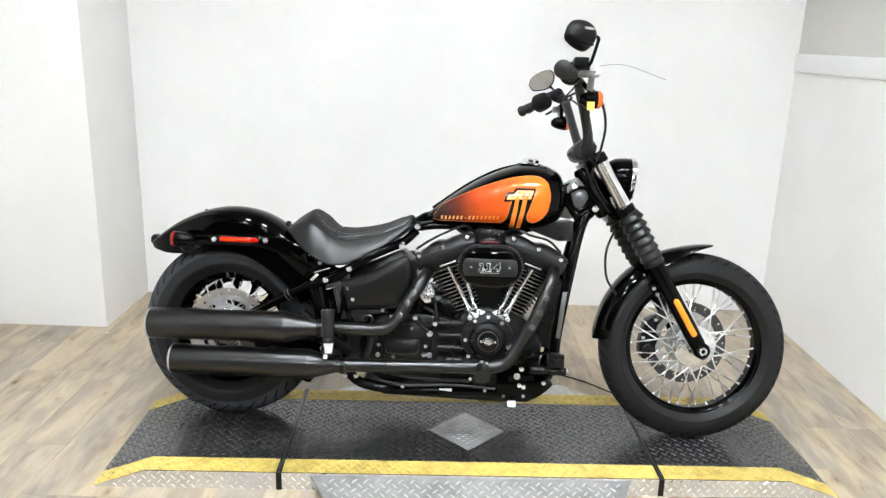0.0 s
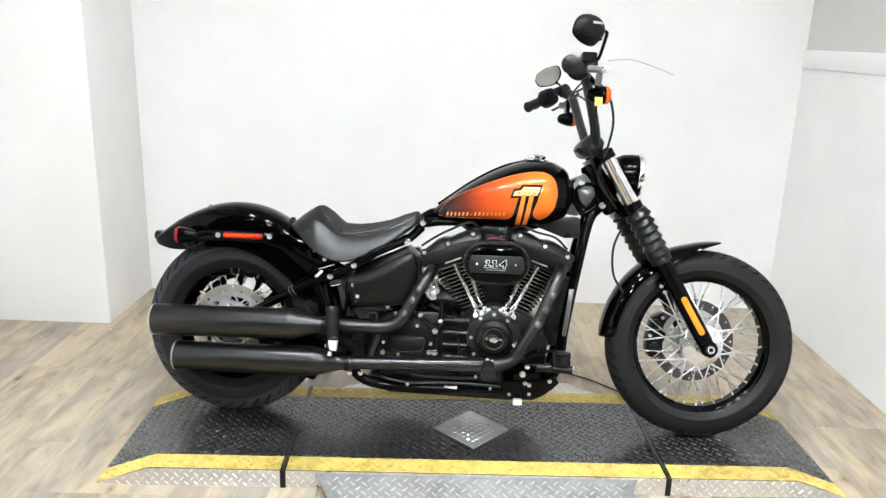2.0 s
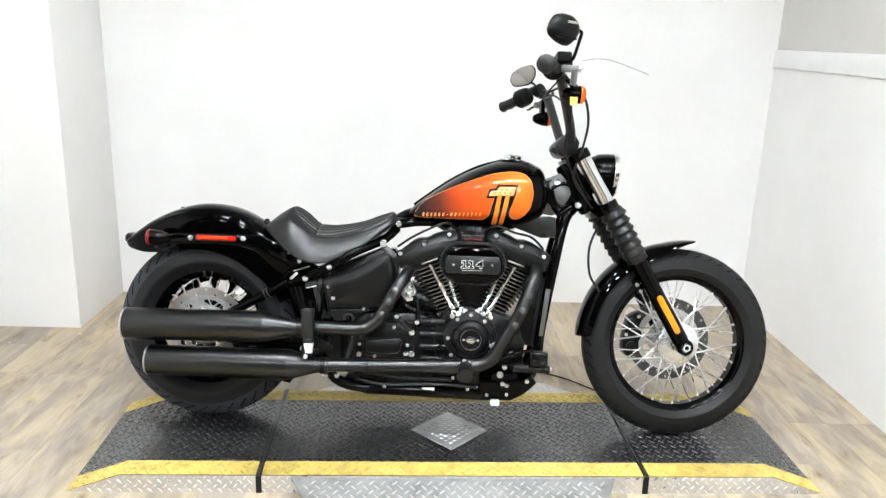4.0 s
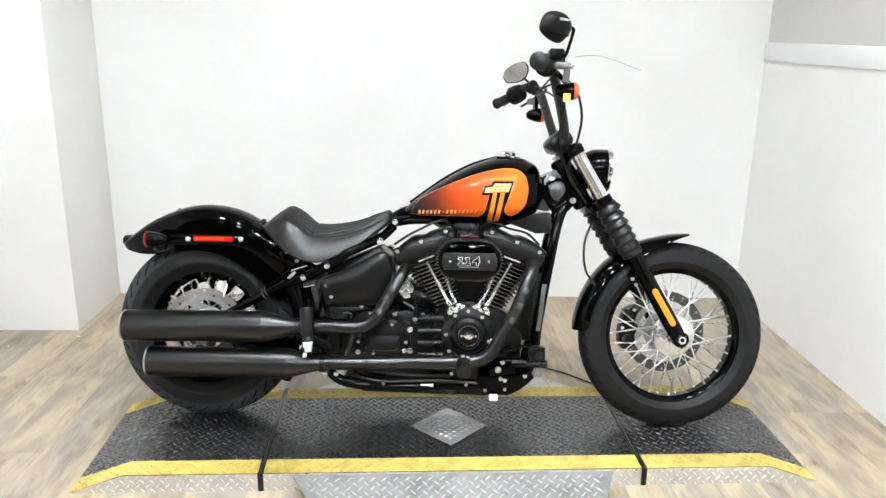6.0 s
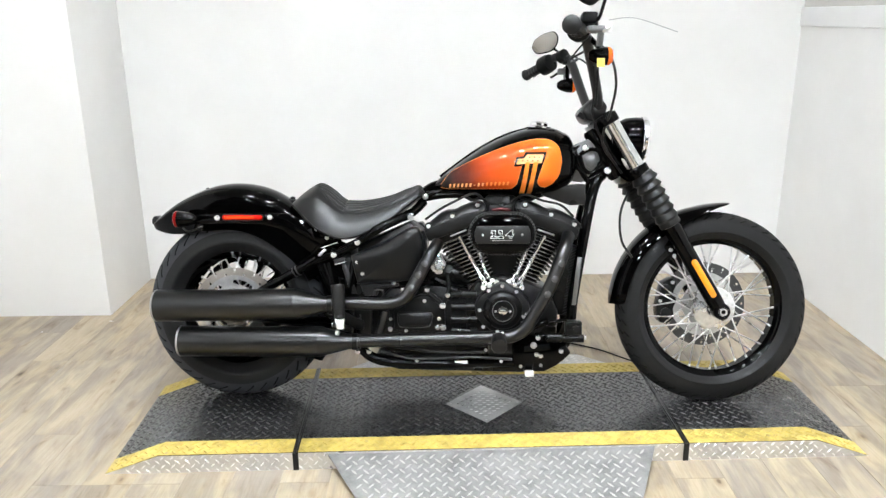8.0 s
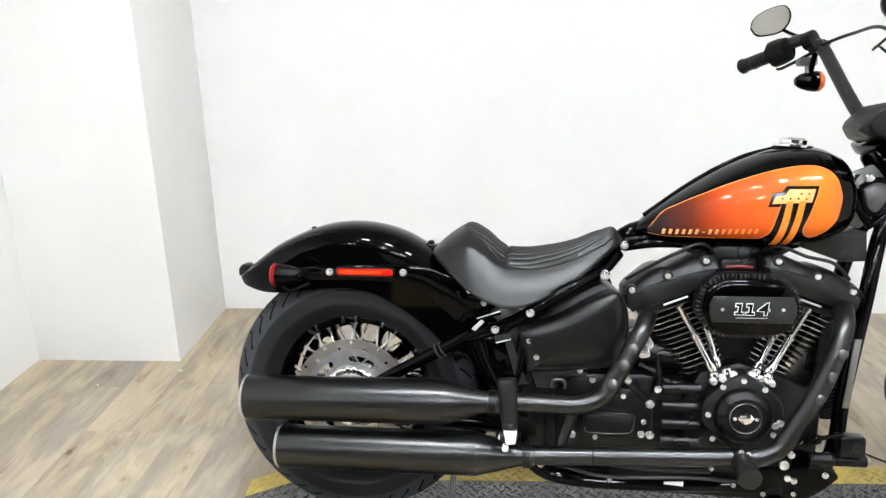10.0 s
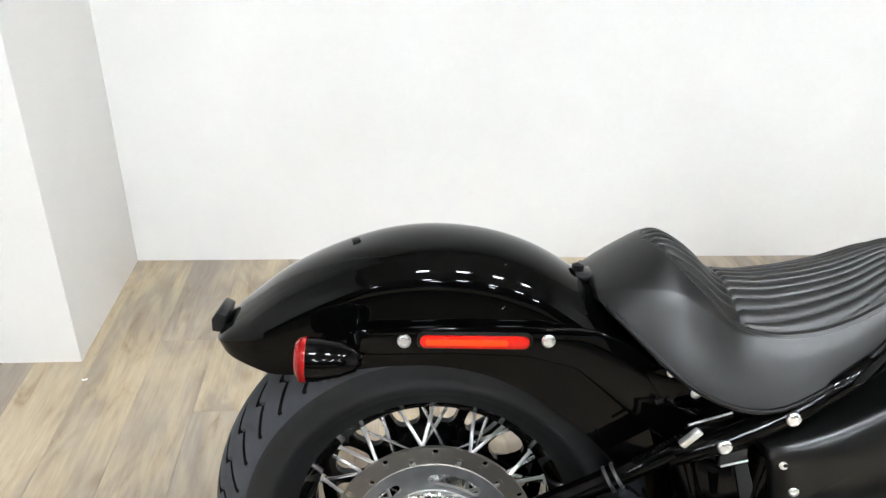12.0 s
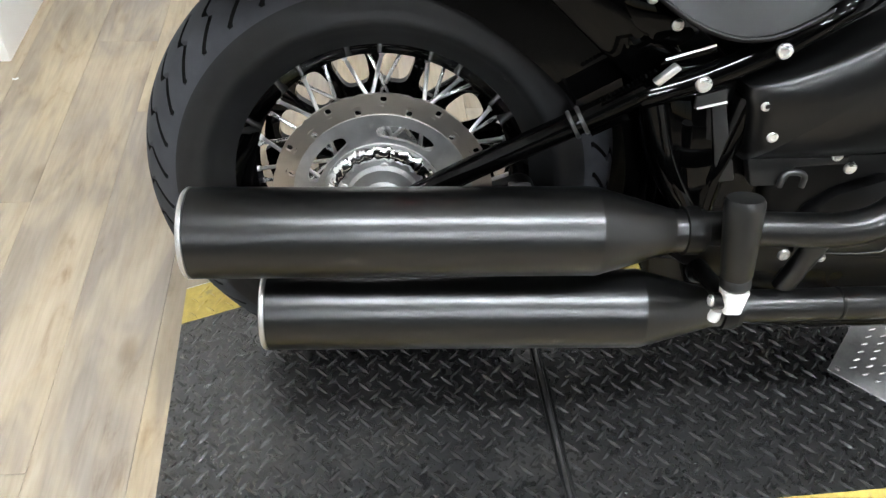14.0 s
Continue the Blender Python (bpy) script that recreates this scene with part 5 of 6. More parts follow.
fender = part("rear_fender", rear_fender(), GLOSS, bike, "gloss black bobbed rear fender", sharp=50)
part("fender_stud", lathe([(0.004, 0), (0.004, 0.004), (0.006, 0.006), (0.006, 0.01), (0, 0.011)], (-0.125, 0, 0.734), (-0.25, 0, 1), 12), SATIN, bike)
part("tail_bracket", prism([(-0.322, 0.616), (-0.322, 0.634), (-0.313, 0.646), (-0.300, 0.640), (-0.306, 0.614)], -0.028, 0.028, 0.003), SATIN, bike, "small black tail bracket")
for side in (-1, 1):
    strut_top = [(-0.165, 0.648), (-0.10, 0.660), (0.0, 0.664), (0.10, 0.665), (0.19, 0.660), (0.24, 0.640), (0.295, 0.588), (0.335, 0.545), (0.352, 0.538)]
    strut_low = [(0.345, 0.505), (0.285, 0.505), (0.235, 0.545), (0.165, 0.605), (0.10, 0.622), (0.0, 0.625), (-0.10, 0.622), (-0.16, 0.632)]
    y0, y1 = (-0.110, -0.0975) if side < 0 else (0.0975, 0.110)
    strut = part("fender_strut", prism(strut_top + strut_low, y0, y1, 0.0055), GLOSS, bike, "gloss black fender strut")
    marker = part("side_marker", prism([(0.0305 + x, 0.6465 + z) for x, z in rounded(0.146, 0.0235, 0.010)], min(side * 0.1095, side * 0.114), max(side * 0.1095, side * 0.114), 0.002), PLASTIC, strut, "black framed red side reflector")
    part("marker_lens", prism([(0.0305 + x, 0.6465 + z) for x, z in rounded(0.139, 0.0170, 0.0080)], min(side * 0.113, side * 0.1185), max(side * 0.113, side * 0.1185), 0.0025), RED_LENS, marker, "red reflector lens")
    part("marker_core", prism([(0.020 + x, 0.6465 + z) for x, z in rounded(0.104, 0.0080, 0.0035)], min(side * 0.118, side * 0.1192), max(side * 0.118, side * 0.1192), 0.0005), RED_CORE, marker, "orange-red reflector core")
    bolts([(-0.0585, side * 0.110, 0.6445), (0.124, side * 0.110, 0.647)], 0.0105, BOLT, strut, axis=(0, side, 0))
    sc = Vector((-0.132, side * 0.165, 0.644))
    signal = part("rear_turn_signal", lathe([(0.0, -0.026), (0.007, -0.025), (0.016, -0.016), (0.0225, 0.002), (0.0262, 0.026), (0.0265, 0.040)], sc, (-1, 0, 0), 32), GLOSS, bike, "gloss black bullet turn signal with a dark red lens")
    part("signal_ring", lathe([(0.0268, 0.040), (0.0278, 0.043), (0.0272, 0.048), (0.025, 0.050)], sc, (-1, 0, 0), 32), RED_RIM, signal, "red lens rim")
    part("signal_lens", lathe([(0.025, 0.046), (0.022, 0.053), (0.0, 0.057)], sc, (-1, 0, 0), 32), DARK_LENS, signal, "dark red lens")
    part("signal_stalk", tube([sc + Vector((0.0, 0, 0)), sc + Vector((0.01, -side * 0.03, 0.0)), sc + Vector((0.01, -side * 0.07, 0.0))], 0.009, 14, 5), GLOSS, signal)
    part("signal_wire", tube([sc + Vector((-0.03, -side * 0.01, -0.03)), sc + Vector((-0.02, -side * 0.04, -0.045)), sc + Vector((0.02, -side * 0.06, -0.03))], 0.003, 8, 5), SOFT_RUBBER, signal)

# inner mudguard round the front of the rear tyre
def inner_guard():
    loops = []
    for deg in np.linspace(38, -32, 24):
        t = radians(deg)
        R = 0.352
        loops.append([(AXLE_R + (R - 0.03 * max(0, abs(s) - 0.75) / 0.25) * math.cos(t), 0.088 * s, RAD_R + (R - 0.03 * max(0, abs(s) - 0.75) / 0.25) * math.sin(t)) for s in np.linspace(-1, 1, 13)])
    bm = rings(loops, closed=False, caps=False)
    bmesh.ops.solidify(bm, geom=list(bm.faces), thickness=0.004)
    return bm


part("inner_mudguard", inner_guard(), PLASTIC, bike, "black plastic inner mudguard")

# chassis and swing arm
for side in (-1, 1):
    y = side * 0.135
    part("frame_rail", tube([(0.285, side * 0.137, 0.498), (0.351, side * 0.141, 0.523), (0.431, side * 0.143, 0.565), (0.485, side * 0.142, 0.603), (0.512, side * 0.136, 0.618), (0.560, side * 0.108, 0.640), (0.605, side * 0.066, 0.660), (0.64, side * 0.03, 0.694)], 0.0155, 20, 5), GLOSS, bike, "gloss black frame tube")
    part("swing_arm", join(tube([(AXLE_R, side * 0.118, RAD_R), (0.09, side * 0.128, 0.392), (0.20, side * 0.136, 0.455), (0.29, side * 0.138, 0.508)], 0.0155, 16, 5),
                           tube([(AXLE_R, side * 0.118, RAD_R), (0.15, side * 0.128, 0.30), (0.42, side * 0.13, 0.28)], 0.02, 16, 5),
                           tube([(0.30, side * 0.13, 0.50), (0.34, side * 0.13, 0.40), (0.42, side * 0.13, 0.28)], 0.018, 16, 5),
                           lathe([(0.03, -0.012), (0.032, -0.008), (0.032, 0.008), (0.03, 0.012)], (AXLE_R, side * 0.118, RAD_R), (0, 1, 0), 24)), GLOSS, bike, "gloss black swing arm")
    part("axle_nut", lathe([(0.016, 0), (0.016, 0.012), (0.01, 0.016), (0, 0.016)], (AXLE_R, side * 0.131, RAD_R), (0, side, 0), 6), CHROME, bike)
    part("down_tube", tube([(1.258, side * 0.03, 0.80), (1.225, side * 0.06, 0.74), (1.195, side * 0.085, 0.60), (1.16, side * 0.09, 0.38), (1.145, side * 0.095, 0.25), (1.10, side * 0.10, 0.175), (1.02, side * 0.105, 0.155)], 0.0175, 16, 6), GLOSS, bike, "gloss black frame down tube")
    part("lower_rail", tube([(1.02, side * 0.105, 0.155), (0.75, side * 0.11, 0.145), (0.50, side * 0.115, 0.155), (0.42, side * 0.12, 0.23), (0.40, side * 0.125, 0.36), (0.42, side * 0.13, 0.50)], 0.0175, 16, 6), GLOSS, bike, "gloss black lower frame rail")
    bolts([(0.431, side * 0.157, 0.566), (0.350, side * 0.155, 0.524)], 0.0115, BOLT, axis=(0, side, 0))
part("pivot_plate", prism([(0.33, 0.53), (0.40, 0.535), (0.43, 0.44), (0.47, 0.40), (0.47, 0.22), (0.36, 0.20), (0.342, 0.30), (0.336, 0.42)], -0.118, 0.118, 0.006), SATIN, bike, "black frame casting")
part("shock_cover", prism([(0.318, 0.50), (0.372, 0.505), (0.41, 0.40), (0.385, 0.36), (0.345, 0.38)], -0.14, -0.12, 0.006), GLOSS, bike)
bolts([(0.605, -0.092, 0.649)], 0.015, BOLT)
# plated wedge in place of a reflection off the gloss black rail
part("rail_glint", prism([(0.294, 0.522), (0.316, 0.544), (0.324, 0.539), (0.302, 0.517)], -0.151, -0.140, 0.002), BOLT, bike, "bright wedge painting a reflection on the black frame")

def bracket(name, outline, y, mat, label, edge=None):
    ob = part(name, prism(outline, y, y + 0.006, 0.0015), mat, bike, label)
    # thin plated line draws the glint along the tab's edge
    if edge:
        part("glint_edge", tube([(x, y - 0.0005, z) for x, z in edge], 0.0016, 8, 1), BOLT, ob, "bright line painting a glint along the edge")


bracket("fender_plate", [(0.252, 0.604), (0.283, 0.618), (0.349, 0.570), (0.330, 0.553), (0.300, 0.556), (0.272, 0.574)], -0.1145, GLOSS, "gloss black fender plate")
bracket("rail_tab", [(0.300, 0.538), (0.306, 0.548), (0.360, 0.566), (0.364, 0.556)], -0.140, GLOSS, "small black frame tab", [(0.306, 0.546), (0.360, 0.5645)])
bracket("pillar_tab", [(0.350, 0.489), (0.386, 0.498), (0.385, 0.516), (0.349, 0.506)], -0.148, GREY_PLATE, "small dark grey tab", [(0.3526, 0.4905), (0.3867, 0.4995)])
bracket("guard_tab", [(0.308, 0.479), (0.337, 0.495), (0.334, 0.506), (0.305, 0.490)], -0.130, GREY_PLATE, "small dark grey tab", [(0.308, 0.480), (0.337, 0.4955)])
part("weld_bead", join(*[lathe([(0.0, -0.0032), (0.0030, -0.0012), (0.0030, 0.0012), (0.0, 0.0032)], (0.238 + 0.0046 * k, -0.149, 0.4985 + 0.0031 * k), (0.83, 0, 0.55), 8) for k in range(13)]), GLOSS, bike, "rippled weld along the frame")
for k in range(2):
    part("arm_band", lathe([(0.0165, -0.0025), (0.0182, -0.0015), (0.0182, 0.0015), (0.0165, 0.0025)], (0.212 + 0.010 * k, -0.1365, 0.4615 + 0.006 * k), (0.86, 0, 0.51), 20, closed=True), DARK_STEEL, bike, "dull steel clamp band")

# oil tank cover on each side
def cover(side):
    base = [(0.405, 0.520), (0.50, 0.556), (0.575, 0.600), (0.622, 0.618), (0.640, 0.604), (0.652, 0.545), (0.642, 0.475), (0.620, 0.440), (0.44, 0.425), (0.425, 0.435)]
    pts = [Vector((x, 0, z)) for x, z in base]
    ring = spline([(p.x, 0, p.z) for p in pts + [pts[0]]], 4)[:-1]
    mid = Vector((0.54, 0, 0.515))
    loops = []
    for k, y in ((0.99, 0.09), (1.0, 0.138), (0.985, 0.150), (0.94, 0.157), (0.78, 0.163), (0.4, 0.167), (0.1, 0.168)):
        loops.append([(mid.x + (p.x - mid.x) * k, side * y, mid.z + (p.z - mid.z) * k) for p in ring])
    return rings(loops)


for side in (-1, 1):
    part("side_cover", cover(side), COVER_COAT, bike, "satin black side cover", sharp=50)
bolts([(0.430, -0.157, 0.500), (0.447, -0.1605, 0.462), (0.285, -0.1155, 0.608), (0.320, -0.1155, 0.578), (0.549, -0.141, 0.428)], 0.0085, BOLT)
part("oil_tank", prism([(0.42, 0.43), (0.42, 0.55), (0.60, 0.63), (0.66, 0.58), (0.64, 0.43)], -0.09, 0.09, 0.008), SATIN, bike)
shelf = part("cover_bracket", prism([(0.436, 0.422), (0.566, 0.426), (0.566, 0.416), (0.500, 0.410), (0.494, 0.384), (0.450, 0.382)], -0.142, -0.12, 0.003), GREY_PLATE, bike, "grey bracket under the side cover")
part("bracket_loop", tube([(0.485, -0.146, 0.385), (0.486, -0.146, 0.401), (0.500, -0.146, 0.406), (0.513, -0.146, 0.401), (0.514, -0.146, 0.385)], 0.004, 10, 4), DARK_STEEL, shelf)
for x0, x1, z0, z1, y, mat in ((0.373, 0.391, 0.490, 0.388, -0.139, GREY_PLATE), (0.330, 0.346, 0.470, 0.400, -0.128, PLASTIC)):
    part("pillar_plate", prism([(x0, z0), (x0 + 0.016, z0 + 0.004), (x1 + 0.036, z1 + 0.003), (x1 + 0.012, z1)], y - 0.004, y, 0.002), mat, bike, "narrow dark frame plate")
part("wire_loop", tube([(0.411, -0.13, 0.318), (0.410, -0.13, 0.306), (0.422, -0.13, 0.299), (0.434, -0.13, 0.306), (0.433, -0.13, 0.318)], 0.0028, 8, 4), DARK_STEEL, bike, "small wire loop")
clip = part("wire_clip", join(box(0.424, 0.440, -0.134, -0.126, 0.267, 0.276, 0.002), box(0.428, 0.434, -0.136, -0.128, 0.274, 0.284, 0.001)), BOLT, bike, "small bright clip")
part("tension_spring", join(*[lathe([(0.0055, -0.0022), (0.0072, 0), (0.0055, 0.0022)], (0.3775 + 0.0012 * k, -0.131, 0.352 + 0.0068 * k), (0.16, 0, 1), 12) for k in range(4)], tube([(0.3715, -0.131, 0.333), (0.3775, -0.131, 0.352)], 0.0018, 6, 1), tube([(0.382, -0.131, 0.374), (0.387, -0.131, 0.392)], 0.0018, 6, 1)), BOLT, bike, "small bright spring and stud")
part("caliper_pads", join(box(0.140, 0.166, -0.118, -0.108, 0.344, 0.352, 0.002), box(0.146, 0.176, -0.118, -0.108, 0.360, 0.366, 0.002), lathe([(0.006, 0), (0.006, 0.006), (0, 0.008)], (0.164, -0.114, 0.349), (0, -1, 0), 12)), CAST, bike, "bright brake pad edges")
part("stay_label", box(0.150, 0.192, -0.102, -0.098, 0.270, 0.290, 0.001), WHITE_TAG, bike, "small white label")

# exhaust
def heat_clips(places, parent):
    for p, d in places:
        part("shield_clip", lathe([(0.0115, 0), (0.0115, 0.0025), (0.008, 0.005), (0, 0.0055)], p, d, 18), DARK_STEEL, parent, "dull steel clip screw")


pipe_a = part("rear_exhaust_pipe", tube([(0.325, -0.222, 0.371), (0.45, -0.222, 0.371), (0.545, -0.220, 0.371), (0.595, -0.215, 0.392), (0.628, -0.207, 0.44), (0.658, -0.197, 0.495), (0.682, -0.18, 0.535), (0.70, -0.14, 0.565)], 0.021, 20, 6), EXHAUST, bike, "matt black rear exhaust pipe")
heat_clips([((0.617, -0.231, 0.425), (-0.3, -1, 0.25)), ((0.640, -0.223, 0.467), (-0.3, -1, 0.25)), ((0.660, -0.214, 0.503), (-0.3, -1, 0.25))], pipe_a)
pipe_b = part("front_exhaust_pipe", tube([(1.135, -0.12, 0.59), (1.122, -0.165, 0.557), (1.098, -0.192, 0.50), (1.066, -0.20, 0.42), (1.024, -0.205, 0.345), (0.988, -0.208, 0.288), (0.945, -0.209, 0.264), (0.88, -0.209, 0.259), (0.65, -0.210, 0.250), (0.40, -0.212, 0.242)], 0.0215, 20, 6), EXHAUST, bike, "matt black front exhaust pipe")
heat_clips([((1.105, -0.212, 0.505), (0.2, -1, 0.1)), ((1.084, -0.217, 0.455), (0.2, -1, 0.1)), ((1.061, -0.222, 0.405), (0.2, -1, 0.1))], pipe_b)


def muffler(x0, x1, x2, y, z, slope, r, neck):
    d = Vector((1, 0, slope)).normalized()
    c = (x0, y, z)
    la, lb = x1 - x0, x2 - x0
    body = lathe([(r * 0.80, 0.010), (r * 0.93, 0.002), (r, 0.004), (r, la - 0.004), (r * 0.985, la), (neck + (r - neck) * 0.5, (la + lb) / 2), (neck + 0.003, lb - 0.01), (neck + 0.002, lb), (neck + 0.002, lb + 0.03), (neck, lb + 0.031)], c, d, 48)
    ob = part("muffler", body, EXHAUST, bike, "long matt black muffler with a bright tip ring", sharp=9)
    part("tip_ring", lathe([(r * 0.88, 0.0), (r * 0.96, -0.0035), (r * 1.004, -0.001), (r * 1.004, 0.0025), (r * 0.88, 0.005)], c, d, 48, closed=True), STEEL, ob, "bright steel tip ring")
    part("tip_bore", lathe([(r * 0.55, 0.004), (r * 0.55, 0.0085), (r * 0.85, 0.0085), (r * 0.85, 0.004)], c, d, 40, closed=True), SATIN, ob)
    part("muffler_clamp", lathe([(neck + 0.0022, lb + 0.004), (neck + 0.0055, lb + 0.005), (neck + 0.0055, lb + 0.022), (neck + 0.0022, lb + 0.023)], c, d, 32), SATIN, ob)
    return ob


muffler(-0.232, 0.238, 0.335, -0.222, 0.359, 0.016, 0.0525, 0.0235)
muffler(-0.157, 0.315, 0.415, -0.212, 0.238, 0.006, 0.0505, 0.0225)
part("muffler_bracket", prism([(0.30, 0.36), (0.36, 0.345), (0.45, 0.30), (0.45, 0.27), (0.38, 0.275), (0.30, 0.33)], -0.165, -0.155, 0.003), SATIN, bike)
part("crossover_stay", tube([(0.530, -0.20, 0.345), (0.505, -0.195, 0.262)], 0.014, 14, 1), EXHAUST, bike)
peg_base, peg_tip = Vector((0.902, -0.215, 0.262)), Vector((0.902, -0.300, 0.248))
rider = part("rider_peg", lathe([(0.016, 0), (0.0205, 0.004), (0.0205, 0.012), (0.0195, 0.016), (0.0240, 0.020), (0.0255, 0.082), (0.0240, 0.086), (0, 0.087)], peg_base, peg_tip - peg_base, 24), SOFT_RUBBER, bike, "black rubber rider footpeg")
part("peg_clevis", join(box(0.884, 0.922, -0.232, -0.196, 0.240, 0.282, 0.005), tube([(0.905, -0.215, 0.240), (0.915, -0.20, 0.225)], 0.010, 12, 1)), SATIN, rider)
bolts([(0.914, -0.235, 0.278), (0.898, -0.236, 0.283)], 0.0075, BOLT, rider)
part("pipe_seam", lathe([(0.0222, 0), (0.0228, 0.001), (0.0228, 0.004), (0.0222, 0.005)], (0.575, -0.2105, 0.2475), (1, 0, 0.03), 24), SATIN, bike)

# passenger peg mount folded up, and its white-wrapped end
PEG_LOW, PEG_UP = Vector((0.391, -0.284, 0.331)), Vector((0.3815, -0.264, 0.440))
peg = part("passenger_peg", lathe([(0.0, 0.0), (0.015, 0.0), (0.0175, 0.003), (0.0175, 0.012), (0.0165, 0.014), (0.0182, 0.018), (0.0222, 0.100), (0.0222, 0.106), (0.0195, 0.111), (0, 0.112)], PEG_LOW, PEG_UP - PEG_LOW, 28), SOFT_RUBBER, bike, "folded black rubber passenger peg")
part("peg_joint", bevelled(rings([[(0.3915 + x, -0.284 + y, 0.3315) for x, y in rounded(0.031, 0.026, 0.006)], [(0.3915 + x, -0.284 + y, 0.325) for x, y in rounded(0.029, 0.026, 0.006)], [(0.393 + x, -0.284 + y, 0.299) for x, y in rounded(0.022, 0.024, 0.005)]]), 0.002), WHITE_TAG, peg, "bright peg joint")
part("peg_spring", lathe([(0, 0), (0.0065, 0.001), (0.0075, 0.006), (0.0065, 0.016), (0, 0.017)], (0.380, -0.278, 0.277), (0.1, 0, 1), 14), WHITE_TAG, peg)
part("peg_clevis", lathe([(0.010, -0.026), (0.010, 0.004), (0, 0.005)], (0.395, -0.284, 0.312), (1, 0, 0), 16), SATIN, peg)
bolts([(0.369, -0.284, 0.312)], 0.0085, BOLT, peg, axis=(-1, 0, 0))
part("peg_mount", join(tube([(0.40, -0.15, 0.272), (0.394, -0.278, 0.302)], 0.011, 12, 1), lathe([(0.016, 0), (0.016, 0.01), (0.011, 0.014), (0, 0.014)], (0.40, -0.166, 0.27), (0, -1, 0), 20)), SATIN, bike)

# engine
engine = part("crankcase", prism([(0.80, 0.20), (0.79, 0.36), (0.83, 0.43), (0.915, 0.455), (1.0, 0.43), (1.075, 0.40), (1.105, 0.33), (1.10, 0.22), (1.04, 0.165), (0.86, 0.165)], -0.118, 0.118, 0.012), SATIN, bike, "black engine crankcase")
part("gearbox", prism([(0.50, 0.20), (0.49, 0.36), (0.54, 0.41), (0.70, 0.415), (0.80, 0.40), (0.81, 0.20), (0.76, 0.17), (0.55, 0.17)], -0.105, 0.118, 0.012), SATIN, bike, "black gearbox case")
trans = part("gearbox_cover", join(prism([(0.548, 0.262), (0.546, 0.330), (0.580, 0.362), (0.640, 0.386), (0.690, 0.382), (0.722, 0.350), (0.724, 0.275), (0.706, 0.256)], -0.126, -0.10, 0.008), prism([(0.562, 0.326), (0.676, 0.326), (0.684, 0.312), (0.670, 0.274), (0.572, 0.272), (0.560, 0.290)], -0.134, -0.122, 0.004)), SATIN, bike, "black gearbox cover")
part("cover_recess", prism([(0.570, 0.319), (0.668, 0.319), (0.673, 0.310), (0.663, 0.281), (0.577, 0.280), (0.569, 0.294)], -0.1352, -0.132, 0.0015), WRINKLE, trans, "dark grey inset panel")
part("cover_edge", tube([(x, -0.1345, z) for x, z in ((0.566, 0.290), (0.574, 0.2755), (0.668, 0.2775), (0.680, 0.311))], 0.0014, 8, 3), DARK_STEEL, trans)
bolts([(0.715, -0.128, 0.349), (0.7166, -0.130, 0.2744)], 0.0125, BOLT, trans)
bolts([(0.662, -0.128, 0.403), (0.580, -0.128, 0.404), (0.697, -0.128, 0.274), (0.732, -0.128, 0.385)], 0.010, BOLT, trans)
bolts([(0.653, -0.128, 0.365), (0.702, -0.128, 0.304), (0.537, -0.126, 0.3015), (0.590, -0.128, 0.262)], 0.0075, BOLT, trans)
bolts([(0.536, -0.126, 0.266)], 0.0105, STEEL, trans)
part("gearbox_rib", join(tube([(0.655, -0.118, 0.402), (0.690, -0.122, 0.372), (0.716, -0.122, 0.350)], 0.009, 12, 4), tube([(0.716, -0.120, 0.350), (0.735, -0.118, 0.400), (0.728, -0.110, 0.46)], 0.008, 12, 4)), SATIN, trans)
for z in (0.388, 0.345, 0.302, 0.26):
    part("oil_line", tube([(0.745, -0.118, z - 0.002), (0.83, -0.122, z)], 0.013, 16, 1), SATIN, bike)
part("starter_motor", join(lathe([(0.0, 0), (0.035, 0.002), (0.04, 0.01), (0.04, 0.14), (0.03, 0.15), (0, 0.15)], (0.66, -0.03, 0.455), (1, 0, -0.1), 24), prism([(0.63, 0.40), (0.64, 0.50), (0.70, 0.505), (0.79, 0.455), (0.80, 0.39)], -0.02, 0.10, 0.008)), SATIN, bike, "black starter motor")
part("frame_casting", prism([(0.43, 0.20), (0.425, 0.42), (0.60, 0.435), (0.60, 0.19)], -0.085, 0.10, 0.008), SATIN, bike, "black frame casting behind the gearbox")
part("oil_pan", prism([(0.50, 0.135), (0.48, 0.175), (0.62, 0.19), (1.06, 0.19), (1.115, 0.165), (1.08, 0.125), (0.98, 0.112), (0.56, 0.118)], -0.10, 0.10, 0.01), SATIN, bike, "black oil pan")
# cam cover with round timer cover
cam_outline = [(0.916 + (0.082 + 0.010 * math.cos(2 * t)) * math.cos(t), 0.345 + (0.088 + 0.006 * math.cos(4 * t)) * math.sin(t)) for t in np.linspace(0, 2 * math.pi, 48, endpoint=False)]
cam_cover = part("cam_cover", prism(cam_outline, -0.165, -0.11, 0.008), WRINKLE, bike, "black cam cover")
timer = part("timer_cover", lathe([(0.066, 0.0), (0.064, 0.014), (0.056, 0.022), (0.046, 0.026), (0.044, 0.022), (0.032, 0.022), (0.030, 0.026), (0.0, 0.027)], (0.917, -0.163, 0.343), (0, -1, 0), 44), SATIN, cam_cover, "round black timer cover")
part("timer_ring", lathe([(0.0345, 0.022), (0.0355, 0.024), (0.0345, 0.0255), (0.0335, 0.024)], (0.917, -0.163, 0.343), (0, -1, 0), 44, closed=True), STEEL, cam_cover, "thin bright ring")
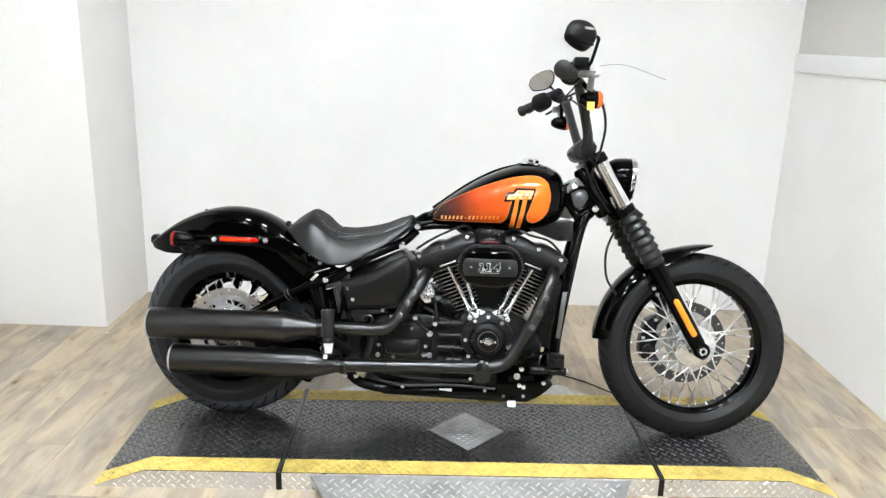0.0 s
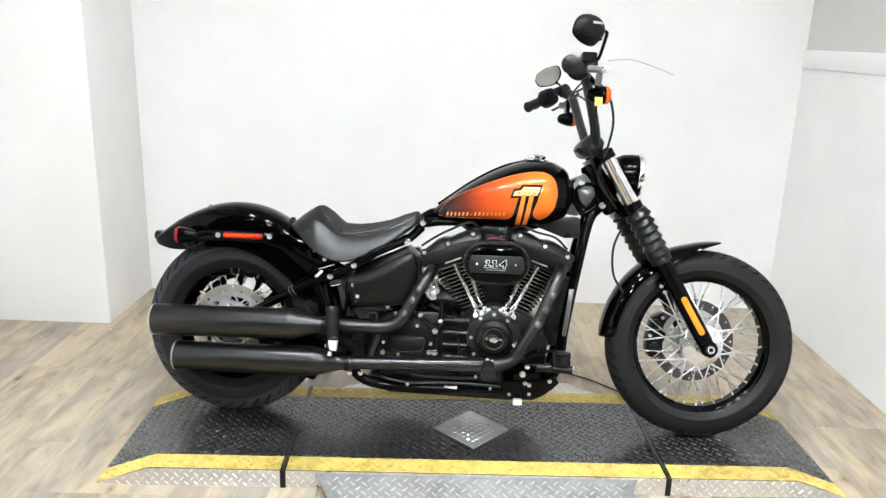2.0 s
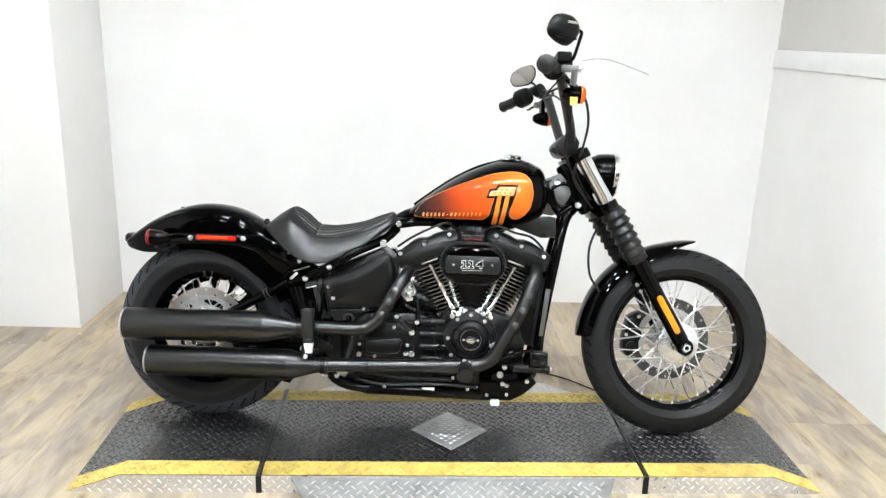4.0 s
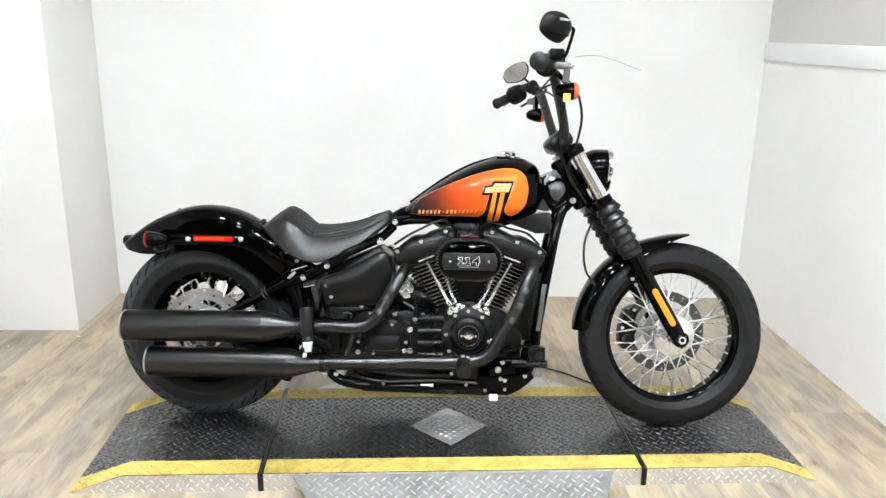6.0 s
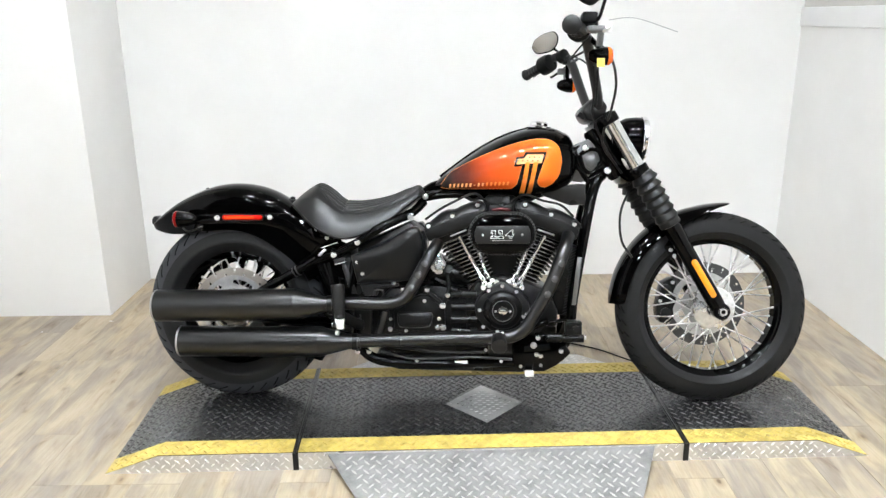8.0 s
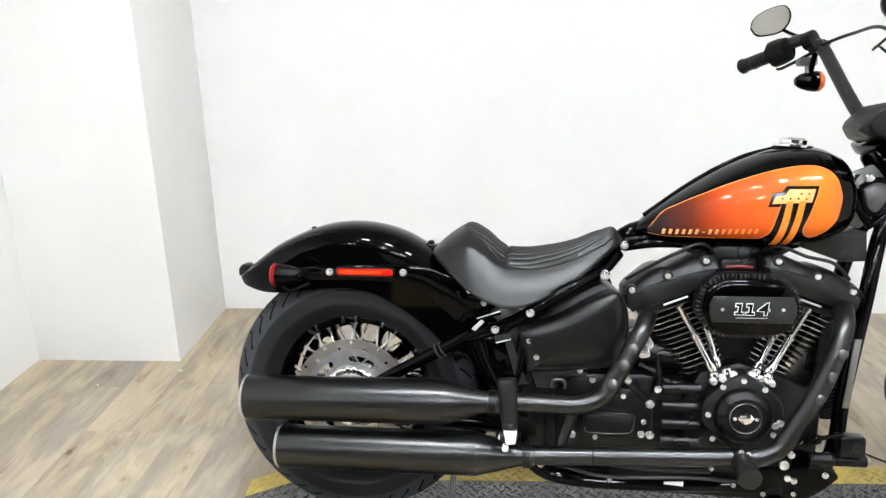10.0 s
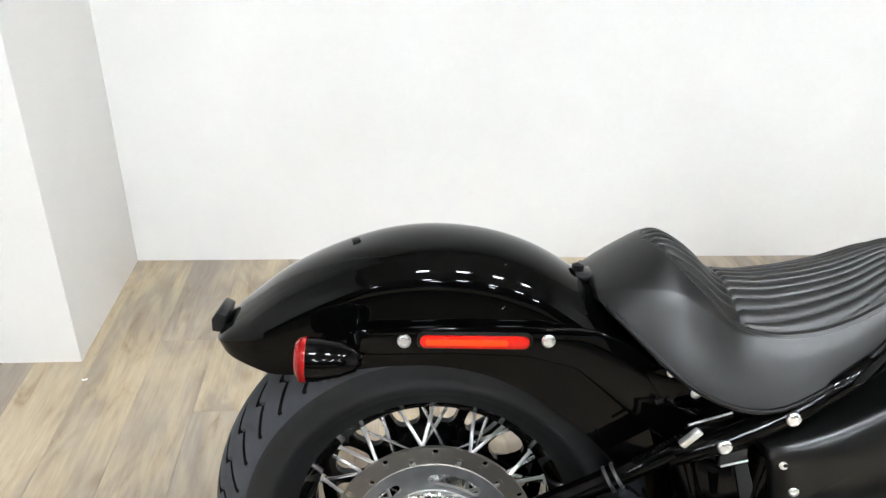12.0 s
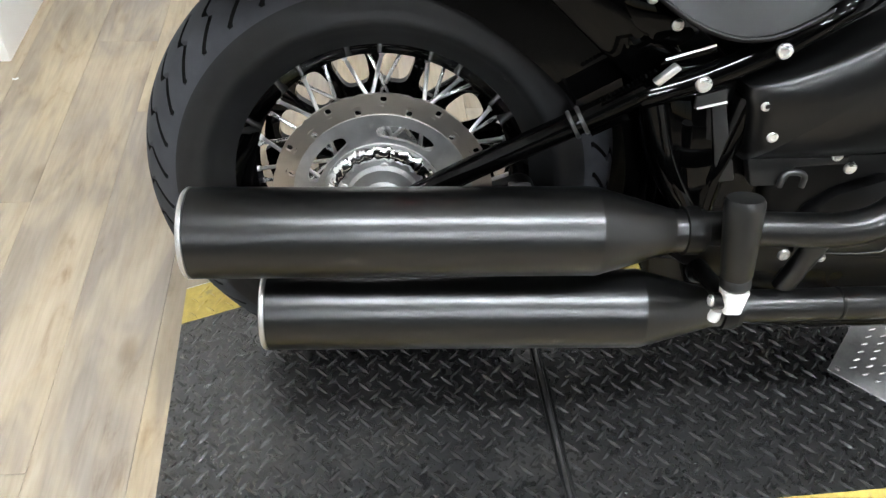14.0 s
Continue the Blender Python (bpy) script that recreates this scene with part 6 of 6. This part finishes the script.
part("timer_badge", prism([(0.898, 0.345), (0.907, 0.355), (0.917, 0.358), (0.927, 0.355), (0.936, 0.345), (0.927, 0.334), (0.917, 0.330), (0.907, 0.334)], -0.1925, -0.1895, 0.001), CHROME, cam_cover, "small bright badge")
bolts([(0.893, -0.19, 0.343), (0.941, -0.19, 0.343)], 0.005, BOLT, cam_cover)
bolts([(0.915, -0.166, 0.424), (0.870, -0.166, 0.408), (0.962, -0.166, 0.405), (0.840, -0.166, 0.342), (0.852, -0.166, 0.285), (0.985, -0.166, 0.30)], 0.0078, BOLT, cam_cover)
for x, tilt in ((0.874, 22), (0.958, -22)):
    block = part("lifter_block", join(prism(turned(rounded(0.060, 0.013, 0.004), tilt, x, 0.424), -0.150, -0.07, 0.003),
                                      *[lathe([(0.0125, -0.012), (0.0125, 0.006), (0.010, 0.010)], turned([(u, 0.008)], tilt, x, 0.424)[0][:1] + (-0.136,) + turned([(u, 0.008)], tilt, x, 0.424)[0][1:], (-math.sin(radians(tilt)), 0, math.cos(radians(tilt))), 16) for u in (-0.016, 0.014)]), CHROME, bike, "bright cast lifter block")
    for u in (-0.024, -0.002, 0.024):
        px, pz = turned([(u, 0.0)], tilt, x, 0.424)[0]
        part("block_boss", lathe([(0.0085, -0.01), (0.0085, 0.004), (0.006, 0.006), (0, 0.006)], (px, -0.149, pz), (0, -1, 0), 14), BOLT, block)


def cylinder(base, lean, sign):
    """A finned barrel whose fins grow longer upwards on the side away from the other one."""
    b = Vector((base[0], 0, base[1]))
    d = Vector((sign * math.sin(lean), 0, math.cos(lean)))
    out = Vector((sign * math.cos(lean), 0, -math.sin(lean)))
    length = 0.178

    def loop(s, near, far, wide, r, shift=0.0):
        c = b + d * (s + shift) + out * (far - near) / 2
        return [c + out * x + Vector((0, y, 0)) for x, y in rounded(near + far, wide, r, 5)]
    barrel = part("cylinder", rings([loop(-0.02, 0.045, 0.035, 0.13, 0.03), loop(length + 0.02, 0.045, 0.07, 0.13, 0.03)]), FIN_BLACK, bike, "black finned cylinder with bright fin edges")
    n = 14
    for k in range(n):
        s = length * k / (n - 1)
        far = 0.047 + 0.048 * k / (n - 1)
        fin = part("fin", rings([loop(s, 0.055, far, 0.17, 0.03, -0.0016), loop(s, 0.055, far, 0.17, 0.03, 0.0016)]), FIN_BLACK, barrel)
        part("fin_edge", rings([loop(s, 0.056, far + 0.001, 0.172, 0.031, -0.0005), loop(s, 0.056, far + 0.001, 0.172, 0.031, 0.0013)]), FIN_EDGE, fin, "bright machined fin edge")
    return barrel


cylinder((0.842, 0.427), radians(22.5), -1)
cylinder((0.997, 0.434), radians(22.5), 1)


def head(box, low, pad, screws, line):
    """Cylinder head with its humped rocker box, flat side panel and screws."""
    part("cylinder_head", prism(low, -0.100, 0.040, 0.008), SATIN, bike, "black cylinder head")
    # the upper side slopes back from the crease on which the screws sit
    crease = sorted(pad[:3])
    top = box[:11]
    loops = []
    for share, y in ((0.0, -0.106), (0.0, -0.1145), (0.06, -0.1150), (0.5, -0.1075), (0.85, -0.097), (1.0, -0.086), (0.97, -0.066)):
        row = []
        for x, z in top:
            cz = float(np.interp(x, [p[0] for p in crease], [p[1] for p in crease]))
            row.append((x, y, cz + max(0.0, z - cz) * share))
        loops.append(row)
    slope = rings(loops, closed=False, caps=False)
    bmesh.ops.recalc_face_normals(slope, faces=slope.faces)
    bmesh.ops.solidify(slope, geom=list(slope.faces), thickness=0.003)
    ob = part("rocker_box", join(prism(box, -0.092, 0.032, 0.010), slope), HEAD_COAT, bike, "dark grey rocker box with rounded humps")
    part("rocker_panel", prism(pad, -0.1185, -0.088, 0.0022), HEAD_COAT, ob, "upright front face of the rocker box")
    for x, z in screws:
        part("screw_boss", lathe([(0.0125, -0.016), (0.0125, 0.0035), (0.0105, 0.0055), (0, 0.0055)], (x, -0.109, z), (0, -1, 0), 18), HEAD_COAT, ob)
    bolts([(x, -0.1145, z) for x, z in screws], 0.0088, BOLT, ob)
    part("head_edge", tube([(line[0], -0.112, line[1]), (line[2], -0.112, line[3])], 0.0028, 10, 1), STEEL, ob, "bright machined edge")
    return ob


head([(0.650, 0.608), (0.664, 0.626), (0.684, 0.642), (0.706, 0.661), (0.728, 0.671), (0.752, 0.669), (0.776, 0.683), (0.806, 0.694), (0.840, 0.703), (0.857, 0.694), (0.862, 0.674), (0.848, 0.648), (0.800, 0.613), (0.666, 0.562), (0.654, 0.585)],
     [(0.672, 0.580), (0.690, 0.548), (0.800, 0.590), (0.820, 0.640), (0.76, 0.65)], [(0.656, 0.606), (0.748, 0.646), (0.852, 0.672), (0.842, 0.646), (0.800, 0.616), (0.668, 0.566), (0.658, 0.586)],
     [(0.831, 0.690), (0.747, 0.653), (0.666, 0.618)], (0.740, 0.584, 0.794, 0.606))
head([(1.181, 0.626), (1.166, 0.640), (1.142, 0.655), (1.118, 0.668), (1.094, 0.675), (1.070, 0.673), (1.046, 0.687), (1.015, 0.700), (0.981, 0.708), (0.965, 0.700), (0.960, 0.680), (0.974, 0.652), (1.030, 0.616), (1.166, 0.570), (1.176, 0.600)],
     [(1.156, 0.585), (1.140, 0.553), (1.030, 0.592), (1.01, 0.640), (1.07, 0.65)], [(1.172, 0.612), (1.080, 0.651), (0.970, 0.678), (0.980, 0.650), (1.030, 0.620), (1.162, 0.574), (1.170, 0.594)],
     [(0.991, 0.692), (1.078, 0.659), (1.156, 0.626)], (1.034, 0.608, 1.090, 0.589))
for (x0, z0), (x1, z1), y in (((0.853, 0.438), (0.771, 0.587), -0.134), ((0.868, 0.442), (0.815, 0.600), -0.112), ((0.976, 0.438), (1.056, 0.590), -0.134), ((0.958, 0.442), (1.018, 0.590), -0.112)):
    d = Vector((x1 - x0, 0, z1 - z0))
    ln = d.length
    part("pushrod_tube", lathe([(0.0115, 0), (0.0115, 0.02), (0.0085, 0.024), (0.0085, ln * 0.5), (0.0105, ln * 0.5 + 0.002), (0.0105, ln * 0.5 + 0.010), (0.0068, ln * 0.5 + 0.014), (0.0068, ln - 0.012), (0.0095, ln - 0.01), (0.0095, ln)], (x0, y, z0), d, 18), CHROME, bike, "chrome pushrod tube")
part("intake", tube([(0.86, -0.02, 0.60), (0.915, -0.06, 0.60), (0.97, -0.02, 0.60)], 0.03, 18, 5), SATIN, bike)
part("engine_valley", prism([(0.84, 0.44), (0.86, 0.56), (0.98, 0.56), (0.995, 0.44)], -0.07, 0.07, 0.006), SATIN, bike)
part("frame_backbone", tube([(0.655, -0.035, 0.712), (0.72, -0.04, 0.722), (0.80, -0.04, 0.722), (0.90, -0.04, 0.712), (1.0, -0.04, 0.716), (1.08, -0.035, 0.735)], 0.013, 12, 5), GLOSS, bike, "black frame backbone under the tank")
part("throttle_body", prism([(0.858, 0.650), (0.850, 0.705), (0.868, 0.722), (0.955, 0.722), (0.972, 0.705), (0.966, 0.650)], -0.06, 0.04, 0.006), SATIN, bike, "black throttle body between the heads")
for x0, x1 in ((0.79, 0.84), (0.975, 1.03)):
    part("wire_harness", tube([(x0, -0.055, 0.716), ((x0 + x1) / 2, -0.062, 0.704), (x1, -0.055, 0.714)], 0.006, 8, 4), SOFT_RUBBER, bike, "black wire harness")
part("horn_cover", prism([(1.037, 0.745), (1.195, 0.760), (1.200, 0.690), (1.145, 0.687), (1.052, 0.720)], -0.07, 0.07, 0.004), GREY_PLATE, bike, "dark grey cover below the tank")
part("top_tube", tube([(0.62, 0, 0.70), (0.70, 0, 0.752), (0.90, 0, 0.765), (1.22, 0, 0.83)], 0.022, 16, 5), GLOSS, bike)
part("coil_cover", prism([(0.872, 0.650), (0.872, 0.692), (0.955, 0.692), (0.955, 0.650)], -0.075, 0.05, 0.008), SATIN, bike)
part("spark_lead", tube([(0.95, -0.06, 0.70), (0.99, -0.105, 0.725), (1.05, -0.118, 0.705), (1.11, -0.115, 0.690), (1.155, -0.09, 0.650)], 0.0042, 10, 6), SOFT_RUBBER, bike, "black spark lead")
part("spark_lead", tube([(0.86, -0.06, 0.70), (0.82, -0.10, 0.728), (0.75, -0.112, 0.700), (0.70, -0.112, 0.672), (0.655, -0.09, 0.640)], 0.0042, 10, 6), SOFT_RUBBER, bike, "black spark lead")
part("throttle_housing", join(prism(turned(rounded(0.05, 0.058, 0.014), 30, 0.692, 0.492), -0.105, -0.06, 0.006), prism(turned(rounded(0.026, 0.03, 0.008), 10, 0.700, 0.470), -0.115, -0.10, 0.004)), ALLOY, bike, "rough cast alloy housing")
part("fuel_line", tube([(0.882, -0.085, 0.672), (0.91, -0.090, 0.675), (0.942, -0.085, 0.672)], 0.0045, 10, 4), surface("dark_red_hose", (0.12, 0.01, 0.012), 0.5), bike, "dark red hose")

# air cleaner
AIR = (0.914, 0.598)


def oval(w, h, n=22):
    out = []
    r = h / 2
    for s in (1, -1):
        for k in range(n + 1):
            a = radians(-90 + 180 * k / n) if s > 0 else radians(90 + 180 * k / n)
            out.append((AIR[0] + s * (w / 2 - r) + r * math.cos(a), AIR[1] + r * math.sin(a)))
    return out


cleaner = part("air_cleaner", prism(oval(0.210, 0.128), -0.190, -0.12, 0.008), GLOSS, bike, "oval black air cleaner with a grey band")
part("air_cover", prism(oval(0.199, 0.116), -0.207, -0.18, 0.006), GLOSS, cleaner, "gloss black oval cover")
part("air_backing", prism(oval(0.222, 0.142), -0.158, -0.115, 0.005), SATIN, cleaner)
band = [(AIR[0] + u, AIR[1] + v) for u, v in ((-0.092, -0.012), (-0.092, 0.010), (-0.085, 0.028), (0.083, 0.029), (0.091, 0.010), (0.091, -0.012), (0.085, -0.029), (-0.086, -0.030))]
part("air_band", prism(band, -0.2095, -0.2055, 0.0012), GREY_PLATE, cleaner, "grey badge band")
bolts([(0.849, -0.2096, 0.597), (0.977, -0.2096, 0.599)], 0.0046, BOLT, cleaner)
bead = bevelled(rings([[(x, y, z) for x, z in ((-0.005, -0.0019), (0.005, -0.0019), (0.005, 0.0019), (-0.005, 0.0019))] for y in (0.0, -0.026)]), 0.0009)
bead_mesh = bpy.data.meshes.new("rib")
bmesh.ops.recalc_face_normals(bead, faces=bead.faces)
bead.to_mesh(bead_mesh)
bead.free()
bead_mesh.materials.append(surface("dark_steel", grey(0.05), 0.25, metal=0.7))
ring = oval(0.216, 0.136, 40)
total = 0
walked = [0.0]
for p, q in zip(ring, ring[1:] + ring[:1]):
    total += math.dist(p, q)
    walked.append(total)
for k in range(60):
    s = total * k / 60
    x = interp(s, walked, [p[0] for p in ring] + [ring[0][0]])
    z = interp(s, walked, [p[1] for p in ring] + [ring[0][1]])
    ob = new("rib", bead_mesh)
    ob.parent = cleaner
    flat = min(max(x, AIR[0] - 0.040), AIR[0] + 0.040)
    ob.matrix_basis = Matrix.Translation((x, -0.150, z)) @ Matrix.Rotation(-math.atan2(z - AIR[1], x - flat), 4, "Y")


def digit(text, size, centre, mat, parent, thick, grow):
    """One raised figure facing the right side of the machine."""
    cu = bpy.data.curves.new("digit", "FONT")
    cu.body, cu.size, cu.extrude, cu.align_x, cu.align_y, cu.offset = text, size, thick, "CENTER", "CENTER", grow
    tmp = new("tmp_digit", cu)
    bpy.context.view_layer.update()
    mesh = bpy.data.meshes.new_from_object(tmp.evaluated_get(bpy.context.evaluated_depsgraph_get()))
    bpy.data.objects.remove(tmp)
    mesh.transform(Matrix.Translation(centre) @ Matrix.Rotation(radians(90), 4, "X") @ Matrix(((1.3, 0.12, 0, 0), (0, 1, 0, 0), (0, 0, 1, 0), (0, 0, 0, 1))))
    return finish("digit", mesh, mat, parent, "raised white figure of the number 114" if mat == WHITE_INK else "")


ONE = [(-0.5, 0.16), (-0.5, 0.5), (0.22, 0.5), (0.22, -0.20), (0.5, -0.20), (0.5, -0.5), (-0.48, -0.5), (-0.48, -0.20), (-0.2, -0.20), (-0.2, 0.16)]
ONE_IN = [(-0.43, 0.23), (-0.43, 0.44), (0.15, 0.44), (0.15, -0.26), (0.43, -0.26), (0.43, -0.445), (-0.41, -0.445), (-0.41, -0.26), (-0.13, -0.26), (-0.13, 0.23)]
for x in (0.885, 0.908):
    part("digit", prism([(x + 0.0205 * u + 0.003 * v, 0.5985 + 0.027 * v) for u, v in ONE], -0.2108, -0.2094, 0.0), WHITE_INK, cleaner, "raised white figure of the number 114")
    part("digit_face", prism([(x + 0.0205 * u + 0.003 * v, 0.5985 + 0.027 * v) for u, v in ONE_IN], -0.2114, -0.2109, 0.0), INK, cleaner)
digit("4", 0.038, (0.936, -0.2104, 0.5985), WHITE_INK, cleaner, 0.0005, 0.0016)
digit("4", 0.038, (0.936, -0.2111, 0.5985), INK, cleaner, 0.0004, 0.0003)
part("badge_line", prism([(0.878, 0.5795), (0.945, 0.5805), (0.945, 0.5790), (0.878, 0.5780)], -0.2102, -0.2094, 0.0), STEEL, cleaner, "fine white line of small letters")

# radiator, regulator, foot controls
part("cooler_guard", prism([(1.168, 0.515), (1.184, 0.515), (1.166, 0.352), (1.152, 0.352)], -0.112, -0.108, 0.001), FRAME_SILVER, bike, "silver-grey cooler guard")
part("oil_cooler", prism([(1.110, 0.545), (1.175, 0.545), (1.148, 0.31), (1.080, 0.31)], -0.075, 0.075, 0.004), SATIN, bike, "black oil cooler")
for k in range(22):
    z = 0.32 + k * 0.0102
    x = 1.137 + (z - 0.31) * 0.118
    part("cooler_fin", prism(turned([(-0.014, -0.0012), (0.014, -0.0012), (0.014, 0.0012), (-0.014, 0.0012)], 28, x, z), -0.082, -0.074, 0.0), GREY_PLATE, bike)
control = part("brake_cylinder", join(prism([(1.123, 0.263), (1.123, 0.309), (1.177, 0.310), (1.178, 0.264)], -0.19, -0.15, 0.004), tube([(1.12, -0.172, 0.250), (1.185, -0.172, 0.250)], 0.0135, 16, 1),
               lathe([(0.015, 0), (0.0165, 0.003), (0.0145, 0.010), (0.0165, 0.017), (0.0145, 0.024), (0.0165, 0.031), (0.0145, 0.038), (0.0165, 0.045), (0.0135, 0.055)], (1.062, -0.172, 0.251), (1, 0, 0), 20)), SATIN, bike, "black rear brake cylinder with a ribbed boot")
part("cylinder_cap", lathe([(0.012, 0), (0.012, 0.002), (0.0085, 0.0025), (0.007, 0.0012), (0, 0.0012)], (1.158, -0.190, 0.285), (0, -1, 0), 20), WRINKLE, control)
bolts([(1.189, -0.172, 0.254)], 0.010, BOLT, control, axis=(1, 0, 0))
part("brake_pedal", join(tube([(0.918, -0.205, 0.255), (0.983, -0.207, 0.277), (1.048, -0.205, 0.305)], 0.0075, 12, 5), tube([(1.048, -0.205, 0.305), (1.085, -0.20, 0.312), (1.125, -0.19, 0.318)], 0.0055, 10, 4),
                         prism(turned(rounded(0.032, 0.016, 0.004), 25, 1.050, 0.312), -0.235, -0.190, 0.003)), GLOSS, bike, "black brake pedal lever")
bolts([(1.056, -0.214, 0.308)], 0.0075, BOLT)
part("peg_bracket", prism([(0.955, 0.15), (0.95, 0.215), (1.0, 0.25), (1.06, 0.252), (1.13, 0.222), (1.15, 0.19), (1.125, 0.165), (1.10, 0.145), (1.06, 0.125), (0.985, 0.125)], -0.132, -0.10, 0.006), GLOSS, bike, "black footpeg bracket")
bolts([(1.023, -0.135, 0.217)], 0.0135, STEEL)
bolts([(1.0376, -0.135, 0.2426), (0.999, -0.166, 0.328), (0.988, -0.166, 0.322)], 0.010, BOLT)
bolts([(1.033, -0.135, 0.185), (1.047, -0.135, 0.180), (1.116, -0.135, 0.197)], 0.009, BOLT)
bolts([(0.980, -0.135, 0.144), (1.048, -0.135, 0.148), (0.914, -0.128, 0.159), (0.862, -0.128, 0.197)], 0.007, STEEL)
part("peg_stop", prism(turned(rounded(0.03, 0.018, 0.004), 0, 1.008, 0.124), -0.165, -0.14, 0.002), WHITE_TAG, bike, "small white end block")
part("engine_label", prism([(0.755, 0.158), (0.80, 0.160), (0.80, 0.142), (0.755, 0.140)], -0.126, -0.123, 0.001), WHITE_TAG, bike, "small white label")
for pts in ([(0.50, -0.128, 0.19), (0.62, -0.13, 0.165), (0.80, -0.128, 0.172), (0.95, -0.125, 0.165)], [(0.55, -0.125, 0.205), (0.70, -0.132, 0.19), (0.86, -0.13, 0.19)], [(0.69, -0.11, 0.44), (0.73, -0.115, 0.42), (0.75, -0.118, 0.39)], [(0.645, -0.10, 0.60), (0.655, -0.105, 0.56), (0.66, -0.1, 0.50)]):
    part("wiring", tube(pts, 0.0055, 8, 5), SOFT_RUBBER, bike)
bolts([(0.4232, -0.131, 0.188), (0.4623, -0.131, 0.189)], 0.0105, BOLT)
bolts([(0.627, -0.131, 0.159), (0.62, -0.122, 0.15), (0.86, -0.12, 0.15), ], 0.008, STEEL)

# ---- on the floor ----
cord = thing("cord", "thin dark cord lying on the plank floor beside the lift", "cord", pose(0, 0, 0))
part("cord_line", tube([(0.40, 3.19, 0.003), (0.50, 3.13, 0.003), (0.62, 3.054, 0.003), (0.70, 2.975, 0.003), (0.76, 2.915, 0.003), (0.86, 2.83, 0.003)], 0.0028, 8, 6), SOFT_RUBBER, cord)
SCRAP = surface("white_paper", grey(0.8), 0.6)


def scrap(x, y, turn, w, h):
    ob = thing("paper_scrap", "tiny white curled scrap of paper on the floor", "paper scrap", pose(x, y, 0, 0, 0, turn), group="paper scraps on the floor")
    part("sheet", rings([[(u * w, v * h, 0.0005 + 0.004 * abs(u)) for v in (-0.5, 0.5)] + [(u * w, v * h, 0.001 + 0.004 * abs(u)) for v in (0.5, -0.5)] for u in (-0.5, -0.25, 0.0, 0.25, 0.5)]), SCRAP, ob)


scrap(-1.604, 3.432, 15, 0.014, 0.007)
scrap(-1.871, 3.308, 60, 0.008, 0.005)

# ---- floor planks ----
PLANK_W = 0.152
plank_rng = random.Random(4)
plank_meshes = {}


def plank(x0, x1, y0, y1):
    key = (round(x1 - x0, 3), round(y1 - y0, 3))
    if key not in plank_meshes:
        w, l = key
        g = 0.0002
        bm = box(g, w - g, g, l - g, -0.004, 0.0)
        bmesh.ops.bevel(bm, geom=[e for e in bm.edges if all(v.co.z > -0.001 for v in e.verts)], offset=0.0006, segments=1, affect="EDGES")
        bmesh.ops.recalc_face_normals(bm, faces=bm.faces)
        mesh = bpy.data.meshes.new("plank")
        bm.to_mesh(mesh)
        bm.free()
        mesh.materials.append(VINYL)
        plank_meshes[key] = mesh
    ob = new("plank", plank_meshes[key])
    ob.parent = floor
    ob.matrix_basis = Matrix.Translation((x0, y0, 0))


cols = int(math.ceil((RIGHT - LEFT) / PLANK_W - 1e-6))
for i in range(cols):
    x0 = LEFT + i * PLANK_W
    x1 = min(x0 + PLANK_W, RIGHT)
    y = -0.6
    start = plank_rng.choice((0.3, 0.6, 0.9, 1.2))
    while y < BACK - 1e-6:
        end = min(BACK, y + start)
        if BACK - end < 0.12:
            end = BACK
        plank(x0, x1, y, end)
        y, start = end, 1.2
